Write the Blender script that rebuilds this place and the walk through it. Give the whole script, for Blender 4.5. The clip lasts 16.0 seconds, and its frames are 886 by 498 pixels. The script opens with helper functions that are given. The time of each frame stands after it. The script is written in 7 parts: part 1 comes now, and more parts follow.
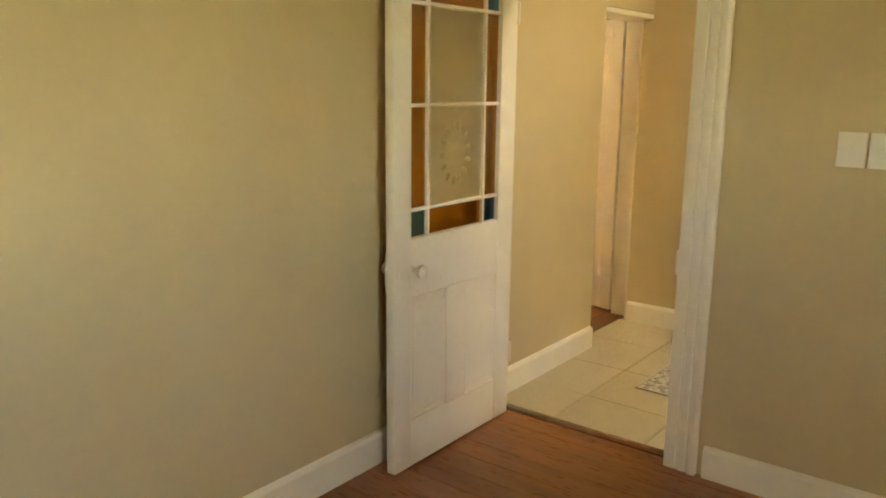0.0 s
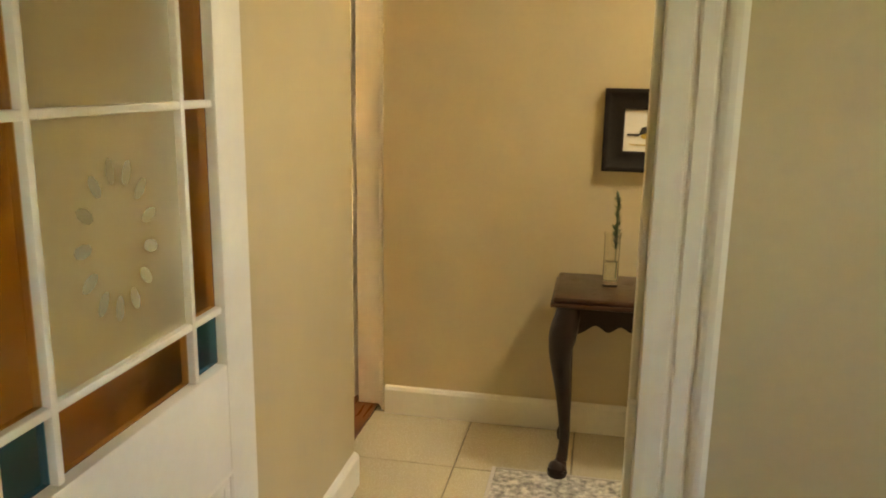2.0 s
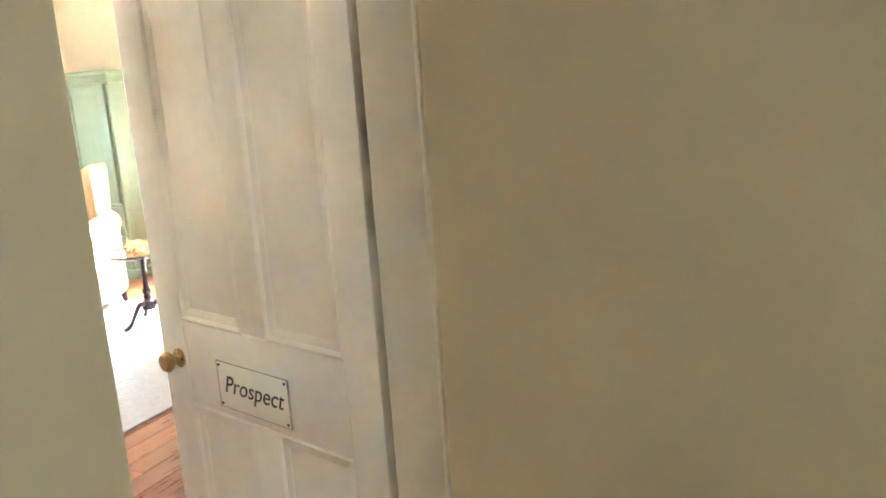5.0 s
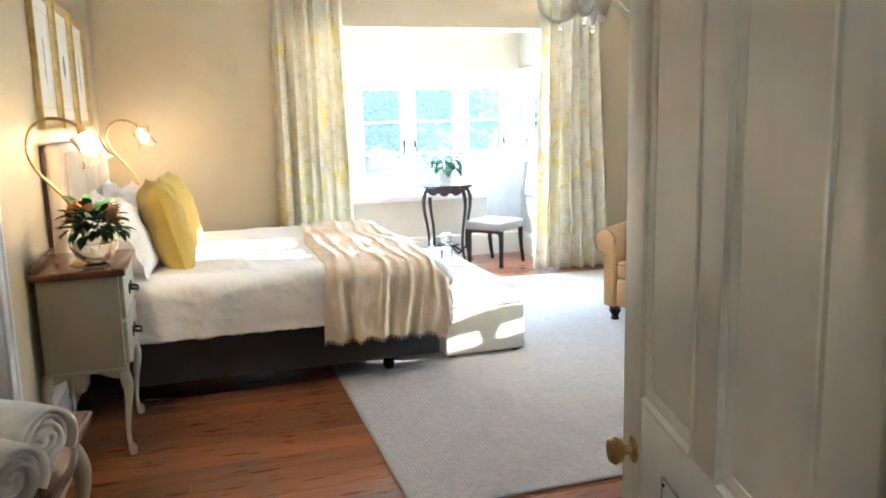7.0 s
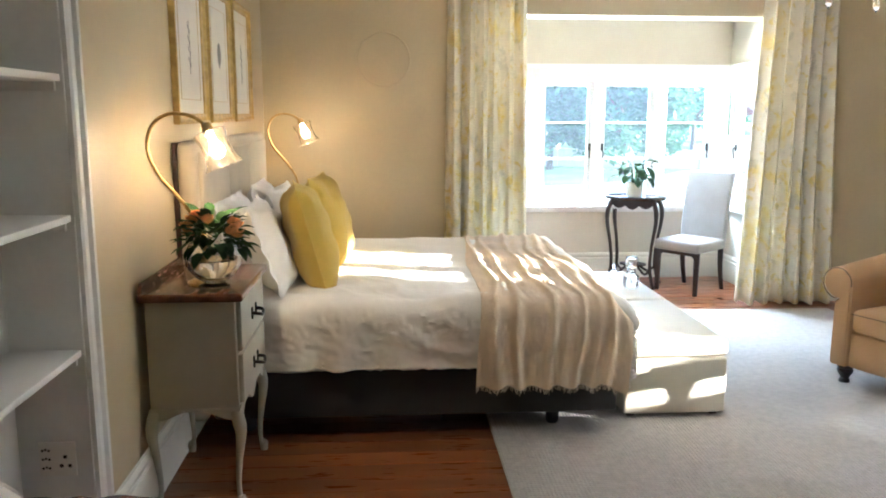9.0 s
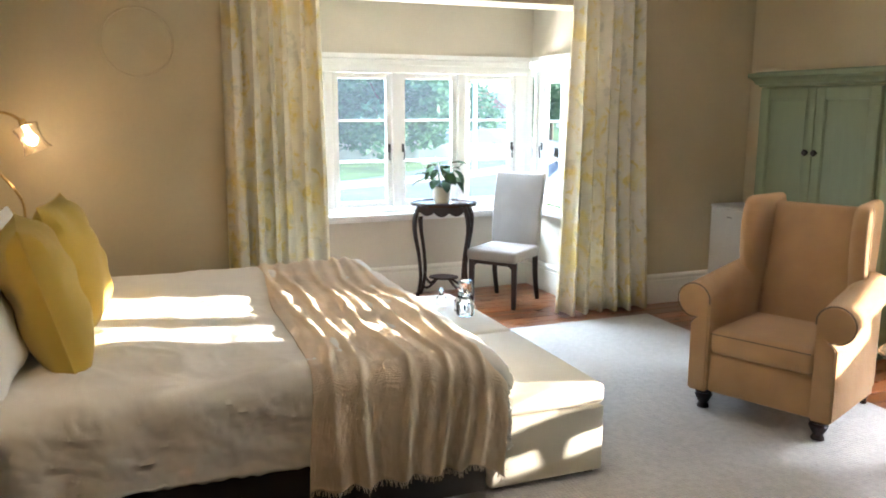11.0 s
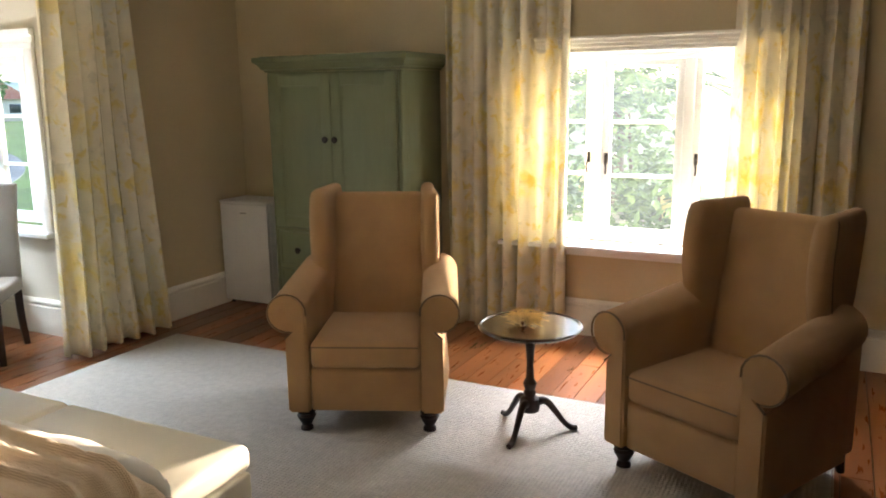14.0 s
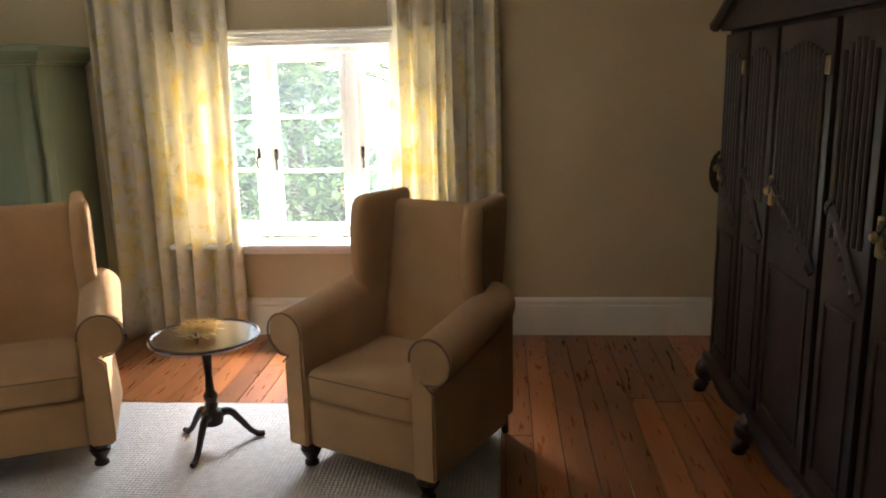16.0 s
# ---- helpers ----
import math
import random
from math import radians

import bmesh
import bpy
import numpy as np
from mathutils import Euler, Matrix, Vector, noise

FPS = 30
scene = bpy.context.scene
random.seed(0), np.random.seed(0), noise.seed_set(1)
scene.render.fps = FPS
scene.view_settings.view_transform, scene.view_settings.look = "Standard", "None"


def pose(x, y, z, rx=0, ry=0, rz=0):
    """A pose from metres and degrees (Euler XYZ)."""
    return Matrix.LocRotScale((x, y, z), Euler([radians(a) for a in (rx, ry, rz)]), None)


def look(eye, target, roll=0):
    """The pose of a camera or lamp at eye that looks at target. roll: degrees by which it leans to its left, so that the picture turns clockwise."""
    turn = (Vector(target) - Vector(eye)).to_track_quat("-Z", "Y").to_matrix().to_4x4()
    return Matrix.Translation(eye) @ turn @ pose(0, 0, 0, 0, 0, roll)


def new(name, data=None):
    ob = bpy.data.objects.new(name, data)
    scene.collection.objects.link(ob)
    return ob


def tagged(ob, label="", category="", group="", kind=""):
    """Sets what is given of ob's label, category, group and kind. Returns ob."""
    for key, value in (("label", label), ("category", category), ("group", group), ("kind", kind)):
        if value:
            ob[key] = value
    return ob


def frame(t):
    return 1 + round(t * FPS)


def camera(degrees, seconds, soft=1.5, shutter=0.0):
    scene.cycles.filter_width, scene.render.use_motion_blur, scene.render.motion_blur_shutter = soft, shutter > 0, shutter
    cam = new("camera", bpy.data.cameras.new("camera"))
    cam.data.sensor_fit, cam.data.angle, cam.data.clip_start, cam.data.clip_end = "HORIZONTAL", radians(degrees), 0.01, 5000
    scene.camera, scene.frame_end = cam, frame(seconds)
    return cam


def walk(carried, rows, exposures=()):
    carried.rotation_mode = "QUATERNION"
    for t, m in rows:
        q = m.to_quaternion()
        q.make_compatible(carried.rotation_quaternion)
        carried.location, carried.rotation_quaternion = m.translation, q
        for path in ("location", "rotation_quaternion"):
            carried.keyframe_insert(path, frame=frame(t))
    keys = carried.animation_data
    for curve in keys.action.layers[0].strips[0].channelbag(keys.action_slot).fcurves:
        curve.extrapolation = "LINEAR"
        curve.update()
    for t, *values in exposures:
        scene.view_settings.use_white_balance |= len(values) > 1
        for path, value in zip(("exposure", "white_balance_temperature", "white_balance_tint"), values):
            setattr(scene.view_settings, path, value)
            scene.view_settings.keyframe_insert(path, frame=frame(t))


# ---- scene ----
cam = camera(59.1, 16.0, soft=1.9)
PATH = [
    (0, (1.163, 1.257, 1.508), (-0.033, 2.806, 1.094), 0.6),
    (0.5, (0.777, 1.577, 1.508), (-0.208, 3.268, 1.092), 1.1),
    (1, (0.431, 1.915, 1.502), (-0.332, 3.715, 1.083), 1.0),
    (1.5, (0.186, 2.335, 1.497), (-0.355, 4.212, 1.07), 1.0),
    (2, (-0.007, 2.726, 1.483), (-0.389, 4.641, 1.052), 0.9),
    (2.5, (-0.149, 3.096, 1.488), (-0.302, 5.039, 1.042), 0.6),
    (3, (-0.192, 3.424, 1.509), (-0.229, 5.367, 1.035), 0.3),
    (5.3, (-0.44, 5.013, 1.542), (-1.501, 6.662, 1.151), -3.6),
    (5.5, (-0.465, 5.054, 1.538), (-1.661, 6.613, 1.164), -3.1),
    (6, (-0.503, 5.213, 1.561), (-2.02, 6.466, 1.204), -2.9),
    (6.5, (-0.522, 5.365, 1.556), (-2.277, 6.262, 1.215), -1.8),
    (7, (-0.617, 5.497, 1.524), (-2.501, 6.08, 1.191), -1.4),
    (7.5, (-0.755, 5.605, 1.532), (-2.701, 5.922, 1.199), -0.8),
    (8, (-0.953, 5.704, 1.523), (-2.921, 5.83, 1.191), -0.1),
    (8.2, (-1.033, 5.74, 1.527), (-3.004, 5.801, 1.192), 0.2),
    (10.5, (-2.183, 5.629, 1.605), (-4.073, 6.179, 1.251), 0.1),
    (11, (-2.434, 5.63, 1.585), (-4.268, 6.346, 1.23), 0.1),
    (11.5, (-2.676, 5.636, 1.599), (-4.433, 6.521, 1.236), -0.1),
    (12, (-2.908, 5.604, 1.587), (-4.543, 6.698, 1.223), -0.1),
    (12.5, (-3.113, 5.637, 1.571), (-4.588, 6.936, 1.201), -0.3),
    (13, (-3.288, 5.613, 1.586), (-4.581, 7.091, 1.208), -0.5),
    (13.5, (-3.406, 5.557, 1.59), (-4.487, 7.195, 1.204), -0.6),
    (14, (-3.451, 5.534, 1.587), (-4.335, 7.285, 1.195), -0.8),
    (14.5, (-3.459, 5.544, 1.586), (-4.163, 7.373, 1.188), -1.1),
    (15, (-3.443, 5.569, 1.585), (-3.966, 7.456, 1.179), -1.2),
    (15.5, (-3.415, 5.579, 1.591), (-3.756, 7.506, 1.177), -1.3),
    (16, (-3.348, 5.616, 1.624), (-3.5, 7.562, 1.191), -1.3),
]
walk(cam, [(t, look(eye, target, roll)) for t, eye, target, roll in PATH],
     exposures=[(0, 5.85, 10500, 18.5), (1.5, 5.85, 9500, 17.5), (3, 5.75, 7600, 16), (5.3, 5.5, 5150, 13), (6.2, 4.62, 5100, 13), (7.0, 4.15, 5150, 13.5), (8.2, 3.77, 5300, 14), (10.5, 3.1, 5800, 15), (12, 2.55, 6200, 16), (13.5, 2.25, 6700, 17), (14.5, 2.2, 6500, 17), (16, 2.18, 6200, 16)])

# ---- world, sun, large lights ----
SUN_EL, SUN_AZ = 9.8, 17.5          # degrees up; degrees from +y towards +x
world = bpy.data.worlds.new("world")
scene.world = world
world.use_nodes = True
wn = world.node_tree
sky = wn.nodes.new("ShaderNodeTexSky")
sky.sky_type, sky.sun_disc = "NISHITA", False
sky.sun_elevation, sky.sun_rotation = radians(SUN_EL + 14), radians(SUN_AZ)
wn.links.new(sky.outputs[0], wn.nodes["Background"].inputs[0])
wn.nodes["Background"].inputs[1].default_value = 0.15

sun_dir = Vector((math.sin(radians(SUN_AZ)) * math.cos(radians(SUN_EL)), math.cos(radians(SUN_AZ)) * math.cos(radians(SUN_EL)), math.sin(radians(SUN_EL))))
sun = new("sun", bpy.data.lights.new("sun", "SUN"))
sun.data.energy, sun.data.angle, sun.data.color = 5.0, radians(0.6), (1.0, 0.88, 0.70)
sun.matrix_world = look(sun_dir * 50, (0, 0, 0))


def area(name, eye, target, w, h, power, color=(1, 1, 1)):
    ob = new(name, bpy.data.lights.new(name, "AREA"))
    ob.data.shape, ob.data.size, ob.data.size_y = "RECTANGLE", w, h
    ob.data.energy, ob.data.color = power, color
    ob.matrix_world = look(eye, target)
    return ob


# daylight that falls in at the openings
area("daylight_bay", (-10.0, 7.5, 3.0), (-5.6, 7.1, 0.45), 3.2, 1.1, 240, (0.74, 0.89, 1.0))
area("daylight_bay_ground", (-10.9, 7.6, -0.5), (-5.6, 7.4, 2.9), 3.4, 1.0, 165, (1.0, 0.97, 0.93))
area("daylight_north", (-4.5, 11.6, 2.95), (-4.7, 7.0, 0.5), 2.4, 1.0, 400, (0.88, 0.93, 1.0))
area("daylight_north_ground", (-4.5, 12.4, -0.4), (-4.7, 7.0, 2.9), 2.4, 0.9, 190, (1.0, 0.95, 0.86))
# fill lamps at two unseen openings added to light hall and passage
area("unseen_fill_hall", (2.57, 1.1, 1.8), (0.5, 4.0, 1.4), 0.95, 0.95, 0.37, (1.0, 0.80, 0.50))
area("unseen_fill_passage", (1.15, 4.95, 2.94), (1.15, 4.952, 0), 0.46, 0.40, 0.70, (0.97, 0.95, 0.76))

# ---- materials ----


def mat(name, color, rough=0.6, metal=0.0, var=0.12, scale=6.0, bump=0.1, bscale=60.0, stretch=(1, 1, 1), color2=None, spec=0.5, island=0.0, coat=0.0, stain=0.0, transl=None, sheen=0.0, mottle=0.35):
    """A surface with colour at two scales, fine relief and uneven gloss."""
    m = bpy.data.materials.new(name)
    m.use_nodes = True
    t = m.node_tree
    n, l = t.nodes, t.links
    p = n["Principled BSDF"]
    tc = n.new("ShaderNodeTexCoord")
    mp = n.new("ShaderNodeMapping")
    mp.inputs["Scale"].default_value = stretch
    l.new(tc.outputs["Object"], mp.inputs[0])
    big = n.new("ShaderNodeTexNoise")
    big.inputs["Scale"].default_value, big.inputs["Detail"].default_value = scale, 6
    l.new(mp.outputs[0], big.inputs["Vector"])
    fine = n.new("ShaderNodeTexNoise")
    fine.inputs["Scale"].default_value, fine.inputs["Detail"].default_value = bscale, 5
    l.new(mp.outputs[0], fine.inputs["Vector"])
    ramp = n.new("ShaderNodeValToRGB")
    c1 = tuple(c * (1 - var) for c in color)
    c2 = color2 or tuple(min(1, c * (1 + var)) for c in color)
    ramp.color_ramp.elements[0].color, ramp.color_ramp.elements[1].color = (*c1, 1), (*c2, 1)
    ramp.color_ramp.elements[0].position, ramp.color_ramp.elements[1].position = 0.32, 0.68
    l.new(big.outputs[0], ramp.inputs[0])
    out = ramp.outputs[0]
    mix = n.new("ShaderNodeMix")
    mix.data_type, mix.blend_type = "RGBA", "MULTIPLY"
    mix.inputs[0].default_value = mottle
    l.new(out, mix.inputs[6])
    r2 = n.new("ShaderNodeValToRGB")
    r2.color_ramp.elements[0].color, r2.color_ramp.elements[1].color = (0.78, 0.78, 0.78, 1), (1, 1, 1, 1)
    l.new(fine.outputs[0], r2.inputs[0])
    l.new(r2.outputs[0], mix.inputs[7])
    out = mix.outputs[2]
    if stain:
        sn = n.new("ShaderNodeTexNoise")
        sn.inputs["Scale"].default_value, sn.inputs["Detail"].default_value = 1.1, 8
        l.new(tc.outputs["Object"], sn.inputs["Vector"])
        sr = n.new("ShaderNodeValToRGB")
        sr.color_ramp.elements[0].position, sr.color_ramp.elements[1].position = 0.3, 0.5
        sr.color_ramp.elements[0].color = (1 - stain, 1 - stain, 1 - stain * 1.1, 1)
        l.new(sn.outputs[0], sr.inputs[0])
        ms = n.new("ShaderNodeMix")
        ms.data_type, ms.blend_type = "RGBA", "MULTIPLY"
        ms.inputs[0].default_value = 1
        l.new(out, ms.inputs[6])
        l.new(sr.outputs[0], ms.inputs[7])
        out = ms.outputs[2]
    if island:
        oi = n.new("ShaderNodeObjectInfo")
        hs = n.new("ShaderNodeHueSaturation")
        mr = n.new("ShaderNodeMapRange")
        mr.inputs["To Min"].default_value, mr.inputs["To Max"].default_value = 1 - island, 1 + island
        l.new(oi.outputs["Random"], mr.inputs[0])
        l.new(mr.outputs[0], hs.inputs["Value"])
        l.new(out, hs.inputs["Color"])
        out = hs.outputs[0]
        off = n.new("ShaderNodeVectorMath")
        off.operation = "SCALE"
        off.inputs["Scale"].default_value = 17.0
        cb = n.new("ShaderNodeCombineXYZ")
        l.new(oi.outputs["Random"], cb.inputs[0])
        l.new(oi.outputs["Random"], cb.inputs[1])
        l.new(cb.outputs[0], off.inputs[0])
        l.new(off.outputs[0], mp.inputs["Location"])
    l.new(out, p.inputs["Base Color"])
    rr = n.new("ShaderNodeMapRange")
    rr.inputs["To Min"].default_value, rr.inputs["To Max"].default_value = max(0.02, rough - 0.1), min(1, rough + 0.1)
    l.new(fine.outputs[0], rr.inputs[0])
    l.new(rr.outputs[0], p.inputs["Roughness"])
    p.inputs["Metallic"].default_value = metal
    p.inputs["Specular IOR Level"].default_value = spec
    p.inputs["Coat Weight"].default_value = coat
    p.inputs["Coat Roughness"].default_value = 0.15
    p.inputs["Sheen Weight"].default_value = sheen
    bp = n.new("ShaderNodeBump")
    bp.inputs["Strength"].default_value, bp.inputs["Distance"].default_value = bump, 0.004
    l.new(fine.outputs[0], bp.inputs["Height"])
    l.new(bp.outputs[0], p.inputs["Normal"])
    if transl:
        tr = n.new("ShaderNodeBsdfTranslucent")
        ts = n.new("ShaderNodeMixShader")
        ts.inputs[0].default_value = transl
        l.new(out, tr.inputs[0])
        l.new(p.outputs[0], ts.inputs[1])
        l.new(tr.outputs[0], ts.inputs[2])
        l.new(ts.outputs[0], n["Material Output"].inputs[0])
    return m


def weave(name, color, size=260.0, rough=0.9, depth=0.35, var=0.08, sheen=0.2, grain=180, mottle=0.35, scale=5.0):
    """Woven cloth: crossed threads over a soft mottle."""
    m = mat(name, color, rough, var=var, scale=scale, bump=0.1, bscale=grain, sheen=sheen, spec=0.2, mottle=mottle)
    t = m.node_tree
    n, l = t.nodes, t.links
    tc = n.new("ShaderNodeTexCoord")
    hs = []
    for axis in ("X", "Y", "Z"):
        w = n.new("ShaderNodeTexWave")
        w.bands_direction = axis
        w.inputs["Scale"].default_value, w.inputs["Distortion"].default_value, w.inputs["Detail"].default_value = size / 6.28, 2.5, 2
        w.inputs["Detail Scale"].default_value = 3
        l.new(tc.outputs["Object"], w.inputs["Vector"])
        hs.append(w)
    a, b = n.new("ShaderNodeMath"), n.new("ShaderNodeMath")
    l.new(hs[0].outputs[1], a.inputs[0])
    l.new(hs[1].outputs[1], a.inputs[1])
    l.new(a.outputs[0], b.inputs[0])
    l.new(hs[2].outputs[1], b.inputs[1])
    bp = n.new("ShaderNodeBump")
    bp.inputs["Strength"].default_value, bp.inputs["Distance"].default_value = depth, 0.002
    l.new(b.outputs[0], bp.inputs["Height"])
    l.new(bp.outputs[0], n["Principled BSDF"].inputs["Normal"])
    return m


def glass(name, color=(1, 1, 1), rough=0.0):
    m = bpy.data.materials.new(name)
    m.use_nodes = True
    p = m.node_tree.nodes["Principled BSDF"]
    p.inputs["Base Color"].default_value = (*color, 1)
    p.inputs["Roughness"].default_value = rough
    p.inputs["Transmission Weight"].default_value = 1.0
    p.inputs["IOR"].default_value = 1.45
    return m


def pane_glass(name):
    """Thin window glass: clear, with a faint gloss and a pale glare mixed in."""
    m = bpy.data.materials.new(name)
    m.use_nodes = True
    n, l = m.node_tree.nodes, m.node_tree.links
    tr, gl, lw, mx = n.new("ShaderNodeBsdfTransparent"), n.new("ShaderNodeBsdfGlossy"), n.new("ShaderNodeLayerWeight"), n.new("ShaderNodeMixShader")
    fr = n.new("ShaderNodeMath")
    fr.operation = "POWER"
    l.new(lw.outputs["Facing"], fr.inputs[0])
    fr.inputs[1].default_value = 5.0
    gl.inputs["Roughness"].default_value = 0.02
    tr.inputs[0].default_value = (0.90, 0.97, 1.0, 1)
    l.new(fr.outputs[0], mx.inputs[0])
    l.new(tr.outputs[0], mx.inputs[1])
    l.new(gl.outputs[0], mx.inputs[2])
    # a little translucent white stands in for outdoor glare over the view
    glare_veil, mz = n.new("ShaderNodeBsdfTranslucent"), n.new("ShaderNodeMixShader")
    glare_veil.inputs[0].default_value = (0.85, 0.92, 0.95, 1)
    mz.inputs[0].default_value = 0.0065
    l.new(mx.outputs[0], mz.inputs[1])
    l.new(glare_veil.outputs[0], mz.inputs[2])
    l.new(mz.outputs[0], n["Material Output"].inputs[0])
    return m


def glow(name, color, strength):
    m = bpy.data.materials.new(name)
    m.use_nodes = True
    p = m.node_tree.nodes["Principled BSDF"]
    p.inputs["Base Color"].default_value = (*color, 1)
    p.inputs["Emission Color"].default_value = (*color, 1)
    p.inputs["Emission Strength"].default_value = strength
    return m


def floral(name):
    """Cream cotton with blurred yellow blossoms and grey-green stems, thin enough to let light through."""
    m = mat(name, (0.88, 0.82, 0.66), 0.9, var=0.05, scale=9, bump=0.12, bscale=300, spec=0.15)
    t = m.node_tree
    n, l = t.nodes, t.links
    p = n["Principled BSDF"]
    tc = n.new("ShaderNodeTexCoord")
    base = p.inputs["Base Color"].links[0].from_socket
    for size, lo, hi, col, seed in ((5.5, 0.53, 0.66, (0.84, 0.71, 0.28), 0.0), (12.0, 0.57, 0.66, (0.78, 0.64, 0.22), 4.0), (9.0, 0.60, 0.68, (0.50, 0.49, 0.38), 9.0)):
        mp = n.new("ShaderNodeMapping")
        mp.inputs["Location"].default_value = (seed, seed * 0.7, seed)
        l.new(tc.outputs["Object"], mp.inputs[0])
        ns = n.new("ShaderNodeTexNoise")
        ns.inputs["Scale"].default_value, ns.inputs["Detail"].default_value, ns.inputs["Distortion"].default_value = size, 5, 0.6
        l.new(mp.outputs[0], ns.inputs["Vector"])
        rp = n.new("ShaderNodeMapRange")
        rp.inputs["From Min"].default_value, rp.inputs["From Max"].default_value = lo, hi
        rp.inputs["To Max"].default_value = 0.80 if col[0] > 0.5 else 0.40
        l.new(ns.outputs[0], rp.inputs[0])
        mx = n.new("ShaderNodeMix")
        mx.data_type = "RGBA"
        l.new(rp.outputs[0], mx.inputs[0])
        l.new(base, mx.inputs[6])
        mx.inputs[7].default_value = (*col, 1)
        base = mx.outputs[2]
    l.new(base, p.inputs["Base Color"])
    tr, ts = n.new("ShaderNodeBsdfTranslucent"), n.new("ShaderNodeMixShader")
    ts.inputs[0].default_value = 0.21
    l.new(base, tr.inputs[0])
    l.new(p.outputs[0], ts.inputs[1])
    l.new(tr.outputs[0], ts.inputs[2])
    l.new(ts.outputs[0], n["Material Output"].inputs[0])
    return m


def wood(name, dark, light, rough=0.4, along=(1, 12, 12), scale=2.2, island=0.0, coat=0.0, spec=0.5):
    """Grain in long streaks; the small factor of `along` is the grain's direction."""
    return mat(name, dark, rough, var=0.25, scale=scale, bump=0.12, bscale=scale * 9, stretch=along, color2=light, island=island, coat=coat, spec=spec)


M_WALL = mat("tan_wall_paint", (0.555, 0.457, 0.278), 0.42, var=0.05, scale=2.0, bump=0.10, bscale=45, stain=0.05)
M_WHITE = mat("cream_gloss_paint", (0.80, 0.77, 0.67), 0.35, var=0.03, scale=5, bump=0.08, bscale=40)
M_WINWHITE = mat("white_window_paint", (0.84, 0.84, 0.82), 0.4, var=0.03, scale=5, bump=0.06, bscale=40)
M_DOORWHITE = mat("warm_white_door_paint", (0.85, 0.82, 0.74), 0.38, var=0.03, scale=5, bump=0.07, bscale=40)
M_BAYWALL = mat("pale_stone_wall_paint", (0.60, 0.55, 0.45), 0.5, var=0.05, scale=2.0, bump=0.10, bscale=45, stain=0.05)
M_CEIL = mat("white_ceiling_paint", (0.80, 0.78, 0.72), 0.8, var=0.03, scale=3, bump=0.1, bscale=40)
M_SHELFWHITE = mat("white_shelf_paint", (0.78, 0.77, 0.72), 0.5, var=0.04, scale=4, bump=0.08, bscale=40)
def knotted(m, size, colour):
    """Adds scattered dark knots with soft rings to a board material."""
    n, l = m.node_tree.nodes, m.node_tree.links
    p = n["Principled BSDF"]
    src = p.inputs["Base Color"].links[0].from_socket
    tc, mp, vo, mr, mx, oi, cb = n.new("ShaderNodeTexCoord"), n.new("ShaderNodeMapping"), n.new("ShaderNodeTexVoronoi"), n.new("ShaderNodeMapRange"), n.new("ShaderNodeMix"), n.new("ShaderNodeObjectInfo"), n.new("ShaderNodeCombineXYZ")
    mul = n.new("ShaderNodeMath")
    mul.operation, mul.inputs[1].default_value = "MULTIPLY", 37.0
    l.new(oi.outputs["Random"], mul.inputs[0])
    l.new(mul.outputs[0], cb.inputs[0])
    l.new(mul.outputs[0], cb.inputs[1])
    mp.inputs["Scale"].default_value = size
    l.new(tc.outputs["Object"], mp.inputs[0])
    l.new(cb.outputs[0], mp.inputs["Location"])
    l.new(mp.outputs[0], vo.inputs["Vector"])
    vo.inputs["Scale"].default_value = 1.0
    mr.inputs["From Min"].default_value, mr.inputs["From Max"].default_value = 0.014, 0.040
    mr.inputs["To Min"].default_value, mr.inputs["To Max"].default_value = 0.5, 0.0
    l.new(vo.outputs["Distance"], mr.inputs[0])
    mx.data_type = "RGBA"
    l.new(mr.outputs[0], mx.inputs[0])
    l.new(src, mx.inputs[6])
    mx.inputs[7].default_value = (*colour, 1)
    l.new(mx.outputs[2], p.inputs["Base Color"])
    return m


M_PINE = wood("oiled_pine_boards", (0.188, 0.057, 0.0145), (0.33, 0.108, 0.028), 0.30, along=(3.2, 0.35, 3.2), scale=1.6, island=0.36, coat=0.15)
M_PINE_HALL = wood("dark_oiled_boards", (0.26, 0.088, 0.027), (0.36, 0.128, 0.042), 0.30, along=(0.8, 5, 5), scale=1.8, island=0.14, coat=0.2)
knotted(M_PINE, (2.6, 2.0, 0.4), (0.055, 0.018, 0.007))
knotted(M_PINE_HALL, (2.0, 2.6, 0.4), (0.07, 0.024, 0.010))
M_GAP = mat("dark_gap", (0.02, 0.014, 0.01), 0.9)
M_TILE = mat("beige_ceramic_tile", (0.48, 0.42, 0.29), 0.26, var=0.03, scale=2.5, bump=0.015, bscale=160, island=0.06)
M_GROUT = mat("grey_brown_grout", (0.20, 0.17, 0.12), 0.9, var=0.2, scale=20)
M_GREEN = mat("sage_green_paint", (0.158, 0.184, 0.100), 0.45, var=0.04, scale=5, bump=0.10, bscale=35, stretch=(5, 5, 1), stain=0.05)
M_DARKWOOD = wood("dark_mahogany", (0.017, 0.0075, 0.005), (0.028, 0.012, 0.008), 0.45, along=(6, 6, 0.6), coat=0.06, spec=0.35)
M_WALNUT = wood("polished_walnut", (0.036, 0.014, 0.008), (0.068, 0.026, 0.014), 0.30, along=(0.8, 8, 8), coat=0.22)
M_POLISHED = wood("waxed_dark_tabletop", (0.030, 0.012, 0.007), (0.055, 0.022, 0.012), 0.20, along=(0.8, 8, 8), coat=0.4)
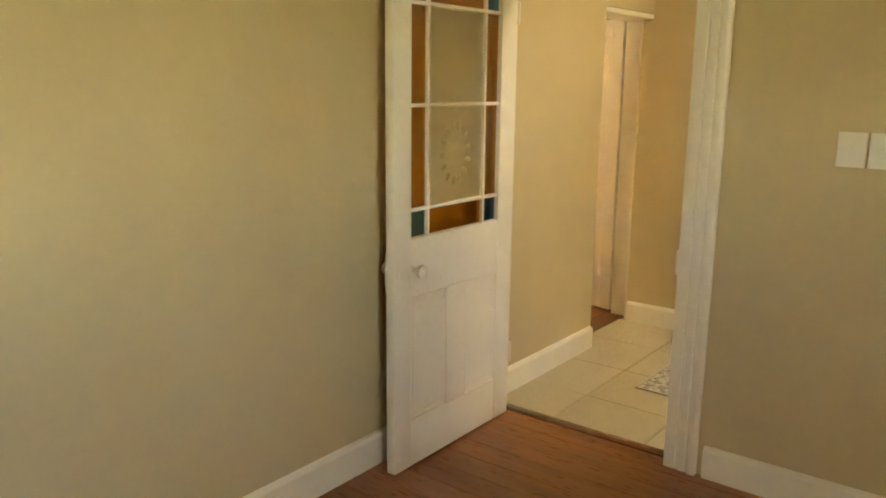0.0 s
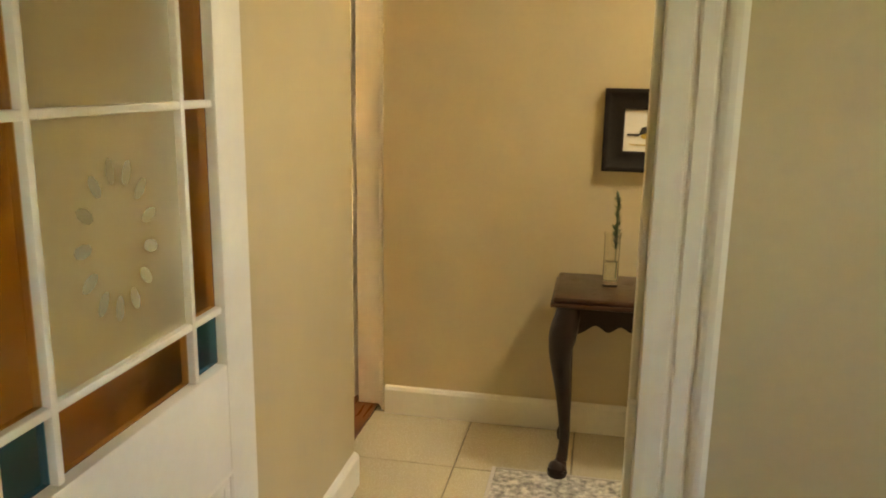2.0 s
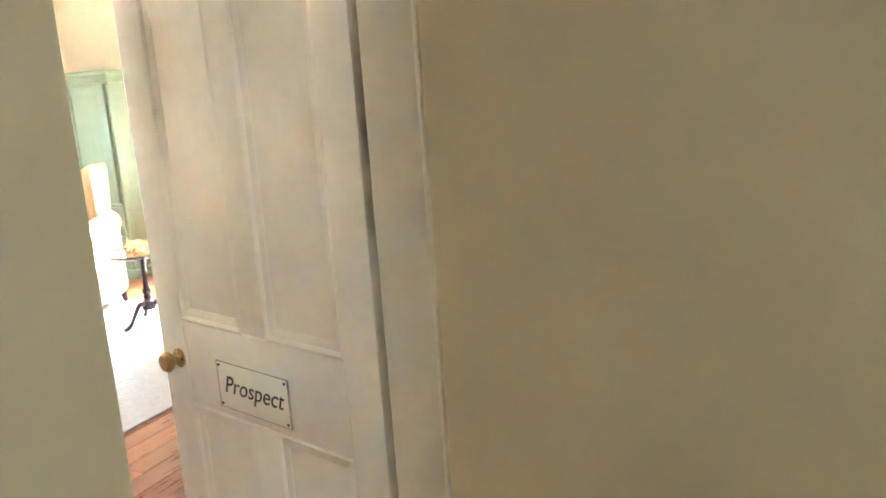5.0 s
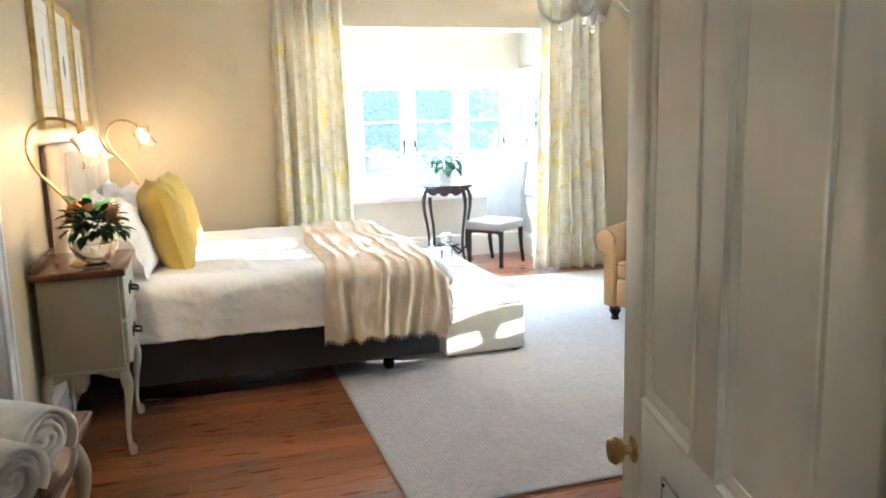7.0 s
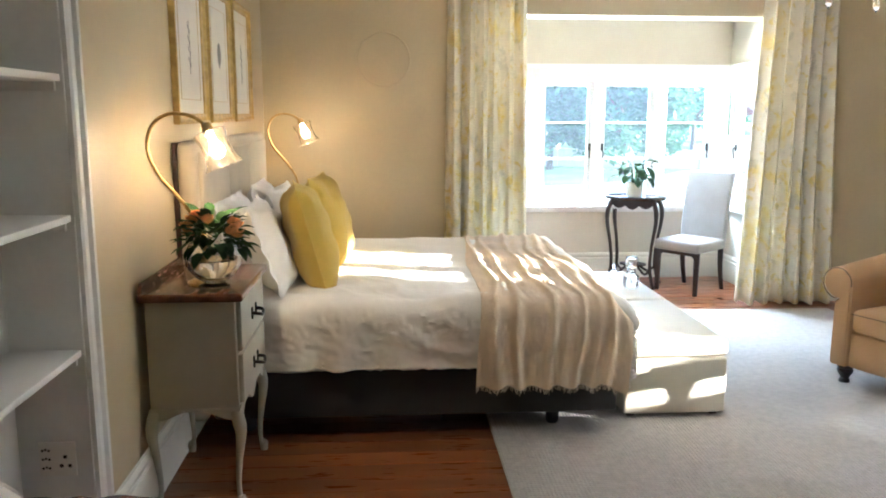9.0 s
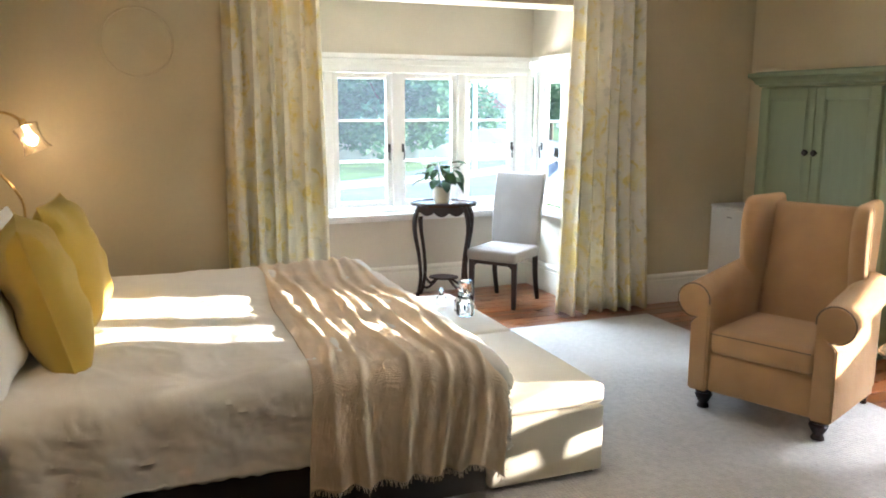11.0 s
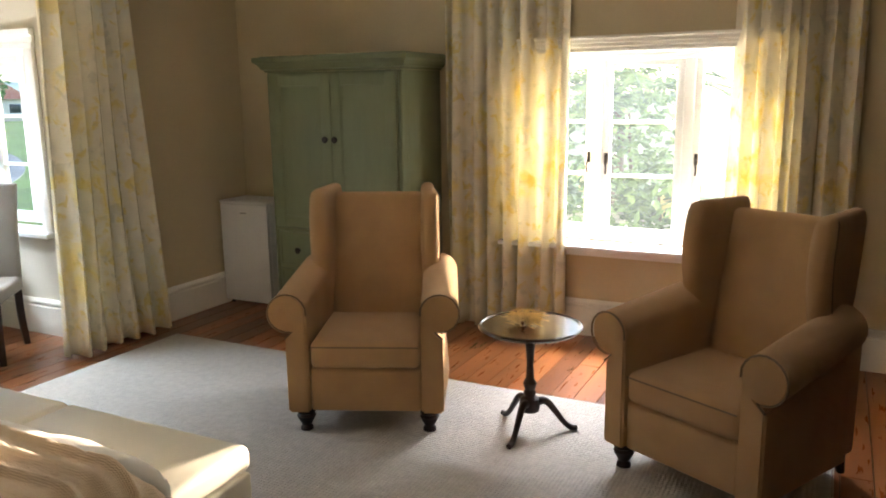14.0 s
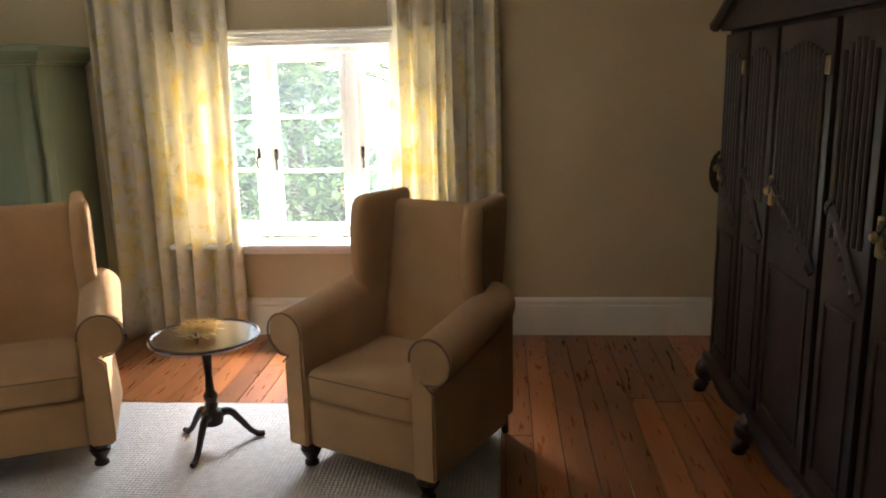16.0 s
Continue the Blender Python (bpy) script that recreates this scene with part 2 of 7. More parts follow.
M_OLDBRASS = mat("dull_old_brass", (0.26, 0.19, 0.09), 0.5, metal=0.8, var=0.25, scale=30)
M_BROWNTOP = wood("polished_brown_top", (0.10, 0.040, 0.018), (0.20, 0.085, 0.04), 0.25, along=(0.8, 8, 8), coat=0.4)
M_GREYPAINT = mat("stone_grey_paint", (0.42, 0.38, 0.29), 0.5, var=0.06, scale=6, bump=0.1, bscale=40, stain=0.06)
M_BRASS = mat("aged_brass", (0.50, 0.34, 0.14), 0.30, metal=1.0, var=0.15, scale=20)
M_IRON = mat("dark_iron", (0.035, 0.030, 0.026), 0.45, metal=0.8, var=0.2, scale=30)
M_STEEL = mat("brushed_steel", (0.6, 0.6, 0.58), 0.3, metal=1.0)
M_UPHOL = weave("tan_linen_upholstery", (0.54, 0.322, 0.145), 700, depth=0.7, var=0.10)
M_PIPING = weave("dark_tan_piping", (0.22, 0.15, 0.085), 900)
M_GREYUPH = weave("grey_linen_upholstery", (0.30, 0.275, 0.25), 900)
M_HEADB = weave("cream_linen_headboard", (0.62, 0.53, 0.39), 800)
M_DUVET = mat("white_cotton", (0.86, 0.83, 0.76), 0.9, var=0.03, scale=4, bump=0.2, bscale=22, spec=0.2, sheen=0.2)
M_PILLOW = mat("white_pillow_cotton", (0.84, 0.83, 0.80), 0.9, var=0.03, scale=4, bump=0.25, bscale=25, spec=0.2, sheen=0.2)
M_THROW = weave("taupe_cotton_gauze", (0.82, 0.66, 0.47), 420, depth=0.5, var=0.12)
M_FRINGE = weave("taupe_fringe", (0.66, 0.54, 0.41), 420)
M_YELLOW = weave("mustard_linen", (0.58, 0.40, 0.07), 700, depth=0.4)
M_BASE = weave("charcoal_bed_base", (0.045, 0.042, 0.042), 600)
M_OTT = mat("cream_leatherette", (0.66, 0.61, 0.49), 0.5, var=0.04, scale=6, bump=0.15, bscale=120)
M_RUG = weave("pale_wool_rug", (0.48, 0.455, 0.41), 110, depth=1.0, var=0.09, grain=75, mottle=1.0, scale=32)
M_RUGEDGE = weave("rug_binding", (0.42, 0.38, 0.32), 300)
M_TOWEL = mat("white_terry", (0.85, 0.82, 0.74), 0.95, var=0.06, scale=30, bump=0.9, bscale=260, sheen=0.4, spec=0.1)
M_CURTAIN = floral("yellow_floral_cotton")
M_FRIDGE = mat("white_enamel", (0.74, 0.73, 0.70), 0.3, var=0.02)
M_PLASTIC = mat("white_plastic", (0.78, 0.75, 0.66), 0.35, var=0.02)
M_BLACK = mat("black_plastic", (0.02, 0.02, 0.02), 0.5)
M_GILT = mat("gilt_frame", (0.55, 0.38, 0.13), 0.35, metal=0.7, var=0.2, scale=25)
M_BLACKFRAME = mat("black_lacquer_frame", (0.014, 0.010, 0.008), 0.5, var=0.2, scale=20, spec=0.25)
M_PAPER = mat("cream_paper", (0.78, 0.75, 0.66), 0.85, var=0.03, scale=8)
M_INK = mat("grey_ink", (0.25, 0.24, 0.22), 0.9)
M_BLACKINK = mat("black_ink", (0.02, 0.02, 0.02), 0.7)
M_OCHRE = mat("ochre_paint", (0.55, 0.38, 0.08), 0.8, var=0.25, scale=60)
M_AMBER = glass("amber_glass", (0.60, 0.26, 0.03), 0.10)
M_BLUE = glass("blue_glass", (0.015, 0.20, 0.40), 0.10)
M_FROST = glass("frosted_glass", (0.90, 0.92, 0.82), 0.5)
M_CLEAR = glass("clear_glass", (0.98, 0.98, 0.97))
M_SHADE = glass("ribbed_glass_shade", (1.0, 0.95, 0.86), 0.12)
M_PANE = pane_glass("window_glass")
M_WATER = glass("water", (0.95, 0.96, 0.93))
M_BULB = glow("lit_bulb", (1.0, 0.70, 0.36), 16)
M_LEAF = mat("dark_leaf", (0.022, 0.058, 0.014), 0.7, var=0.35, scale=12, bump=0.2, spec=0.12)
M_SPRIG = mat("rosemary_green", (0.075, 0.13, 0.05), 0.6, var=0.3, scale=40)
M_PEACH = mat("peach_petal", (0.74, 0.33, 0.13), 0.7, var=0.2, scale=60)
M_PETAL = mat("white_petal", (0.8, 0.8, 0.76), 0.6)
M_POT = mat("white_glazed_pot", (0.72, 0.68, 0.60), 0.4, var=0.06, scale=20)
M_SOIL = mat("dark_soil", (0.03, 0.02, 0.014), 0.95, var=0.4, scale=80, bump=0.8)
M_STRAW = mat("dry_straw", (0.62, 0.47, 0.22), 0.8, var=0.25, scale=40)
M_CHAND = mat("cream_enamel_metal", (0.74, 0.71, 0.58), 0.4, var=0.06, scale=20)
M_DOORMAT = mat("faded_blue_grey_rug", (0.30, 0.29, 0.27), 0.95, var=0.5, scale=42, bump=0.6, bscale=160, color2=(0.62, 0.58, 0.50))
M_GRASS = mat("lawn", (0.07, 0.14, 0.025), 0.9, var=0.35, scale=0.6, bump=0.6, bscale=8)
M_ROAD = mat("asphalt", (0.13, 0.15, 0.17), 0.85, var=0.2, scale=0.7, bump=0.3, bscale=30)
M_PAVE = mat("concrete_pavement", (0.34, 0.32, 0.29), 0.85, var=0.15, scale=1.2)
M_KERB = mat("concrete_kerb", (0.40, 0.38, 0.35), 0.85, var=0.15, scale=2)
# distance haze is mixed into the hills' blue-grey green
M_HILL = mat("haze_tinted_wooded_hill", (0.16, 0.23, 0.24), 0.95, var=0.25, scale=0.05, bump=0.4, bscale=0.4)
M_FOLIAGE = mat("tree_foliage", (0.06, 0.15, 0.07), 0.6, var=0.4, scale=3.0, color2=(0.11, 0.23, 0.11), transl=0.3)
M_FOLIAGE2 = mat("garden_foliage", (0.075, 0.135, 0.05), 0.55, var=0.5, scale=6.0, color2=(0.20, 0.29, 0.11), transl=0.3)
M_BARK = mat("bark", (0.10, 0.075, 0.055), 0.95, var=0.3, scale=8, bump=0.9, bscale=40, stretch=(3, 3, 0.6))
M_PLASTER = mat("pale_plaster", (0.62, 0.58, 0.50), 0.85, var=0.08, scale=1.5)
M_ROOF = mat("terracotta_roof", (0.26, 0.11, 0.07), 0.8, var=0.25, scale=3)
M_DARKGLASS = mat("dark_window_glass", (0.03, 0.035, 0.04), 0.1)
M_TIMBERBLOCK = mat("ochre_plaster_block", (0.62, 0.50, 0.24), 0.85, var=0.1, scale=4)

# ---- building helpers ----


def mesh_of(bm, name, material, smooth=True):
    me = bpy.data.meshes.new(name)
    bmesh.ops.recalc_face_normals(bm, faces=bm.faces)
    bm.to_mesh(me)
    bm.free()
    me.materials.append(material)
    if smooth:
        me.polygons.foreach_set("use_smooth", [True] * len(me.polygons))
        me.set_sharp_from_angle(angle=radians(38))
    return me


def thing(name, label, category, at=(0, 0, 0), rz=0.0, group="", kind=""):
    """An Empty at the base of a thing; its parts are built in its own coordinates."""
    ob = new(name)
    ob.empty_display_size = 0.1
    ob.matrix_world = pose(*at, 0, 0, rz)
    return tagged(ob, label, category, group, kind)


def part(name, bm, material, parent, label="", smooth=True):
    ob = new(name, mesh_of(bm, name, material, smooth))
    ob.parent = parent
    return tagged(ob, label) if label else ob


def solo(name, bm, material, label, category="", kind="", group="", smooth=True):
    return tagged(new(name, mesh_of(bm, name, material, smooth)), label, category, group, kind)


def box(x0, x1, y0, y1, z0, z1, bevel=0.0, bm=None, segs=2, m=None):
    """A box between two corners, its edges rounded, added to bm."""
    b = bmesh.new()
    bmesh.ops.create_cube(b, size=1.0)
    for v in b.verts:
        v.co = Vector((x0 + (v.co.x + 0.5) * (x1 - x0), y0 + (v.co.y + 0.5) * (y1 - y0), z0 + (v.co.z + 0.5) * (z1 - z0)))
    if bevel:
        bmesh.ops.bevel(b, geom=b.edges[:], offset=bevel, segments=segs, affect="EDGES", profile=0.5)
    if m is not None:
        bmesh.ops.transform(b, matrix=m, verts=b.verts)
    return merge(bm, b)


def merge(bm, b):
    if bm is None:
        return b
    me = bpy.data.meshes.new("tmp")
    b.to_mesh(me)
    b.free()
    bm.from_mesh(me)
    bpy.data.meshes.remove(me)
    return bm


def lathe(profile, segs=24, at=(0, 0, 0), bm=None, wobble=None, m=None):
    """A turned body from (radius, height) pairs."""
    b = bmesh.new()
    rings = []
    for r, z in profile:
        ring = []
        for k in range(segs):
            a = 2 * math.pi * k / segs
            rr = r * (wobble(a, z) if wobble else 1)
            ring.append(b.verts.new((at[0] + rr * math.cos(a), at[1] + rr * math.sin(a), at[2] + z)))
        rings.append(ring)
    for p, q in zip(rings, rings[1:]):
        for k in range(segs):
            b.faces.new((p[k], p[(k + 1) % segs], q[(k + 1) % segs], q[k]))
    if profile[0][0] > 0.0005:
        b.faces.new(rings[0][::-1])
    if profile[-1][0] > 0.0005:
        b.faces.new(rings[-1])
    bmesh.ops.remove_doubles(b, verts=b.verts, dist=0.00005)
    if m is not None:
        bmesh.ops.transform(b, matrix=m, verts=b.verts)
    return merge(bm, b)


def smooth_line(pts, steps=6):
    """A Catmull-Rom line through the points; each is (x, y, z) or (x, y, z, radius)."""
    pts = [np.array(p, float) for p in pts]
    ext = [2 * pts[0] - pts[1]] + pts + [2 * pts[-1] - pts[-2]]
    out = []
    for i in range(1, len(ext) - 2):
        a, b, c, d = ext[i - 1:i + 3]
        for s in range(steps):
            t = s / steps
            out.append(0.5 * (2 * b + (c - a) * t + (2 * a - 5 * b + 4 * c - d) * t * t + (3 * b - a - 3 * c + d) * t ** 3))
    return out + [pts[-1]]


def tube(pts, radius=0.01, segs=8, bm=None, steps=6, smooth=True, flat=1.0):
    """A round bar along a line; a fourth number at a point is its own radius."""
    line = smooth_line(pts, steps) if smooth and len(pts) > 2 else [np.array(p, float) for p in pts]
    b = bmesh.new()
    rings = []
    up = Vector((0.13, 0.31, 0.94)).normalized()
    for i, p in enumerate(line):
        p0, p1 = line[max(0, i - 1)], line[min(len(line) - 1, i + 1)]
        d = Vector((p1 - p0)[:3]).normalized()
        s = d.cross(up)
        if s.length < 0.05:
            s = d.cross(Vector((1, 0, 0)))
        s.normalize()
        u = s.cross(d)
        r = p[3] if len(p) > 3 else radius
        rings.append([b.verts.new(Vector(p[:3]) + (s * math.cos(2 * math.pi * k / segs) + u * flat * math.sin(2 * math.pi * k / segs)) * r) for k in range(segs)])
    for p, q in zip(rings, rings[1:]):
        for k in range(segs):
            b.faces.new((p[k], p[(k + 1) % segs], q[(k + 1) % segs], q[k]))
    b.faces.new(rings[0][::-1])
    b.faces.new(rings[-1])
    return merge(bm, b)


def prism(outline, depth, m=None, bm=None, bevel=0.0):
    """A flat outline in the xz plane given a depth along y."""
    b = bmesh.new()
    vs = [b.verts.new((x, 0, z)) for x, z in outline]
    f = b.faces.new(vs)
    r = bmesh.ops.extrude_face_region(b, geom=[f])
    bmesh.ops.translate(b, vec=(0, depth, 0), verts=[v for v in r["geom"] if isinstance(v, bmesh.types.BMVert)])
    bmesh.ops.recalc_face_normals(b, faces=b.faces)
    if bevel:
        bmesh.ops.bevel(b, geom=[e for e in b.edges if len(e.link_faces) == 2 and e.calc_face_angle(0) > 0.6], offset=bevel, segments=2, affect="EDGES")
    if m is not None:
        bmesh.ops.transform(b, matrix=m, verts=b.verts)
    return merge(bm, b)


def sheet(nu, nv, f, bm=None):
    """A grid of points f(u, v), u and v from 0 to 1."""
    b = bm or bmesh.new()
    g = [[b.verts.new(f(i / nu, j / nv)) for j in range(nv + 1)] for i in range(nu + 1)]
    for i in range(nu):
        for j in range(nv):
            b.faces.new((g[i][j], g[i + 1][j], g[i + 1][j + 1], g[i][j + 1]))
    return b


def solidify(ob, thick, offset=-1.0):
    md = ob.modifiers.new("thickness", "SOLIDIFY")
    md.thickness, md.offset = thick, offset
    return ob


def frame_loop(x0, x1, z0, z1, w, y0, y1, bm=None, bevel=0.004):
    """Four bars round an opening in the xz plane, w wide, butted end to end."""
    b = bm or bmesh.new()
    box(x0, x0 + w, y0, y1, z0, z1, bevel, b)
    box(x1 - w, x1, y0, y1, z0, z1, bevel, b)
    box(x0 + w, x1 - w, y0 + 0.001, y1 - 0.001, z1 - w, z1, bevel, b)
    box(x0 + w, x1 - w, y0 + 0.001, y1 - 0.001, z0, z0 + w, bevel, b)
    return b


def mitred(x0, x1, z0, z1, prof, bm=None):
    """A moulded frame mitred at its corners in the xz plane; prof: (inset, y) pairs round its section."""
    b = bm or bmesh.new()
    rings = [[b.verts.new((x, y, z)) for x, z in ((x0 + i, z0 + i), (x1 - i, z0 + i), (x1 - i, z1 - i), (x0 + i, z1 - i))] for i, y in prof]
    for p, q in zip(rings, rings[1:]):
        for k in range(4):
            b.faces.new((p[k], p[(k + 1) % 4], q[(k + 1) % 4], q[k]))
    return b


def moulding(length, steps, bm=None, m=None):
    """A moulded board along x; steps are (depth, height) corners of its section."""
    b = bmesh.new()
    a = [b.verts.new((0, -d, h)) for d, h in steps]
    c = [b.verts.new((length, -d, h)) for d, h in steps]
    k = len(steps)
    for i in range(k):
        b.faces.new((a[i], a[(i + 1) % k], c[(i + 1) % k], c[i]))
    b.faces.new(a[::-1])
    b.faces.new(c)
    if m is not None:
        bmesh.ops.transform(b, matrix=m, verts=b.verts)
    return merge(bm, b)


# ---- plan ----
XL = -0.835                 # west wall of hall and passage
XB = -1.05                  # bedroom face of that wall
YP0, YP1 = 4.14, 4.25       # wall between hall and passage
YC = 5.91                   # passage wall behind the console
YS = 4.74                   # bedroom south wall
YN = 10.40                  # bedroom north wall
XW = -7.66                  # bedroom west wall
XBAY = -8.75                # window plane of the bay
YB0, YB1 = 6.35, 8.93       # sides of the bay
XE = -1.60                  # bedroom east wall behind the dark wardrobe
YR = 6.42                   # return beside the open door
HC = 2.95                   # ceiling
XH, YH = 2.60, -1.0         # far sides of the hall
D1A, D1B, D1H = -0.735, 0.088, 2.02
D2A, D2B, D2H = 5.267, 5.905, 1.93


def wall(name, boxes, label="tan painted plaster wall", material=None):
    b = bmesh.new()
    for q in boxes:
        box(*q, 0.0, b)
    return solo(name, b, material or M_WALL, label, "wall", "structure", smooth=False)


# hall
wall("wall_hall_west", [(XL - 0.215, XL, YH - 0.2, D2A, 0, HC), (XL - 0.215, XL - 0.071, D2A, D2B + 0.2, D2H, HC), (XL - 0.071, XL, D2A, D2B, D2H, HC)])
wall("wall_hall_partition", [(XL + 0.001, D1A - 0.03, YP0, YP1, 0, HC), (D1B + 0.03, XH, YP0, YP1, 0, HC), (D1A - 0.03, D1B + 0.03, YP0, YP1, D1H + 0.03, HC)])
# the gap in the east wall is an unseen window added for light
wall("wall_hall_east", [(XH, XH + 0.2, YH - 0.2, 0.6, 0, HC), (XH, XH + 0.2, 1.6, YC + 0.2, 0, HC), (XH, XH + 0.2, 0.6, 1.6, 0, 1.3), (XH, XH + 0.2, 0.6, 1.6, 2.3, HC)])
# added out of view to keep direct sun from the hall window
wall("sun_blocker_hall", [(XH + 0.2, XH + 1.6, 1.7, 1.9, -1.25, HC)], "unseen added wall that blocks sun at the hall window")
wall("wall_hall_south", [(XL, XH, YH - 0.2, YH, 0, HC)])
wall("wall_passage_north", [(XL - 0.07, XH, YC, YC + 0.2, 0, HC)])
# bedroom
wall("wall_bedroom_south", [(XW - 0.3, -3.87, YS - 0.5, YS, 0, HC), (-2.97, XB, YS - 0.5, YS, 0, HC), (-3.87, -2.97, YS - 0.5, YS - 0.24, 0, HC), (-3.87, -2.97, YS - 0.24, YS, 2.35, HC)])
wall("wall_bedroom_west", [(XW - 0.3, XW, YS, YB0, 0, HC), (XW - 0.3, XW, YB1, YN + 0.3, 0, HC), (XW - 0.3, XW, YB0, YB1, 2.33, HC)])
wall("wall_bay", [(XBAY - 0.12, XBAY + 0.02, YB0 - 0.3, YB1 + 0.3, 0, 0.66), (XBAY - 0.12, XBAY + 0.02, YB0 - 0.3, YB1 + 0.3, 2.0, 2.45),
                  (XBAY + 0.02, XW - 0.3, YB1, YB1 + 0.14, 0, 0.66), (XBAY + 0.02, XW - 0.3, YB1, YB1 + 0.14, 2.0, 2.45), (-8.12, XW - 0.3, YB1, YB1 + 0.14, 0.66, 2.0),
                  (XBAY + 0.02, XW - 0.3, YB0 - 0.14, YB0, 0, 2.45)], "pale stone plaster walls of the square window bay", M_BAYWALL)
wall("wall_bedroom_north", [(XW, -5.45, YN, YN + 0.3, 0, HC), (-3.68, XE, YN, YN + 0.3, 0, HC), (-5.45, -3.68, YN, YN + 0.3, 0, 0.56), (-5.45, -3.68, YN, YN + 0.3, 1.83, HC)])
wall("wall_bedroom_east", [(XE, XE + 0.2, YR, YN + 0.3, 0, HC), (XE + 0.2, XB + 0.2, YR, YR + 0.2, 0, HC), (XB, XB + 0.145, YC + 0.2, YR, 0, HC)])


def ceiling(name, x0, x1, y0, y1, z=HC):
    return solo(name, box(x0, x1, y0, y1, z, z + 0.12), M_CEIL, "flat white painted ceiling", "ceiling", "structure", smooth=False)


SX0, SX1, SY0, SY1 = 0.90, 1.40, 4.73, 5.17      # skylight added over the passage for light, out of view
sky_b = bmesh.new()
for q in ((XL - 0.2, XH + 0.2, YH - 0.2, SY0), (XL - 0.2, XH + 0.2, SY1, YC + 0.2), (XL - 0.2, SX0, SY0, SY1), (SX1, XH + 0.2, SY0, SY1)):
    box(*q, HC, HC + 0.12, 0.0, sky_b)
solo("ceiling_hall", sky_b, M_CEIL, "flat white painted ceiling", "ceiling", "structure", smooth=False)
ceiling("ceiling_bedroom", XW - 0.3, XB - 0.01, YS - 0.5, YN + 0.3, HC)
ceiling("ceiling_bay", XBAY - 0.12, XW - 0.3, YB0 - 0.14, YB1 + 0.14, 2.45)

# skirtings
SK_TALL = [(0, 0), (0.022, 0), (0.022, 0.19), (0.014, 0.198), (0.014, 0.206), (0.024, 0.212), (0.024, 0.226), (0.012, 0.244), (0, 0.244)]
SK_LOW = [(0, 0), (0.02, 0), (0.02, 0.112), (0.012, 0.125), (0, 0.13)]


def skirting(name, x, y, length, rz, steps, label="cream painted skirting board"):
    return solo(name, moulding(length, steps, m=pose(x, y, 0, 0, 0, rz)), M_WHITE, label, "baseboard", "structure", smooth=False)


skirting("baseboard_hall_west", XL, YH, YP0 - YH - 0.002, 90, [(d, h * 1.05) for d, h in SK_LOW])
skirting("baseboard_hall_partition", 0.245, YP0, 2.3, 0, SK_LOW)
skirting("baseboard_passage_west", XL, YP1 + 0.04, D2A - YP1 - 0.045, 90, SK_LOW)
skirting("baseboard_passage_north", XL - 0.06, YC, 3.4, 0, SK_LOW)
skirting("baseboard_bedroom_north", XW, YN, XE - XW, 0, SK_TALL)
skirting("baseboard_bedroom_west", XW, YB1 + 0.001, YN - YB1 - 0.03, 90, SK_TALL)
skirting("baseboard_bedroom_west_2", XW, YS, YB0 - YS, 90, SK_TALL)
skirting("baseboard_bay", XBAY + 0.02, YB0, YB1 - YB0, 90, SK_TALL)
skirting("baseboard_bay_side", XBAY + 0.045, YB1, XW - XBAY - 0.05, 0, SK_TALL)
skirting("baseboard_bedroom_south", -4.0, YS, 3.64, 180, SK_TALL)
skirting("baseboard_bedroom_south_2", -1.06, YS, 1.79, 180, SK_TALL)

# ---- door frames ----


def architrave(name, x, y, rz, w, h, head=0.0, label="cream moulded door architrave", width=0.15):
    """A fluted upright board, its back on the wall, with its length up."""
    n = bmesh.new()
    k = width / 0.15
    prof = [(0, 0), (0.012, 0), (0.014, 0.02 * k), (0.014, 0.05 * k), (0.008, 0.054 * k), (0.008, 0.060 * k), (0.017, 0.066 * k), (0.017, 0.095 * k), (0.011, 0.10 * k), (0.011, 0.106 * k), (0.021, 0.112 * k), (0.026, 0.122 * k), (0.027, 0.135 * k), (0.022, 0.148 * k), (0, 0.15 * k)]
    a = [n.verts.new((q, -d, 0)) for d, q in prof]
    c = [n.verts.new((q, -d, h)) for d, q in prof]
    for i in range(len(prof)):
        n.faces.new((a[i], a[(i + 1) % len(prof)], c[(i + 1) % len(prof)], c[i]))
    n.faces.new(a[::-1])
    n.faces.new(c)
    bmesh.ops.transform(n, matrix=pose(x, y, 0, 0, 0, rz) @ Matrix.Diagonal((w, 1, 1, 1)), verts=n.verts)
    return solo(name, n, M_WHITE, label, "trim", "structure", smooth=False)


architrave("trim_door_1_east", D1B, YP0, 0, 1, D1H + 0.15, width=0.132)
architrave("trim_door_1_west", D1A + 0.002, YP0, 0, -1, D1H + 0.15, width=0.095)
frame1 = bmesh.new()
box(D1B, D1B + 0.029, YP0 + 0.001, YP1 + 0.02, 0, D1H, 0.003, frame1)
box(D1A - 0.029, D1A, YP0 + 0.001, YP1 - 0.02, 0, D1H, 0.003, frame1)
box(D1A - 0.029, D1B + 0.029, YP0 + 0.001, YP1 + 0.02, D1H, D1H + 0.029, 0.003, frame1)
box(D1B - 0.014, D1B, YP0 + 0.052, YP1 - 0.01, 0, D1H - 0.001, 0.003, frame1)
solo("door_frame_hall", frame1, M_WHITE, "cream painted door lining with a planted stop", "door frame", "structure")
solo("trim_door_1_head", box(D1A - 0.095, D1B + 0.15, YP0 - 0.03, YP0 - 0.002, D1H + 0.151, D1H + 0.27, 0.006), M_WHITE, "cream moulded door head", "trim", "structure")

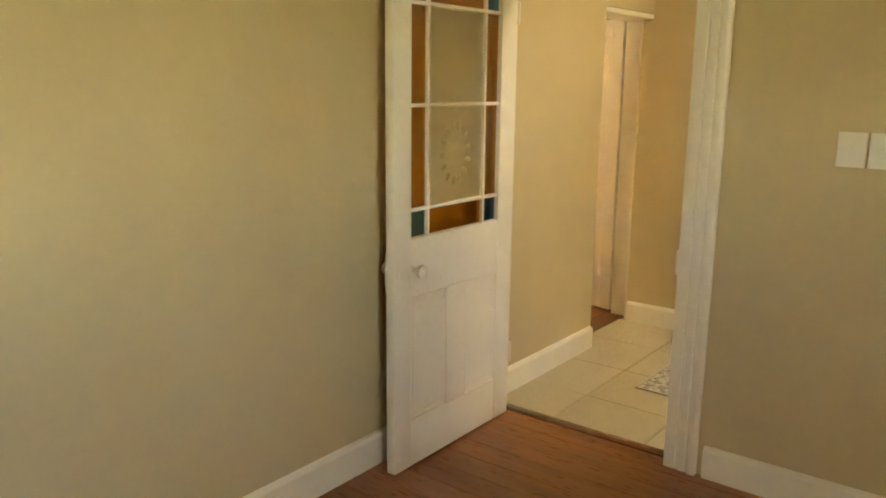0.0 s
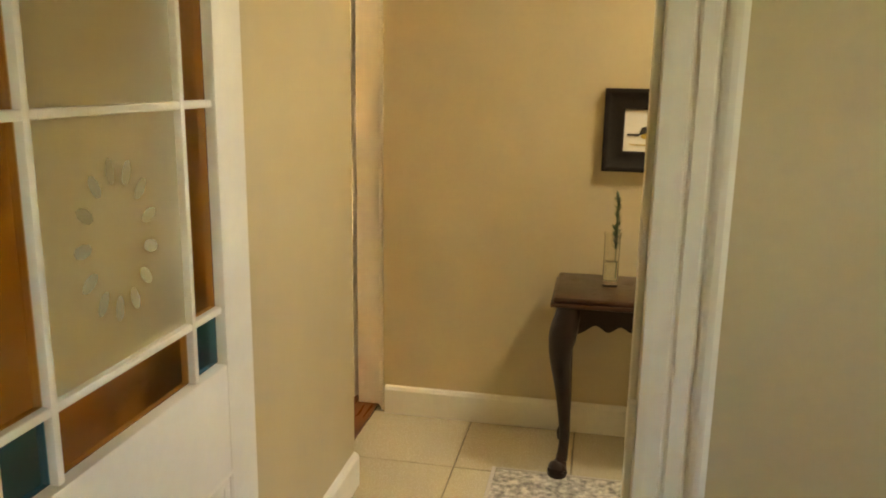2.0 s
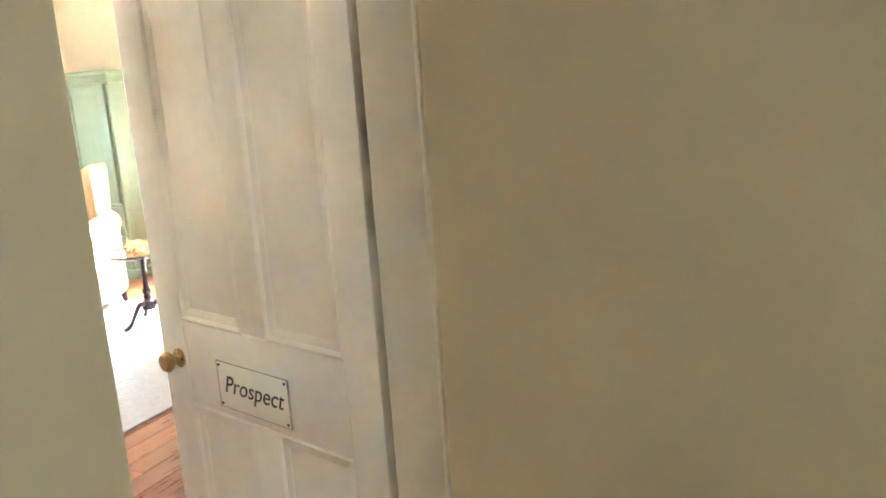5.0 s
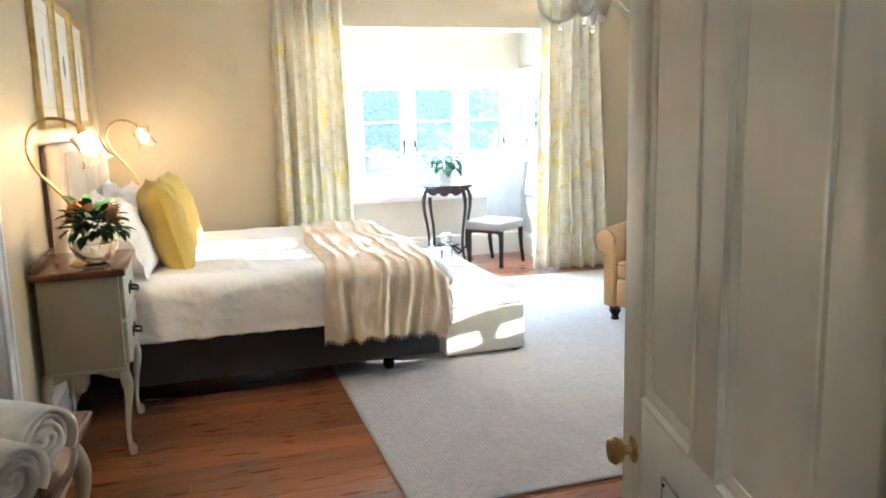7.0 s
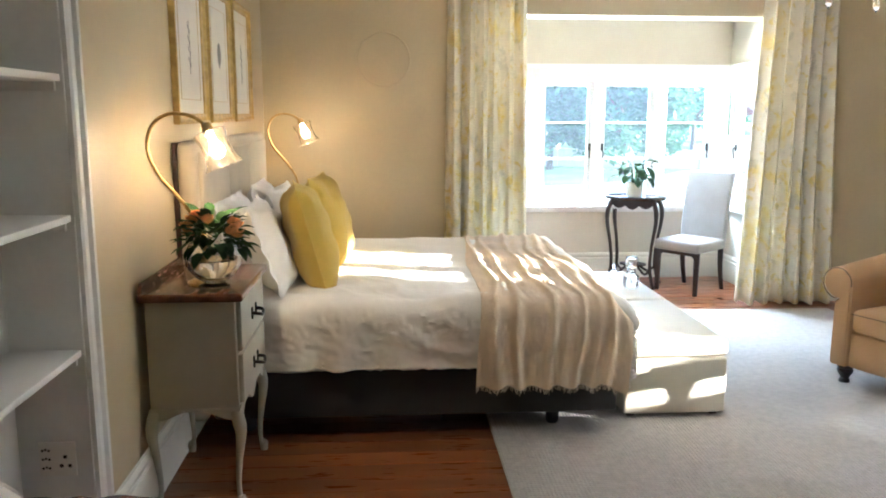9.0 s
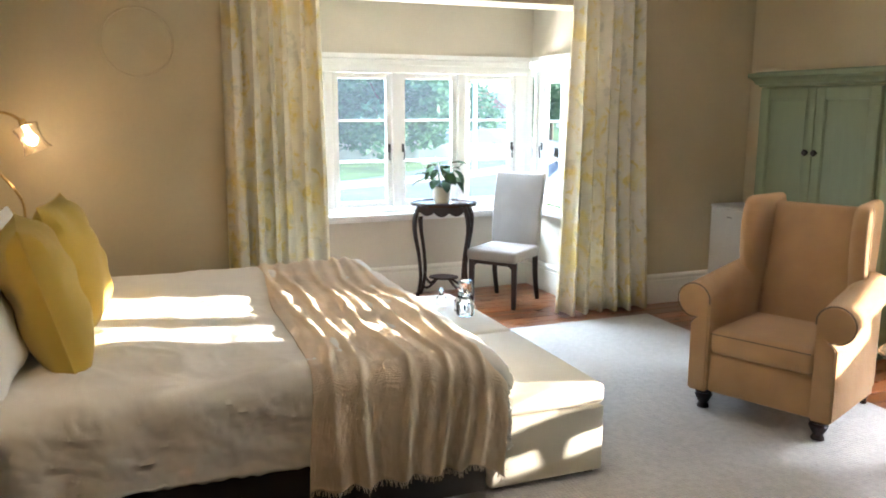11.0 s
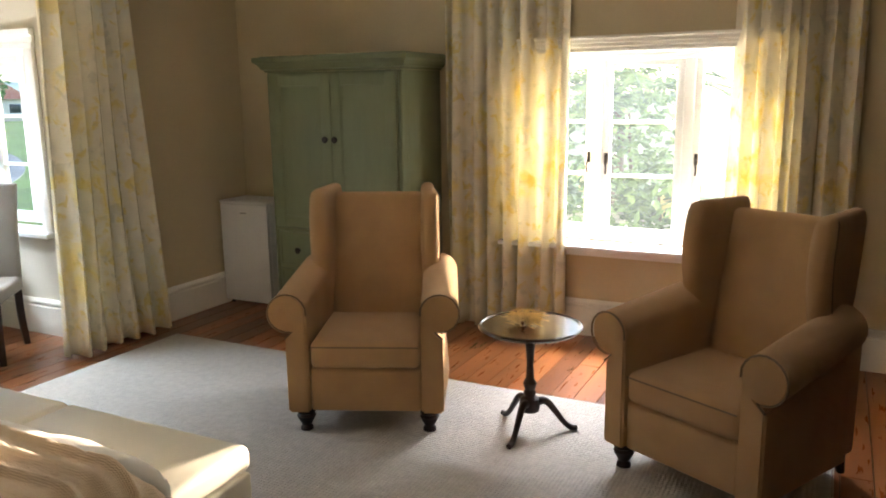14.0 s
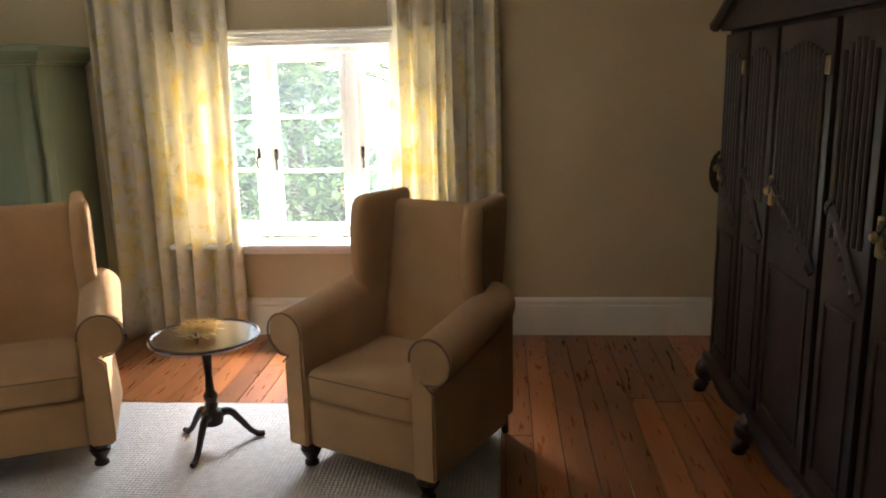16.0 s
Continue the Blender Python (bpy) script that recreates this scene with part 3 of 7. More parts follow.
frame2 = bmesh.new()
box(XB + 0.004, XL - 0.104, D2B + 0.075, D2B + 0.13, 0, D2H, 0.004, frame2)
box(XL - 0.103, XL - 0.087, D2B + 0.045, D2B + 0.12, 0, D2H + 0.03, 0.006, frame2)
box(XL - 0.086, XL - 0.0715, D2B + 0.012, D2B + 0.11, 0, D2H + 0.03, 0.005, frame2)
box(XB + 0.004, XL - 0.004, D2A - 0.001, D2B + 0.074, D2H - 0.03, D2H - 0.001, 0.004, frame2)
box(XB - 0.018, XB - 0.001, D2A - 0.1, D2A - 0.002, 0, D2H + 0.1, 0.005, frame2)
box(XB - 0.018, XB - 0.001, D2A - 0.1, D2B + 0.18, D2H + 0.101, D2H + 0.2, 0.005, frame2)
# block added behind the hinge gap to keep light out of it
box(XB - 0.05, XB + 0.003, D2B + 0.150, D2B + 0.20, 0, D2H, 0.002, frame2)
solo("door_frame_bedroom", frame2, M_WHITE, "white painted lining of the bedroom doorway", "door frame", "structure")

# ---- windows ----


def casement(parent, x0, x1, z0, z1, handle=0, stay=True, w=0.045, split=3, y=0.0):
    """A hung sash in the xz plane with two glazing bars, its panes, handle and stay."""
    fr = frame_loop(x0, x1, z0, z1, w, y - 0.022, y + 0.022)
    s = part("sash", fr, M_WINWHITE, parent)
    step = (z1 - z0 - 2 * w) / split
    for k in range(1, split):
        zc = z0 + w + k * step
        part("glazing_bar", box(x0 + w, x1 - w, y - 0.014, y + 0.014, zc - 0.010, zc + 0.010, 0.003), M_WINWHITE, s)
    for k in range(split):
        za, zb = z0 + w + k * step, z0 + w + (k + 1) * step
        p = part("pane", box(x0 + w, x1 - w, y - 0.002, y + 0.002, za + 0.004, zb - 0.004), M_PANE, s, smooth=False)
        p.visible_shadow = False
    if handle:
        hx = x1 - w / 2 if handle > 0 else x0 + w / 2
        zc = (z0 + z1) / 2 - 0.06
        h = box(hx - 0.011, hx + 0.011, y - 0.032, y - 0.0225, zc - 0.035, zc + 0.035, 0.003)
        tube([(hx, y - 0.034, zc), (hx, y - 0.052, zc - 0.01), (hx - handle * 0.006, y - 0.050, zc - 0.06), (hx - handle * 0.002, y - 0.044, zc - 0.10)], 0.006, 8, h)
        part("handle", h, M_IRON, s, "dark iron fastener")
    if stay:
        b = box(x0 + 0.08, x1 - 0.10, y - 0.036, y - 0.024, z0 - 0.012, z0 - 0.004, 0.002)
        lathe([(0.007, 0), (0.007, 0.02), (0.0, 0.026)], 8, (x0 + 0.12, y - 0.03, z0 - 0.006), b)
        part("stay", b, M_STEEL, s, "metal casement stay")
    return s


# north window: three sashes in a deep reveal
win_n = thing("window_north", "white painted casement window with glazing bars and open curtains", "window", (0, 10.58, 0), 0, kind="structure")
part("window_frame", frame_loop(-5.45, -3.68, 0.62, 1.83, 0.05, -0.04, 0.05), M_WINWHITE, win_n)
for mx in (-4.85, -4.285):
    part("mullion", box(mx - 0.03, mx + 0.03, -0.038, 0.05, 0.67, 1.78, 0.004), M_WINWHITE, win_n)
casement(win_n, -5.38, -4.885, 0.67, 1.775, 1, False)
casement(win_n, -4.815, -4.318, 0.655, 1.775, -1)
casement(win_n, -4.252, -3.75, 0.67, 1.775, -1, False)
part("sill", box(-5.45, -3.68, -0.275, -0.041, 0.585, 0.612, 0.006), M_WINWHITE, win_n)
part("sill_nose", moulding(1.10, [(0.0, 0.0), (0.018, 0.0), (0.022, 0.02), (0.03, 0.03), (0.03, 0.072), (0.0, 0.072)], m=pose(-5.12, -0.18, 0.537)), M_WINWHITE, win_n, smooth=False)
part("head_trim", moulding(1.95, [(0, 0), (0.02, 0), (0.02, 0.02), (0.03, 0.026), (0.03, 0.045), (0.04, 0.05), (0.04, 0.068), (0.052, 0.075), (0.052, 0.09), (0, 0.09)], m=pose(-5.54, -0.18, 1.826)), M_WHITE, win_n, smooth=False)
part("reveal", box(-5.449, -5.437, -0.18, -0.041, 0.613, 1.828, 0.0), M_WINWHITE, win_n)
part("reveal", box(-3.693, -3.681, -0.18, -0.041, 0.613, 1.828, 0.0), M_WINWHITE, win_n)
part("reveal", box(-5.436, -3.694, -0.18, -0.041, 1.818, 1.829, 0.0), M_WINWHITE, win_n)

# bay window: a row of sashes, and one in the side; built in a frame that faces +x
win_b = thing("window_bay", "white painted bay window with a row of small-paned casements", "window", (XBAY, 0, 0), 90, kind="structure")
part("window_frame", frame_loop(YB0, YB1, 0.70, 1.93, 0.06, -0.045, 0.05), M_WINWHITE, win_b)
for k, mx in enumerate((7.09, 7.665, 8.25)):
    part("mullion", box(mx - 0.035, mx + 0.035, -0.043, 0.05, 0.76, 1.87, 0.004), M_WINWHITE, win_b)
part("mullion", box(8.765, 8.869, -0.043, 0.05, 0.761, 1.869, 0.004), M_WINWHITE, win_b)
part("mullion", box(6.50, 6.57, -0.043, 0.05, 0.761, 1.869, 0.004), M_WINWHITE, win_b)
for x0, x1, hd in ((6.575, 7.05, -1), (7.13, 7.625, 1), (7.70, 8.21, -1), (8.29, 8.76, 1)):
    casement(win_b, x0, x1, 0.765, 1.865, hd, hd > 0)
part("sill", box(YB0, YB1 - 0.002, -0.13, -0.046, 0.68, 0.715, 0.008), M_WINWHITE, win_b)
part("sill_nose", moulding(YB1 - YB0 - 0.06, [(0, 0), (0.016, 0), (0.022, 0.02), (0.022, 0.038), (0, 0.038)], m=pose(YB0, -0.022, 0.64)), M_WINWHITE, win_b, smooth=False)
HEAD = [(0, 0), (0.028, 0), (0.028, 0.03), (0.02, 0.036), (0.02, 0.075), (0.036, 0.082), (0.036, 0.12), (0, 0.12)]
part("head_trim", moulding(YB1 - YB0 - 0.037, HEAD, m=pose(YB0, -0.02, 1.90)), M_WINWHITE, win_b, smooth=False)
side = thing("window_bay_side", "narrow white painted casement in the side of the bay", "window", (0, YB1 + 0.05, 0), 0, kind="structure")
part("window_frame", frame_loop(XBAY + 0.03, -8.125, 0.66, 1.995, 0.06, -0.03, 0.09), M_WINWHITE, side)
casement(side, -8.60, -8.20, 0.765, 1.865, -1, False, w=0.07)
part("filler", box(-8.66, -8.602, -0.02, 0.06, 0.721, 1.93, 0.004), M_WINWHITE, side)
part("sill", box(XBAY + 0.14, -8.03, -0.12, -0.031, 0.68, 0.715, 0.008), M_WINWHITE, side)
part("head_trim", moulding(-8.03 - XBAY - 0.06, HEAD, m=pose(XBAY + 0.06, -0.052, 1.90)), M_WINWHITE, side, smooth=False)
part("side_trim", box(-8.115, -8.03, -0.082, -0.052, 0.72, 1.898, 0.006), M_WINWHITE, side)

# openings added for light, out of view behind the walk, closed with glass
for nm, q in (("unseen_window_hall", (XH + 0.10, XH + 0.11, 0.6, 1.6, 1.3, 2.3)), ("unseen_skylight", (SX0, SX1, SY0, SY1, HC + 0.06, HC + 0.066))):
    w = solo(nm, box(*q), M_PANE, "clear glass pane in an added, unseen light opening", "window", "structure", smooth=False)
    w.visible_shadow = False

# ---- floors ----
solo("floor_bedroom", box(XBAY - 0.12, XB + 0.1, YS - 0.5, YN + 0.3, -0.15, -0.018), M_GAP, "old oiled pine floorboards", "floor", "structure", smooth=False)
solo("floor_hall", box(XL - 0.112, XH + 0.2, YH - 0.2, YP1 - 0.03, -0.15, -0.018), M_GAP, "dark oiled wooden floorboards", "floor", "structure", smooth=False)
solo("floor_passage", box(XL - 0.112, XH + 0.2, YP1 - 0.03, YC + 0.2, -0.15, -0.006), M_GROUT, "beige ceramic tile floor with dark grout", "floor", "structure", smooth=False)
solo("threshold_hall", box(D1A - 0.001, D1B - 0.001, YP1 - 0.055, YP1 - 0.002, -0.01, 0.006, 0.003), M_BROWNTOP, "brown wooden threshold strip", "threshold", "structure")

# ---- doors ----


def panel(x0, x1, z0, z1, face, bm, depth=0.013):
    """A moulding mitred round a sunk panel, from the leaf's face down to the panel's."""
    sg = 1 if face > 0 else -1
    prof = [(-0.002, depth + 0.0005), (0.004, depth + 0.0025), (0.009, depth - 0.001), (0.011, depth * 0.5), (0.016, depth * 0.45), (0.024, 0.002), (0.027, 0.0015), (0.029, -0.001)]
    rings = [[bm.verts.new((x, face + sg * y, z)) for x, z in ((x0 + i, z0 + i), (x1 - i, z0 + i), (x1 - i, z1 - i), (x0 + i, z1 - i))] for i, y in prof]
    for p, q in zip(rings, rings[1:]):
        for k in range(4):
            bm.faces.new((p[k], p[(k + 1) % 4], q[(k + 1) % 4], q[k]))
    return bm


# hall door: local x runs from hinge to latch, local y is its thickness
leaf = thing("door_1", "cream painted glazed door, standing open, with amber and blue panes", "door", (-0.712, 4.226, 0.008), -90, kind="structure")
LW, LH, T = 0.860, 2.0, 0.021
X = lambda y: 4.226 - y
st = bmesh.new()
gx0, gx1 = X(4.045), X(3.464)
box(0.068, gx0, -T, T, 0, LH, 0.003, st)
box(gx1, LW, -T, T, 0, LH, 0.003, st)
part("stiles", st, M_WHITE, leaf)
rl = bmesh.new()
px = [(X(4.05), X(3.815)), (X(3.695), X(3.46))]
box(gx0, gx1, -T + 0.001, T - 0.001, 0, 0.19, 0.003, rl)
box(gx0, gx1, -T + 0.001, T - 0.001, 0.70, 0.925, 0.003, rl)
box(gx0, gx1, -T + 0.001, T - 0.001, 1.905, LH, 0.003, rl)
box(px[0][1], px[1][0], -T + 0.001, T - 0.001, 0.19, 0.70, 0.003, rl)
part("rails", rl, M_WHITE, leaf)
for a, b in px:
    p = part("panel", box(a - 0.01, b + 0.01, -0.012, 0.012, 0.185, 0.705), M_WHITE, leaf)
    q = panel(a, b, 0.19, 0.70, 0.012, bmesh.new(), 0.008)
    panel(a, b, 0.19, 0.70, -0.012, q, 0.008)
    part("panel_moulding", q, M_WHITE, p, smooth=False)
cols = [gx0, X(3.94), X(3.572), gx1]
rws = [0.925, 1.034, 1.421, 1.785, 1.905]
for z in rws[1:-1]:
    part("glazing_bar", box(gx0, gx1, -0.014, 0.014, z - 0.007, z + 0.007, 0.003), M_WHITE, leaf)
for x in cols[1:-1]:
    part("glazing_bar", box(x - 0.007, x + 0.007, -0.0155, 0.0155, 0.926, 1.904, 0.003), M_WHITE, leaf)
for i in range(3):
    for j in range(4):
        corner, edge = i in (0, 2) and j in (0, 3), i in (0, 2) or j in (0, 3)
        m, lab = (M_BLUE, "blue glass pane") if corner else (M_AMBER, "amber glass pane") if edge else (M_FROST, "frosted glass pane with an etched wreath")
        pn = part("pane", box(cols[i] + 0.004, cols[i + 1] - 0.004, -0.002, 0.002, rws[j] + 0.004, rws[j + 1] - 0.004), m, leaf, lab, smooth=False)
        pn.visible_shadow = False
        if not edge and j == 1:
            wr = bmesh.new()
            cx, cz = (cols[i] + cols[i + 1]) / 2, (rws[j] + rws[j + 1]) / 2
            for k in range(13):
                a = 2 * math.pi * k / 13
                lathe([(0.0, -0.001), (0.011, 0), (0.0, 0.001)], 8, (0, 0, 0), wr, m=pose(cx + 0.085 * math.cos(a), 0.0035, cz + 0.105 * math.sin(a), 90, 0, 0) @ pose(0, 0, 0, 0, 0, math.degrees(a)) @ Matrix.Diagonal((1.9, 1, 1, 1)))
            part("etching", wr, mat("etched_glass", (0.36, 0.35, 0.25), 0.7), pn, "etched leaf wreath")
kx, kz = X(3.465), 0.808
knob = lathe([(0.020, 0), (0.020, 0.004), (0.010, 0.008), (0.009, 0.026), (0.020, 0.034), (0.027, 0.046), (0.025, 0.060), (0.012, 0.068), (0, 0.069)], 20, m=pose(kx, T, kz, -90, 0, 0))
part("knob", knob, M_WHITE, leaf, "cream painted door knob")
kp = lathe([(0.013, 0), (0.013, 0.003), (0, 0.004)], 16, m=pose(kx + 0.062, T, kz, -90, 0, 0) @ Matrix.Diagonal((1, 2.0, 1, 1)))
part("keyhole_plate", kp, M_WHITE, leaf, "painted keyhole cover")
rim = box(LW - 0.10, LW - 0.004, -T - 0.012, -T, kz - 0.05, kz + 0.05, 0.004)
box(LW - 0.002, LW + 0.004, -T, T - 0.002, kz - 0.075, kz + 0.075, 0.002, rim)
tube([(LW - 0.06, -T - 0.01, kz), (LW - 0.06, -T - 0.035, kz)], 0.011, 10, rim)
lathe([(0.02, 0), (0.026, 0.012), (0.02, 0.03), (0, 0.034)], 16, bm=rim, m=pose(LW - 0.06, -T - 0.03, kz, 90, 0, 0))
part("rim_lock", rim, M_WHITE, leaf, "painted rim lock")
for z in (0.25, 1.75):
    part("hinge", lathe([(0.007, 0), (0.007, 0.09), (0, 0.094)], 8, (0.061, T, z)), M_WHITE, leaf)
solo("strike_plate", box(D1B - 0.018, D1B - 0.0005, YP0 + 0.008, YP0 + 0.035, 0.79, 0.885, 0.003), M_WHITE, "cream painted lock keep on the door lining", "strike plate")

# bedroom door
ang = math.degrees(math.atan2(0.171, -0.674))
leaf2 = thing("door_2", "white panelled door, standing open, with a small name plate", "door", (-1.050, 6.008, 0.016), ang, kind="structure")
W2, T2 = 0.716, 0.020
ca, cb, cc, cd = 0.102, 0.326, 0.402, 0.622
st = bmesh.new()
box(0.015, ca, -T2, T2, 0, 1.905, 0.003, st)
box(cd, W2, -T2, T2, 0, 1.905, 0.003, st)
part("stiles", st, M_DOORWHITE, leaf2)
rl = bmesh.new()
for z0, z1 in ((0, 0.21), (0.86, 1.055), (1.80, 1.905)):
    box(ca, cd, -T2 + 0.001, T2 - 0.001, z0, z1, 0.003, rl)
for z0, z1 in ((0.21, 0.86), (1.055, 1.80)):
    box(cb, cc, -T2 + 0.001, T2 - 0.001, z0, z1, 0.003, rl)
part("rails", rl, M_DOORWHITE, leaf2)
for a, b in ((ca, cb), (cc, cd)):
    for z0, z1 in ((0.21, 0.86), (1.055, 1.80)):
        p = part("panel", box(a - 0.01, b + 0.01, -0.011, 0.011, z0 - 0.01, z1 + 0.01), M_DOORWHITE, leaf2)
        q = panel(a, b, z0, z1, 0.011, bmesh.new(), 0.008)
        panel(a, b, z0, z1, -0.011, q, 0.008)
        part("panel_moulding", q, M_DOORWHITE, p, smooth=False)
kb = lathe([(0.022, 0), (0.022, 0.004), (0.009, 0.007), (0.008, 0.016), (0.020, 0.024), (0.024, 0.034), (0.018, 0.043), (0, 0.046)], 20, m=pose(W2 - 0.068, T2, 0.962, -90, 0, 0))
part("knob", kb, M_BRASS, leaf2, "brass door knob")
for z in (0.22, 1.62):
    part("hinge", lathe([(0.007, 0), (0.007, 0.09), (0, 0.094)], 8, (-0.006, -T2, z)), M_IRON, leaf2)
sx0, sx1 = 0.268, 0.500
plate = part("name_plate", box(sx0, sx1, T2 + 0.0005, T2 + 0.004, 0.882, 0.984, 0.001), M_DOORWHITE, leaf2, "clear-bordered name plate with black script")
nb = frame_loop(sx0 - 0.001, sx1 + 0.001, 0.881, 0.985, 0.0015, T2 + 0.001, T2 + 0.005, bevel=0)
part("border", nb, M_INK, plate)
cu = bpy.data.curves.new("lettering", "FONT")
cu.body, cu.size, cu.align_x, cu.align_y, cu.extrude, cu.shear, cu.offset = "Prospect", 0.054, "CENTER", "CENTER", 0.0006, 0.32, 0.0
tx = new("tmp_text", cu)
bpy.context.view_layer.update()
me = bpy.data.meshes.new_from_object(tx)
bpy.data.objects.remove(tx)
me.materials.clear()
me.materials.append(M_BLACKINK)
lt = new("lettering", me)
lt.parent = plate
lt.matrix_local = pose((sx0 + sx1) / 2, T2 + 0.0048, 0.935, 90, 0, 180)
tagged(lt, "black slanted script lettering")
for cx in (sx0 + 0.008, sx1 - 0.008):
    for cz in (0.89, 0.976):
        part("screw", lathe([(0.003, 0), (0.003, 0.002), (0, 0.003)], 8, m=pose(cx, T2 + 0.004, cz, -90, 0, 0)), M_IRON, plate)

# ---- hall and passage things ----
for k, x in enumerate((0.598, 0.694)):
    sw = thing("light_switch", "cream plastic light switch plate on the tan wall", "switch", (x + 0.044, YP0 - 0.001, 1.308), group="hall switches")
    part("plate", box(-0.044, 0.044, -0.009, 0, -0.058, 0.058, 0.003), M_PLASTIC, sw)
    part("rocker", box(-0.008, 0.008, -0.0125, -0.009, -0.006, 0.006, 0.0015), M_WHITE, sw)

rug = thing("hall_rug", "faded blue-grey patterned rug on the tiles", "rug", (0.21, 5.16, 0.0))
part("woven_field", box(-0.545, 0.545, -0.32, 0.32, 0.001, 0.009, 0.003), M_DOORMAT, rug)
part("binding", frame_loop(-0.56, 0.56, -0.335, 0.335, 0.016, 0, 0.010, bevel=0.002), M_RUGEDGE, rug).matrix_local = pose(0, 0, 0.0005, -90, 0, 0) @ Matrix.Diagonal((1, -1, 1, 1))


def cabriole(h, knee=0.05, r=0.03, out=(1, 1)):
    """A curved leg: full at the knee, slim at the ankle, with a ball foot. out: the way its knee bulges."""
    ox, oy = out
    pts = [(0, 0, h, r * 1.15), (ox * knee * 0.6, oy * knee * 0.6, h * 0.86, r * 1.25), (ox * knee * 0.75, oy * knee * 0.75, h * 0.74, r * 1.0), (ox * knee * 0.25, oy * knee * 0.25, h * 0.5, r * 0.68), (-ox * knee * 0.1, -oy * knee * 0.1, h * 0.25, r * 0.5), (ox * knee * 0.1, oy * knee * 0.1, h * 0.1, r * 0.55), (ox * knee * 0.45, oy * knee * 0.45, 0.035, r * 0.95), (ox * knee * 0.5, oy * knee * 0.5, 0.0, r * 0.8)]
    return tube(pts, r, 10)


console = thing("console_table", "dark carved mahogany console table with cabriole legs", "table", (0.28, 5.66, 0))
ctop = box(-0.435, 0.435, -0.205, 0.20, 0.676, 0.692, 0.005)
box(-0.425, 0.425, -0.198, 0.196, 0.692, 0.712, 0.008, ctop, segs=3)
part("tabletop", ctop, M_WALNUT, console, "polished dark tabletop with a moulded rim")
n = 60
low = []
for i in range(n + 1):
    x = 0.38 - 0.76 * i / n
    u = abs(x)
    z = 0.60 + 0.012 * math.cos(u * 70) if 0.14 < u else 0.60 - 0.085 * (0.5 + 0.5 * math.cos(math.pi * u / 0.14)) + 0.005 * math.cos(u * 110)
    if u > 0.31:
        z -= (u - 0.31) * 0.9
    low.append((x, z))
part("apron", prism([(-0.38, 0.676), (0.38, 0.676)] + low, 0.022, pose(0, -0.18, 0), bevel=0.002), M_DARKWOOD, console)
for sx in (-1, 1):
    part("side_apron", box(0.372 * sx - 0.01, 0.372 * sx + 0.01, -0.155, 0.15, 0.57, 0.676, 0.004), M_DARKWOOD, console)
fret = bmesh.new()
for sx in (-1, 1):
    for cx, cz, rx, rz2, tilt in ((0.045, 0.605, 0.014, 0.030, 25), (0.085, 0.600, 0.012, 0.022, -25), (0.026, 0.555, 0.010, 0.018, -20), (0.0, 0.635, 0.016, 0.010, 0), (0.0, 0.598, 0.020, 0.009, 0), (0.12, 0.600, 0.007, 0.012, 30)):
        lathe([(0.0, -0.001), (1.0, 0), (0.0, 0.001)], 12, (0, 0, 0), fret, m=pose(sx * cx, -0.1812, cz, 90, 0, 0) @ pose(0, 0, 0, 0, 0, sx * tilt) @ Matrix.Diagonal((rx, rz2, 0.5, 1)))
part("pierced_carving", fret, mat("pale_gap_in_carving", (0.22, 0.18, 0.13), 0.8), console, "pale openings of the pierced carving")
for sx in (-1, 1):
    part("scroll", tube([(sx * 0.005, -0.186, 0.645), (sx * 0.05, -0.19, 0.64), (sx * 0.075, -0.188, 0.60), (sx * 0.05, -0.188, 0.565), (sx * 0.03, -0.188, 0.58)], 0.006, 6), M_DARKWOOD, console)
    part("scroll", tube([(sx * 0.075, -0.186, 0.60), (sx * 0.115, -0.188, 0.615), (sx * 0.145, -0.186, 0.60)], 0.005, 6), M_DARKWOOD, console)
for sx in (-1, 1):
    lg = part("leg", cabriole(0.665, 0.060, 0.041, (sx * 0.55, -0.8)), M_DARKWOOD, console)
    lg.location = (sx * 0.365, -0.155, 0)
    lg = part("leg", cabriole(0.665, 0.03, 0.028, (sx * 0.8, 0.2)), M_DARKWOOD, console)
    lg.location = (sx * 0.365, 0.155, 0)

rnd = random.Random(4)


def needle_sprig(bm, base, top, n, length):
    tube([base, ((base[0] + top[0]) / 2 + 0.004, (base[1] + top[1]) / 2, (base[2] + top[2]) / 2), top], 0.0016, 5, bm)
    for i in range(n):
        f = 0.35 + 0.65 * i / n
        p = Vector(base).lerp(Vector(top), f)
        a = rnd.uniform(0, 6.283)
        l = length * rnd.uniform(0.7, 1.15) * (1.15 - 0.5 * f)
        d = Vector((math.cos(a), math.sin(a), 0.9)).normalized()
        s = d.cross(Vector((0, 0, 1))).normalized() * 0.0026
        vs = [bm.verts.new(p - s), bm.verts.new(p + s), bm.verts.new(p + d * l * 0.6 + s * 1.1), bm.verts.new(p + d * l), bm.verts.new(p + d * l * 0.6 - s * 1.1)]
        bm.faces.new(vs)


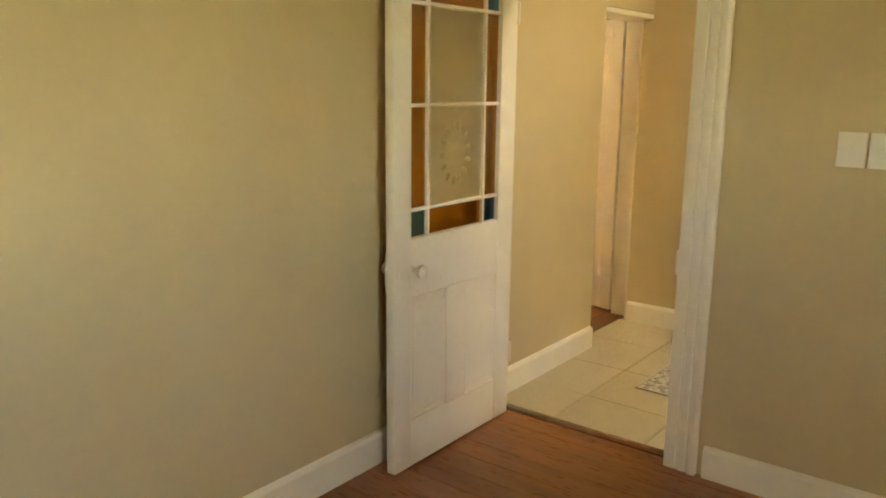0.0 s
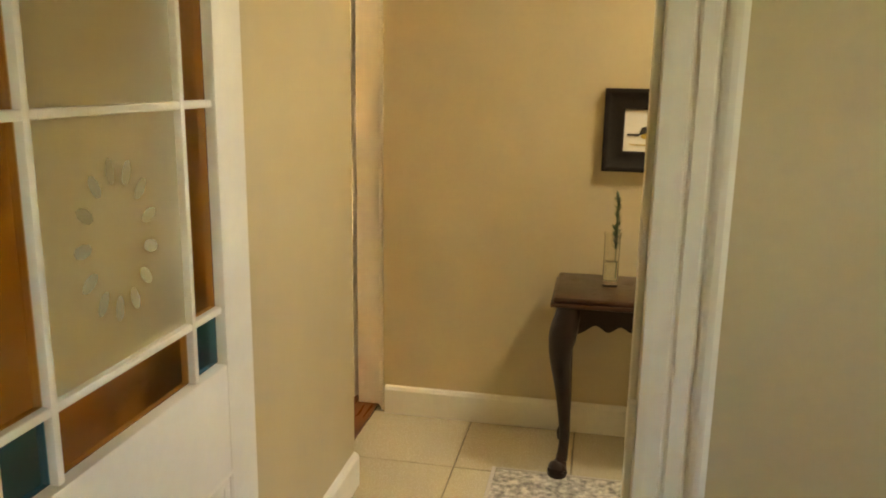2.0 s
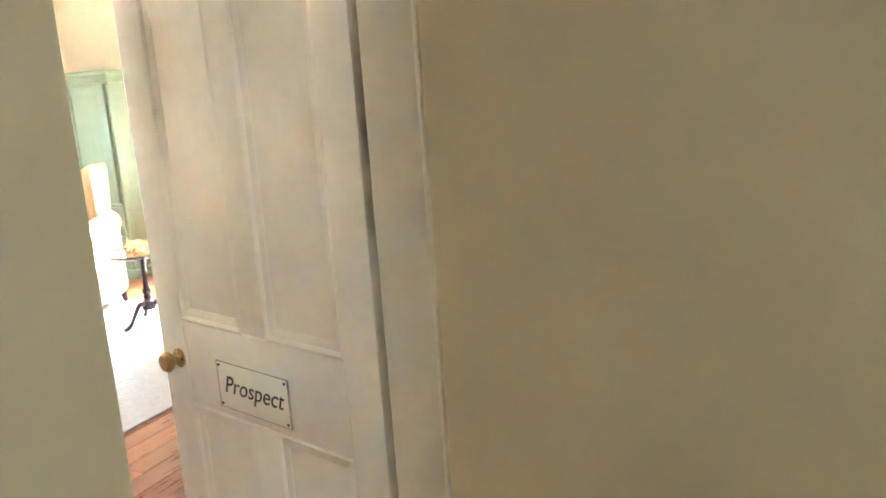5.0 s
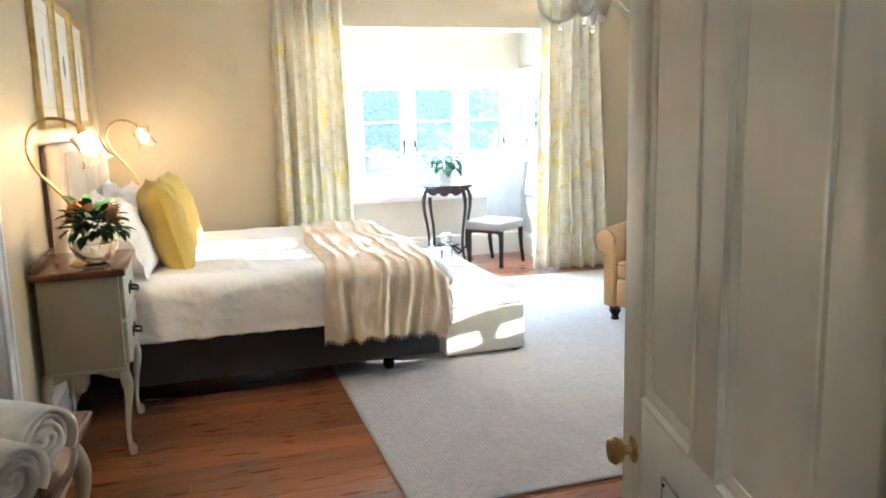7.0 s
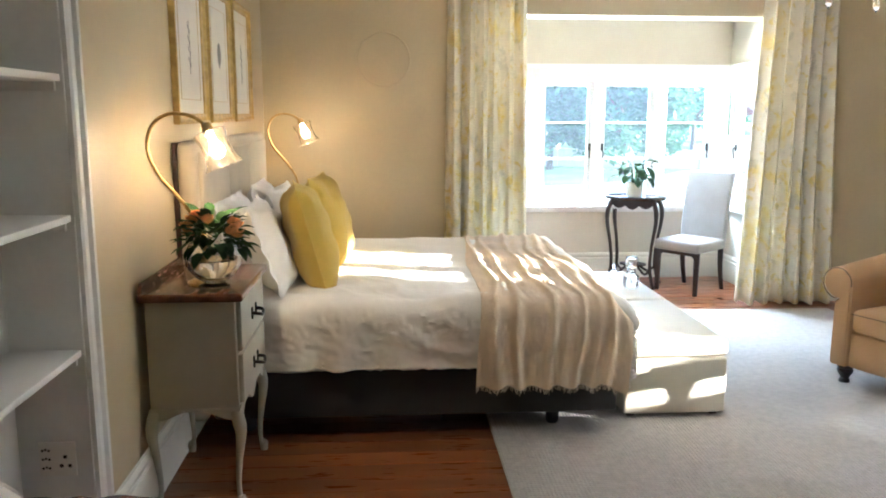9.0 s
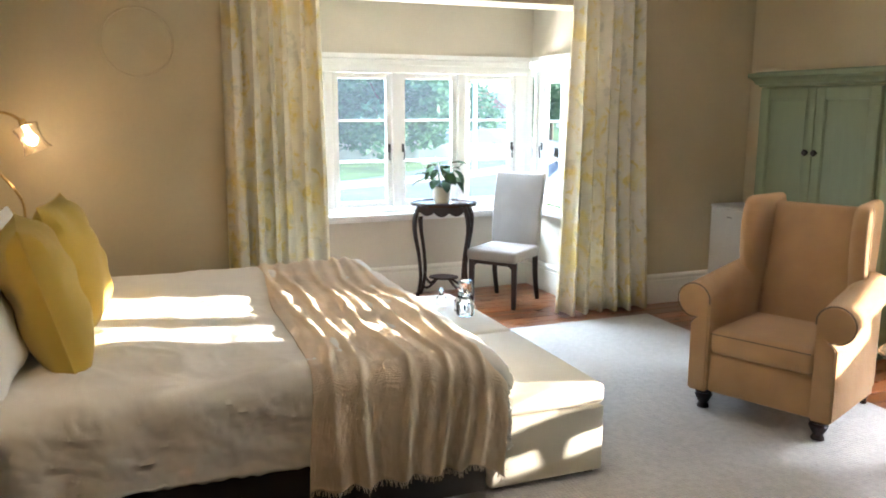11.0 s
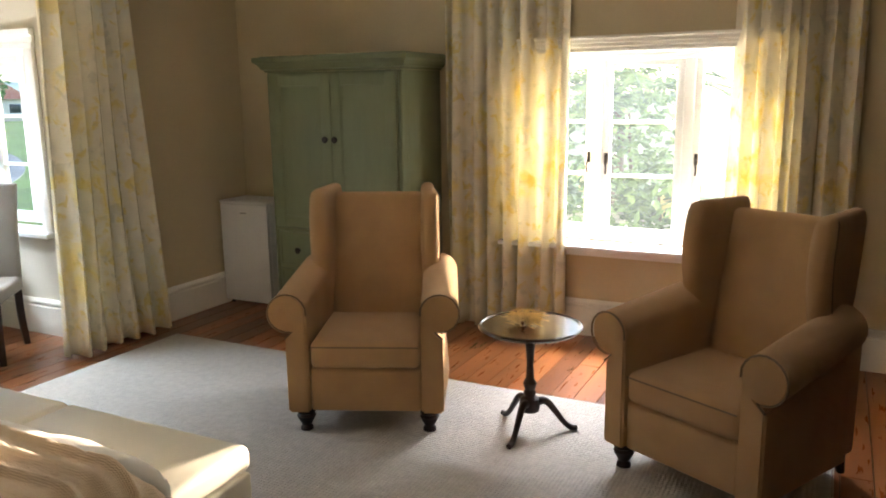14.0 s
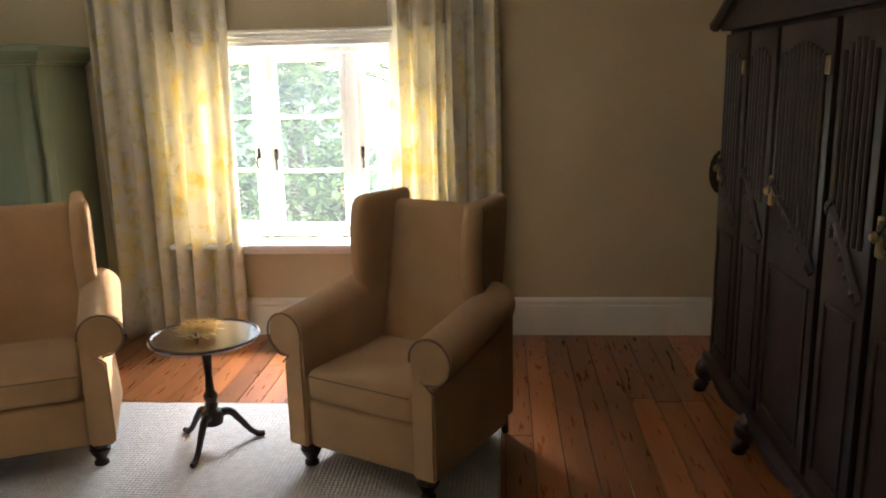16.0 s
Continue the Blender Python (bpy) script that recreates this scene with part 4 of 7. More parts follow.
def sprig_vase(x, y, lean, top):
    v = thing("glass_vase", "slim clear glass vase of water on the console table", "vase", (x, y, 0.712), group="console vases")
    part("glass", lathe([(0.0, 0.0), (0.029, 0.0), (0.030, 0.004), (0.0295, 0.19), (0.034, 0.203), (0.0315, 0.203), (0.027, 0.19), (0.0265, 0.02), (0.0, 0.018)], 20), M_CLEAR, v)
    part("water", lathe([(0.0, 0.0185), (0.026, 0.0205), (0.026, 0.095), (0.0, 0.095)], 20), M_WATER, v)
    b = bmesh.new()
    needle_sprig(b, (0.012, 0, 0.03), (lean, 0.0, top), 130, 0.036)
    s = thing("sprig", "green rosemary sprig standing in a glass vase", "plant", (x, y, 0.712), group="console sprigs")
    part("stem_and_needles", b, M_SPRIG, s, smooth=False)


sprig_vase(0.055, 5.69, 0.012, 0.350)
sprig_vase(0.272, 5.69, 0.020, 0.350)
sprig_vase(0.512, 5.69, 0.022, 0.335)


def picture(name, label, x, y, z, w, h, fw, fmat, mat_w, depth=0.03, rz=0.0, group="", mount=None):
    """A framed picture; (x, y, z) is the middle of its back on the wall, facing local -y."""
    p = thing(name, label, "picture", (x, y, z), rz, group)
    fr = mitred(-w / 2, w / 2, -h / 2, h / 2, [(0, 0), (0, -depth * 0.92), (fw * 0.05, -depth), (fw * 0.16, -depth * 1.02), (fw * 0.26, -depth * 0.9), (fw * 0.42, -depth * 0.66), (fw * 0.62, -depth * 0.52), (fw * 0.82, -depth * 0.5), (fw * 0.88, -depth * 0.56), (fw * 0.95, -depth * 0.52), (fw, -depth * 0.4), (fw, -0.003)])
    part("frame", fr, fmat, p)
    part("mount", box(-w / 2 + fw * 0.9, w / 2 - fw * 0.9, -0.009, -0.004, -h / 2 + fw * 0.9, h / 2 - fw * 0.9), mount or M_PAPER, p)
    if mat_w:
        part("print", box(-w / 2 + fw + mat_w, w / 2 - fw - mat_w, -0.011, -0.0095, -h / 2 + fw + mat_w, h / 2 - fw - mat_w), M_PAPER, p)
    return p


bird = picture("bird_picture", "small painted bird picture in a wide black frame", 0.163, YC - 0.001, 1.288, 0.332, 0.322, 0.080, M_BLACKFRAME, 0.0, 0.035)
bb = lathe([(0, -0.5), (0.28, -0.42), (0.48, -0.1), (0.42, 0.25), (0.2, 0.46), (0, 0.5)], 14, m=pose(0.01, -0.0115, -0.008, 0, 62, 0) @ Matrix.Diagonal((0.042, 0.002, 0.070, 1)))
part("bird_body", bb, M_OCHRE, bird)
bd = lathe([(0, -0.5), (0.5, 0), (0, 0.5)], 12, m=pose(0.034, -0.012, 0.030) @ Matrix.Diagonal((0.026, 0.002, 0.028, 1)))
prism([(0.046, 0.030), (0.058, 0.027), (0.046, 0.024)], 0.002, pose(0, -0.0135, 0), bd)
prism([(0.02, 0.040), (0.034, 0.050), (0.040, 0.038)], 0.002, pose(0, -0.0135, 0), bd)
prism([(-0.02, 0.012), (0.02, 0.022), (0.01, -0.006), (-0.03, -0.018)], 0.002, pose(0, -0.0136, 0), bd)
prism([(-0.022, -0.012), (-0.03, -0.022), (-0.075, -0.020), (-0.073, -0.013)], 0.002, pose(0, -0.0135, 0), bd)
for x in (0.004, 0.016):
    box(x, x + 0.003, -0.0125, -0.011, -0.052, -0.03, 0, bd)
part("bird_markings", bd, M_BLACKINK, bird)
part("ground_wash", prism([(-0.07, -0.052), (0.07, -0.054), (0.06, -0.060), (-0.055, -0.058)], 0.001, pose(0, -0.0118, 0)), M_STRAW, bird)
for z, w, h, x in ((1.372, 0.195, 0.138, 0.499), (1.209, 0.214, 0.162, 0.513)):
    pc = picture("sketch_picture", "small pencil sketch in a thin gilt frame", x, YC - 0.001, z, w, h, 0.018, M_GILT, 0.0, 0.022, group="gilt sketches")
    ln = bmesh.new()
    if z > 1.3:
        tube([(-0.07, -0.0095, -0.03), (-0.01, -0.0095, 0.005), (0.06, -0.0095, 0.035)], 0.0009, 4, ln)
        for k in range(7):
            u = -0.05 + k * 0.016
            tube([(u, -0.0095, -0.02 + (u + 0.05) * 0.5), (u + 0.028, -0.0095, -0.008 + (u + 0.05) * 0.35)], 0.0007, 4, ln)
    else:
        tube([(-0.05, -0.0095, 0.01), (-0.02, -0.0095, 0.02), (0.02, -0.0095, 0.012), (0.05, -0.0095, -0.002)], 0.0008, 4, ln)
        tube([(-0.03, -0.0095, 0.012), (-0.01, -0.0095, -0.02), (0.02, -0.0095, -0.022), (0.03, -0.0095, 0.005)], 0.0008, 4, ln)
        tube([(0.0, -0.0095, -0.022), (0.004, -0.0095, -0.045)], 0.0007, 4, ln)
    part("drawing", ln, M_INK, pc, "faint pencil drawing")

# ---- bedroom: soft things ----


def cushion(w, h, t, seed=0, puff=0.5, nu=22, ears=0.05, rim=0.0):
    """A filled cushion standing in the xz plane with drawn-out corners, base at z = 0. rim: a flat border all round."""
    r = random.Random(seed)
    ph = [r.uniform(0, 6.28) for _ in range(6)]
    b = bmesh.new()
    top = {}
    for s in (1, -1):
        for i in range(nu + 1):
            for j in range(nu + 1):
                u, v = 2 * i / nu - 1, 2 * j / nu - 1
                edge = i in (0, nu) or j in (0, nu)
                if edge and s < 0:
                    top[(s, i, j)] = top[(1, i, j)]
                    continue
                lim = 1 - rim
                uu, vv = min(1, abs(u) / lim), min(1, abs(v) / lim)
                th = t / 2 * (max(0, (1 - uu ** 2.6)) * max(0, (1 - vv ** 2.6))) ** puff
                th += 0.006 if rim and not edge else 0
                wr = 0.008 * math.sin(5 * u + ph[0] + 3 * v) + 0.006 * math.sin(9 * v + ph[1] - 4 * u) + 0.005 * math.sin(13 * u * v + ph[2])
                th = max(0.0, th + wr * min(1, th / 0.03)) if not edge else 0
                k = 1 - ears * (1 - (abs(u * v)) ** 1.2) * (0.5 if not edge else 1)
                x = u * w / 2 * (1 - ears * (1 - v * v) * 0.8)
                z = v * h / 2 * (1 - ears * (1 - u * u) * 0.8)
                wave = rim * 0.05 * math.sin(14 * (u + v) + ph[3]) if edge and rim else 0
                top[(s, i, j)] = b.verts.new((x, s * th + wave, z + h / 2))
    for s in (1, -1):
        for i in range(nu):
            for j in range(nu):
                q = [top[(s, i, j)], top[(s, i + 1, j)], top[(s, i + 1, j + 1)], top[(s, i, j + 1)]]
                b.faces.new(q if s < 0 else q[::-1])
    return b


def seam(w, h, ears=0.05, r=0.004):
    b = bmesh.new()
    pts = []
    for k in range(49):
        a = 4 * k / 48
        side, f = int(min(3, a)), a - int(min(3, a))
        u, v = [(-1 + 2 * f, -1), (1, -1 + 2 * f), (1 - 2 * f, 1), (-1, 1 - 2 * f)][side]
        pts.append((u * w / 2 * (1 - ears * (1 - v * v) * 0.8), 0, v * h / 2 * (1 - ears * (1 - u * u) * 0.8) + h / 2))
    return tube(pts, r, 6, b, smooth=False)


def fold(a, lo, hi, r):
    """Where a point of a spread cloth lies that hangs over the edges lo and hi: along, and down."""
    if lo <= a <= hi:
        return a, 0.0
    s, e = (1, a - hi) if a > hi else (-1, lo - a)
    edge = hi if s > 0 else lo
    if e < r * math.pi / 2:
        return edge + s * r * math.sin(e / r), r * (1 - math.cos(e / r))
    return edge + s * r, r + e - r * math.pi / 2


def draped(x0, x1, y0, y1, z, drops, r=0.07, nx=90, ny=80, puff=None, waves=0.012, freq=26.0):
    """A cloth over a bed. drops: how far it hangs at x0, x1, y0, y1."""
    def f(u, v):
        a = x0 - drops[0] + u * (x1 - x0 + drops[0] + drops[1])
        c = y0 - drops[2] + v * (y1 - y0 + drops[2] + drops[3])
        X_, dx = fold(a, x0, x1, r)
        Y_, dy = fold(c, y0, y1, r)
        d = max(dx, dy) + 0.25 * min(dx, dy)
        hang = min(1.0, d / 0.25)
        wv = waves * hang * (math.sin(freq * (Y_ if dx > dy else X_) + 2.2 * math.sin(7 * Y_)) + 0.5 * math.sin(freq * 1.9 * (Y_ if dx > dy else X_) + 1.3))
        # creases that fan down over the side
        cr = abs(noise.noise(Vector((X_ * 5 + d * 3, Y_ * 5 - d * 4, d * 6 + 2.0)))) ** 0.7
        cr = waves * 1.5 * min(1, d / 0.08) * (0.35 - cr)
        fine_ = max(0.0, 1 - 3.5 * abs(noise.noise(Vector((X_ * 9 + Y_ * 9 + d * 9, d * 22 - Y_ * 5, 5.0))))) ** 2
        wv += cr + 0.006 * fine_ * min(1, d / 0.05)
        ox = wv * (1 if a > x1 else -1 if a < x0 else 0)
        oy = wv * (1 if c > y1 else -1 if c < y0 else 0)
        p = puff(X_, Y_, hang) if puff else 0.0
        return (X_ + ox, Y_ + oy, z - d + p * (1 - hang))
    return sheet(nx, ny, f)


BX0, BX1, BY0, BY1 = -6.90, -5.02, 4.86, 6.83
bed = thing("bed", "double bed with a charcoal base and a cream padded headboard", "bed", (0, 0, 0))
part("base", box(BX0, BX1, BY0, BY1, 0.105, 0.385, 0.02), M_BASE, bed, "charcoal fabric bed base")
part("mattress", box(BX0 + 0.01, BX1 - 0.01, BY0, BY1 - 0.01, 0.386, 0.62, 0.05, segs=4), M_DUVET, bed)
for x in (BX0 + 0.15, BX1 - 0.12):
    for y in (BY0 + 0.15, BY1 - 0.30):
        part("foot", lathe([(0.028, 0.0125), (0.034, 0.03), (0.034, 0.106)], 12, (x, y, 0)), M_BLACK, bed)
hb = part("headboard", box(-6.93, -4.96, YS + 0.025, YS + 0.11, 0.12, 1.435, 0.03, segs=3), M_HEADB, bed)
for k in range(3):
    w = (6.93 - 4.96 - 0.10) / 3
    x0 = -6.88 + k * w
    part("pad", box(x0 + 0.003, x0 + w - 0.003, YS + 0.10, YS + 0.128, 0.60, 1.39, 0.013, segs=3), M_HEADB, hb)
part("headboard_back", box(-6.91, -4.98, YS + 0.003, YS + 0.025, 0.10, 1.43, 0.003), M_WALNUT, hb)

def crease(x, y, f, seed):
    """Soft folds with sharp crests, as crumpled cotton has."""
    q = noise.noise(Vector((x * f + 0.35 * math.sin(3 * y), y * f * 0.75, seed)))
    return max(0.0, 1 - abs(q) * 3.2) ** 2


puffy = lambda x, y, h: 0.005 * crease(x, y, 3.6, 2.3) + 0.0022 * crease(y, x, 8.5, 6.1) + 0.001 * crease(x, y, 17, 9.7) + 0.022 * noise.noise(Vector((x * 2.3, y * 2.3, 1.7))) + 0.012 * noise.noise(Vector((x * 7, y * 5, 4.1))) + 0.02
duvet = thing("duvet", "white cotton duvet hanging over the bed sides", "duvet")
solidify(part("cover", draped(BX0 + 0.03, BX1 - 0.03, BY0 + 0.12, BY1 - 0.03, 0.655, (0.30, 0.335, 0.0, 0.40), 0.075, 210, 230, puffy, 0.009, 15), M_DUVET, duvet), 0.018)
part("hem", tube([(BX1 + 0.052, BY0 + 0.14 + 1.75 * k / 40, 0.375 + 0.006 * math.sin(k * 1.7)) for k in range(41)], 0.006, 6), M_DUVET, duvet, "stitched duvet hem")


def ridges(y):
    k = 0
    for c, w, a in ((6.20, 0.020, 0.020), (6.285, 0.016, 0.024), (6.36, 0.03, 0.010), (6.43, 0.016, 0.026), (6.50, 0.022, 0.012), (6.575, 0.014, 0.025), (6.66, 0.02, 0.018), (6.73, 0.014, 0.024), (6.81, 0.02, 0.014)):
        k += 1.25 * a * math.exp(-(abs(y - c) / (1.15 * w)) ** 1.8)
    return k


def throw_shape(u, v):
    y = 6.13 + v * 0.72 + 0.10 * (1 - u) - 0.02 * math.sin(3 * u) + 0.012 * math.sin(11 * u + 5 * v)
    a = BX0 + 0.02 + u * (BX1 - BX0 + 0.44)
    X_, d = fold(a, BX0, BX1 - 0.012, 0.088)
    base = 6.13 + v * 0.72 + 0.035 * math.sin(4.5 * u + 1.0) + 0.02 * math.sin(9 * u + 7 * v) + 0.012 * math.sin(17 * u - 5 * v)
    rr = ridges(base)
    hang = min(1, d / 0.2)
    rr *= 0.62
    n1 = 0.0035 * noise.noise(Vector((X_ * 45 + d * 45, y * 60, 3.1))) + 0.003 * noise.noise(Vector((X_ * 14 + d * 20, y * 25, 3.1))) + 0.009 * noise.noise(Vector((X_ * 6, y * 9, 8.2)))
    spill = max(0, y - (BY1 - 0.06))
    return (X_ + hang * (0.012 + 1.1 * rr + n1) + 0.004, y, 0.698 - d + (1 - hang) * (rr + n1 + 0.012 * noise.noise(Vector((X_ * 2.3, y * 2.3, 1.7)))) - spill * 0.9 + 0.01 * hang * math.sin(40 * v))


throw = thing("throw_blanket", "taupe gauze throw with fringed ends across the bed foot", "blanket", (0, 0, 0))
solidify(part("cloth", sheet(220, 200, throw_shape), M_THROW, throw), 0.004, 1.0)
fr = bmesh.new()
rf = random.Random(11)
for k in range(150):
    v = k / 149
    p = Vector(throw_shape(1.0, v))
    q = p + Vector((rf.uniform(-0.004, 0.01), rf.uniform(-0.01, 0.01), -rf.uniform(0.012, 0.028)))
    tube([p, (p + q) / 2 + Vector((0.003, 0, 0)), q], 0.0016, 4, fr, smooth=False)
for k in range(190):
    u = 0.15 + 0.85 * k / 189
    p = Vector(throw_shape(u, 1.0))
    q = p + Vector((rf.uniform(-0.01, 0.01), rf.uniform(0.008, 0.022), -rf.uniform(0.002, 0.016)))
    tube([p, q], 0.0014, 4, fr, smooth=False)
part("fringe", fr, M_FRINGE, throw, "loose cotton fringe")


def lay(name, label, bm, m, material, category, group="", trim=None):
    e = thing(name, label, category, group=group)
    e.matrix_world = m
    part("cover", bm, material, e)
    if trim:
        part("seam", trim, material, e)
    return e


lay("yellow_cushion", "mustard linen cushion with a seamed edge, leaning on white pillows", cushion(0.56, 0.56, 0.24, 1), pose(-5.50, 5.365, 0.655, 15, 0, 8), M_YELLOW, "cushion", "yellow cushions", seam(0.56, 0.56))
lay("yellow_cushion", "mustard linen cushion with a seamed edge, leaning on white pillows", cushion(0.56, 0.56, 0.24, 2), pose(-6.10, 5.41, 0.655, 14, 0, -4), M_YELLOW, "cushion", "yellow cushions", seam(0.56, 0.56))
for k, (x, y, tilt, rz, w) in enumerate(((-5.40, 5.18, 19, 5, 0.68), (-6.25, 5.19, 19, -3, 0.68), (-5.42, 4.98, 10, 0, 0.70), (-6.35, 4.98, 10, 2, 0.70))):
    lay("white_pillow", "white cotton pillow with a flat border, propped on the headboard", cushion(w, 0.50, 0.20, 10 + k, rim=0.12, ears=0.03), pose(x, y, 0.655, tilt, 0, rz), M_PILLOW, "pillow", "bed pillows")

for k, x0 in enumerate((-6.045, -6.945)):
    ot = thing("ottoman", "cream leatherette storage ottoman at the bed foot", "ottoman", (x0, 6.905, 0), group="ottomans")
    part("box", box(0, 0.885, 0, 0.54, 0.03, 0.325, 0.014, segs=3), M_OTT, ot)
    part("lid", box(-0.004, 0.889, -0.003, 0.545, 0.330, 0.425, 0.032, segs=4), M_OTT, ot)
    part("piping", frame_loop(-0.006, 0.891, -0.005, 0.547, 0.008, 0, 0.008, bevel=0.002), M_OTT, ot).matrix_local = pose(0, 0, 0.324, 90, 0, 0) @ Matrix.Diagonal((1, 1, 1, 1))
    for x in (0.05, 0.835):
        for y in (0.05, 0.49):
            part("foot", box(x - 0.02, x + 0.02, y - 0.02, y + 0.02, 0.012, 0.031, 0.003), M_BLACK, ot)

dc = thing("decanter", "cut-glass water carafe with a tumbler on top", "decanter", (-6.40, 7.315, 0.4255))
part("body", lathe([(0, 0), (0.045, 0), (0.05, 0.02), (0.05, 0.075), (0.028, 0.10), (0.026, 0.12), (0.0, 0.121)], 14, wobble=lambda a, z: 1 + 0.05 * math.cos(7 * a)), M_CLEAR, dc)
part("tumbler", lathe([(0, 0.205), (0.036, 0.205), (0.041, 0.19), (0.040, 0.122), (0.036, 0.122), (0.037, 0.195), (0, 0.198)], 14, wobble=lambda a, z: 1 + 0.04 * math.cos(7 * a)), M_CLEAR, dc)
for x, y, h, r in ((-6.66, 7.27, 0.10, 0.030), (-6.51, 7.33, 0.12, 0.036)):
    bt = thing("glass_bottle", "small clear glass bottle with a round stopper", "bottle", (x, y, 0.4255), group="ottoman bottles")
    part("body", lathe([(0, 0), (r, 0), (r, h * 0.5), (r * 0.4, h * 0.7), (r * 0.36, h * 0.85), (r * 0.55, h * 0.87), (0, h * 0.88)], 16), M_CLEAR, bt)
    part("stopper", lathe([(0, h * 0.885), (r * 0.35, h * 0.92), (r * 0.5, h * 1.02), (r * 0.35, h * 1.1), (0, h * 1.13)], 14), M_CLEAR, bt)

rg = thing("bedroom_rug", "large pale woven wool rug on the boards", "rug", (0, 0, 0))
part("woven_field", box(-7.36, -3.37, 6.215, 9.26, 0.0005, 0.012, 0.004), M_RUG, rg)
eb = bmesh.new()
tube([(-7.365, 6.21, 0.006), (-3.365, 6.21, 0.006), (-3.365, 9.265, 0.006), (-7.365, 9.265, 0.006), (-7.365, 6.21, 0.006)], 0.0058, 6, eb, smooth=False)
part("binding", eb, M_RUGEDGE, rg)

# ---- curtains ----


def curtain(name, x, y, rz, w_top, w_bot, h, pleats, seed, shift=0.0):
    """A pleated curtain: local x along the wall, hanging from h to the floor, fuller towards the hem."""
    r = random.Random(seed)
    ph = [r.uniform(0, 6.28) for _ in range(4)]
    def f(u, v):
        z = 0.012 + (h - 0.012) * (1 - v)
        w = w_top + (w_bot - w_top) * v ** 1.3
        uu = u + 0.016 * math.sin(11 * u + ph[0]) + 0.010 * math.sin(23 * u + ph[1] + 2 * v)
        amp = 0.050 + 0.016 * v + 0.014 * math.sin(9 * u + ph[2])
        s = math.sin(2 * math.pi * pleats * uu + 0.5 * math.sin(3 * v + ph[3]))
        d = amp * math.copysign(abs(s) ** 0.75, s)
        xx = (u - 0.5) * w + 0.3 * amp * math.cos(4 * math.pi * pleats * uu) * 0.5 + shift * v
        return (xx, -0.075 + d + 0.012 * math.sin(5 * v + 7 * u), z + 0.008 * math.sin(2 * math.pi * pleats * u) * v)
    e = thing(name, "cream curtain printed with yellow flowers, drawn open", "curtain", (x, y, 0), rz, "floral curtains")
    solidify(part("cloth", sheet(int(pleats * 14), 40, f), M_CURTAIN, e), 0.003)
    for k in range(int(pleats * 2) + 1):
        u = -w_top / 2 + w_top * k / (pleats * 2)
        part("glider", box(u - 0.006, u + 0.006, -0.085, -0.065, h - 0.012, h + 0.002, 0.002, segs=1), M_WINWHITE, e)
    return e


curtain("curtain", XW, 6.475, 90, 0.60, 0.66, HC - 0.003, 6, 1)
curtain("curtain", XW, 8.985, 90, 0.56, 0.78, HC - 0.003, 6, 2)
curtain("curtain", -5.405, YN, 0, 0.86, 0.84, HC - 0.003, 7, 3)
curtain("curtain", -3.69, YN, 0, 0.65, 0.68, HC - 0.003, 6, 4)

rosette = thing("wall_rosette", "round blind vent cover painted like the tan wall", "vent cover", (XW + 0.004, 5.675, 1.975))
part("rim", tube([(0, 0.205 * math.cos(a * math.pi / 24), 0.205 * math.sin(a * math.pi / 24)) for a in range(49)], 0.007, 8, smooth=False), M_WALL, rosette)
part("disc", lathe([(0.19, 0.0), (0.19, 0.004), (0.0, 0.005)], 40, m=pose(-0.003, 0, 0, 0, 90, 0)), M_WALL, rosette)

# ---- armchairs ----


def arm_outline(sx):
    c, r = (0.352, 0.590), 0.090
    pts = [(0.262, 0.105), (0.264, 0.58)]
    for k in range(15):
        a = radians(165 - 345 * k / 14 * 0.78)
        pts.append((c[0] + r * math.cos(a), c[1] + r * math.sin(a)))
    pts += [(0.366, 0.47), (0.366, 0.105)]
    return [(sx * x, z) for x, z in pts]


WING = [(0.56, 0.06, 0.048), (0.64, 0.055, 0.048), (0.72, 0.038, 0.05), (0.80, 0.022, 0.052), (0.88, 0.016, 0.052), (0.96, 0.020, 0.051), (1.02, 0.030, 0.050), (1.065, 0.042, 0.047), (1.088, 0.055, 0.040), (1.100, 0.08, 0.028), (1.105, 0.11, 0.012)]


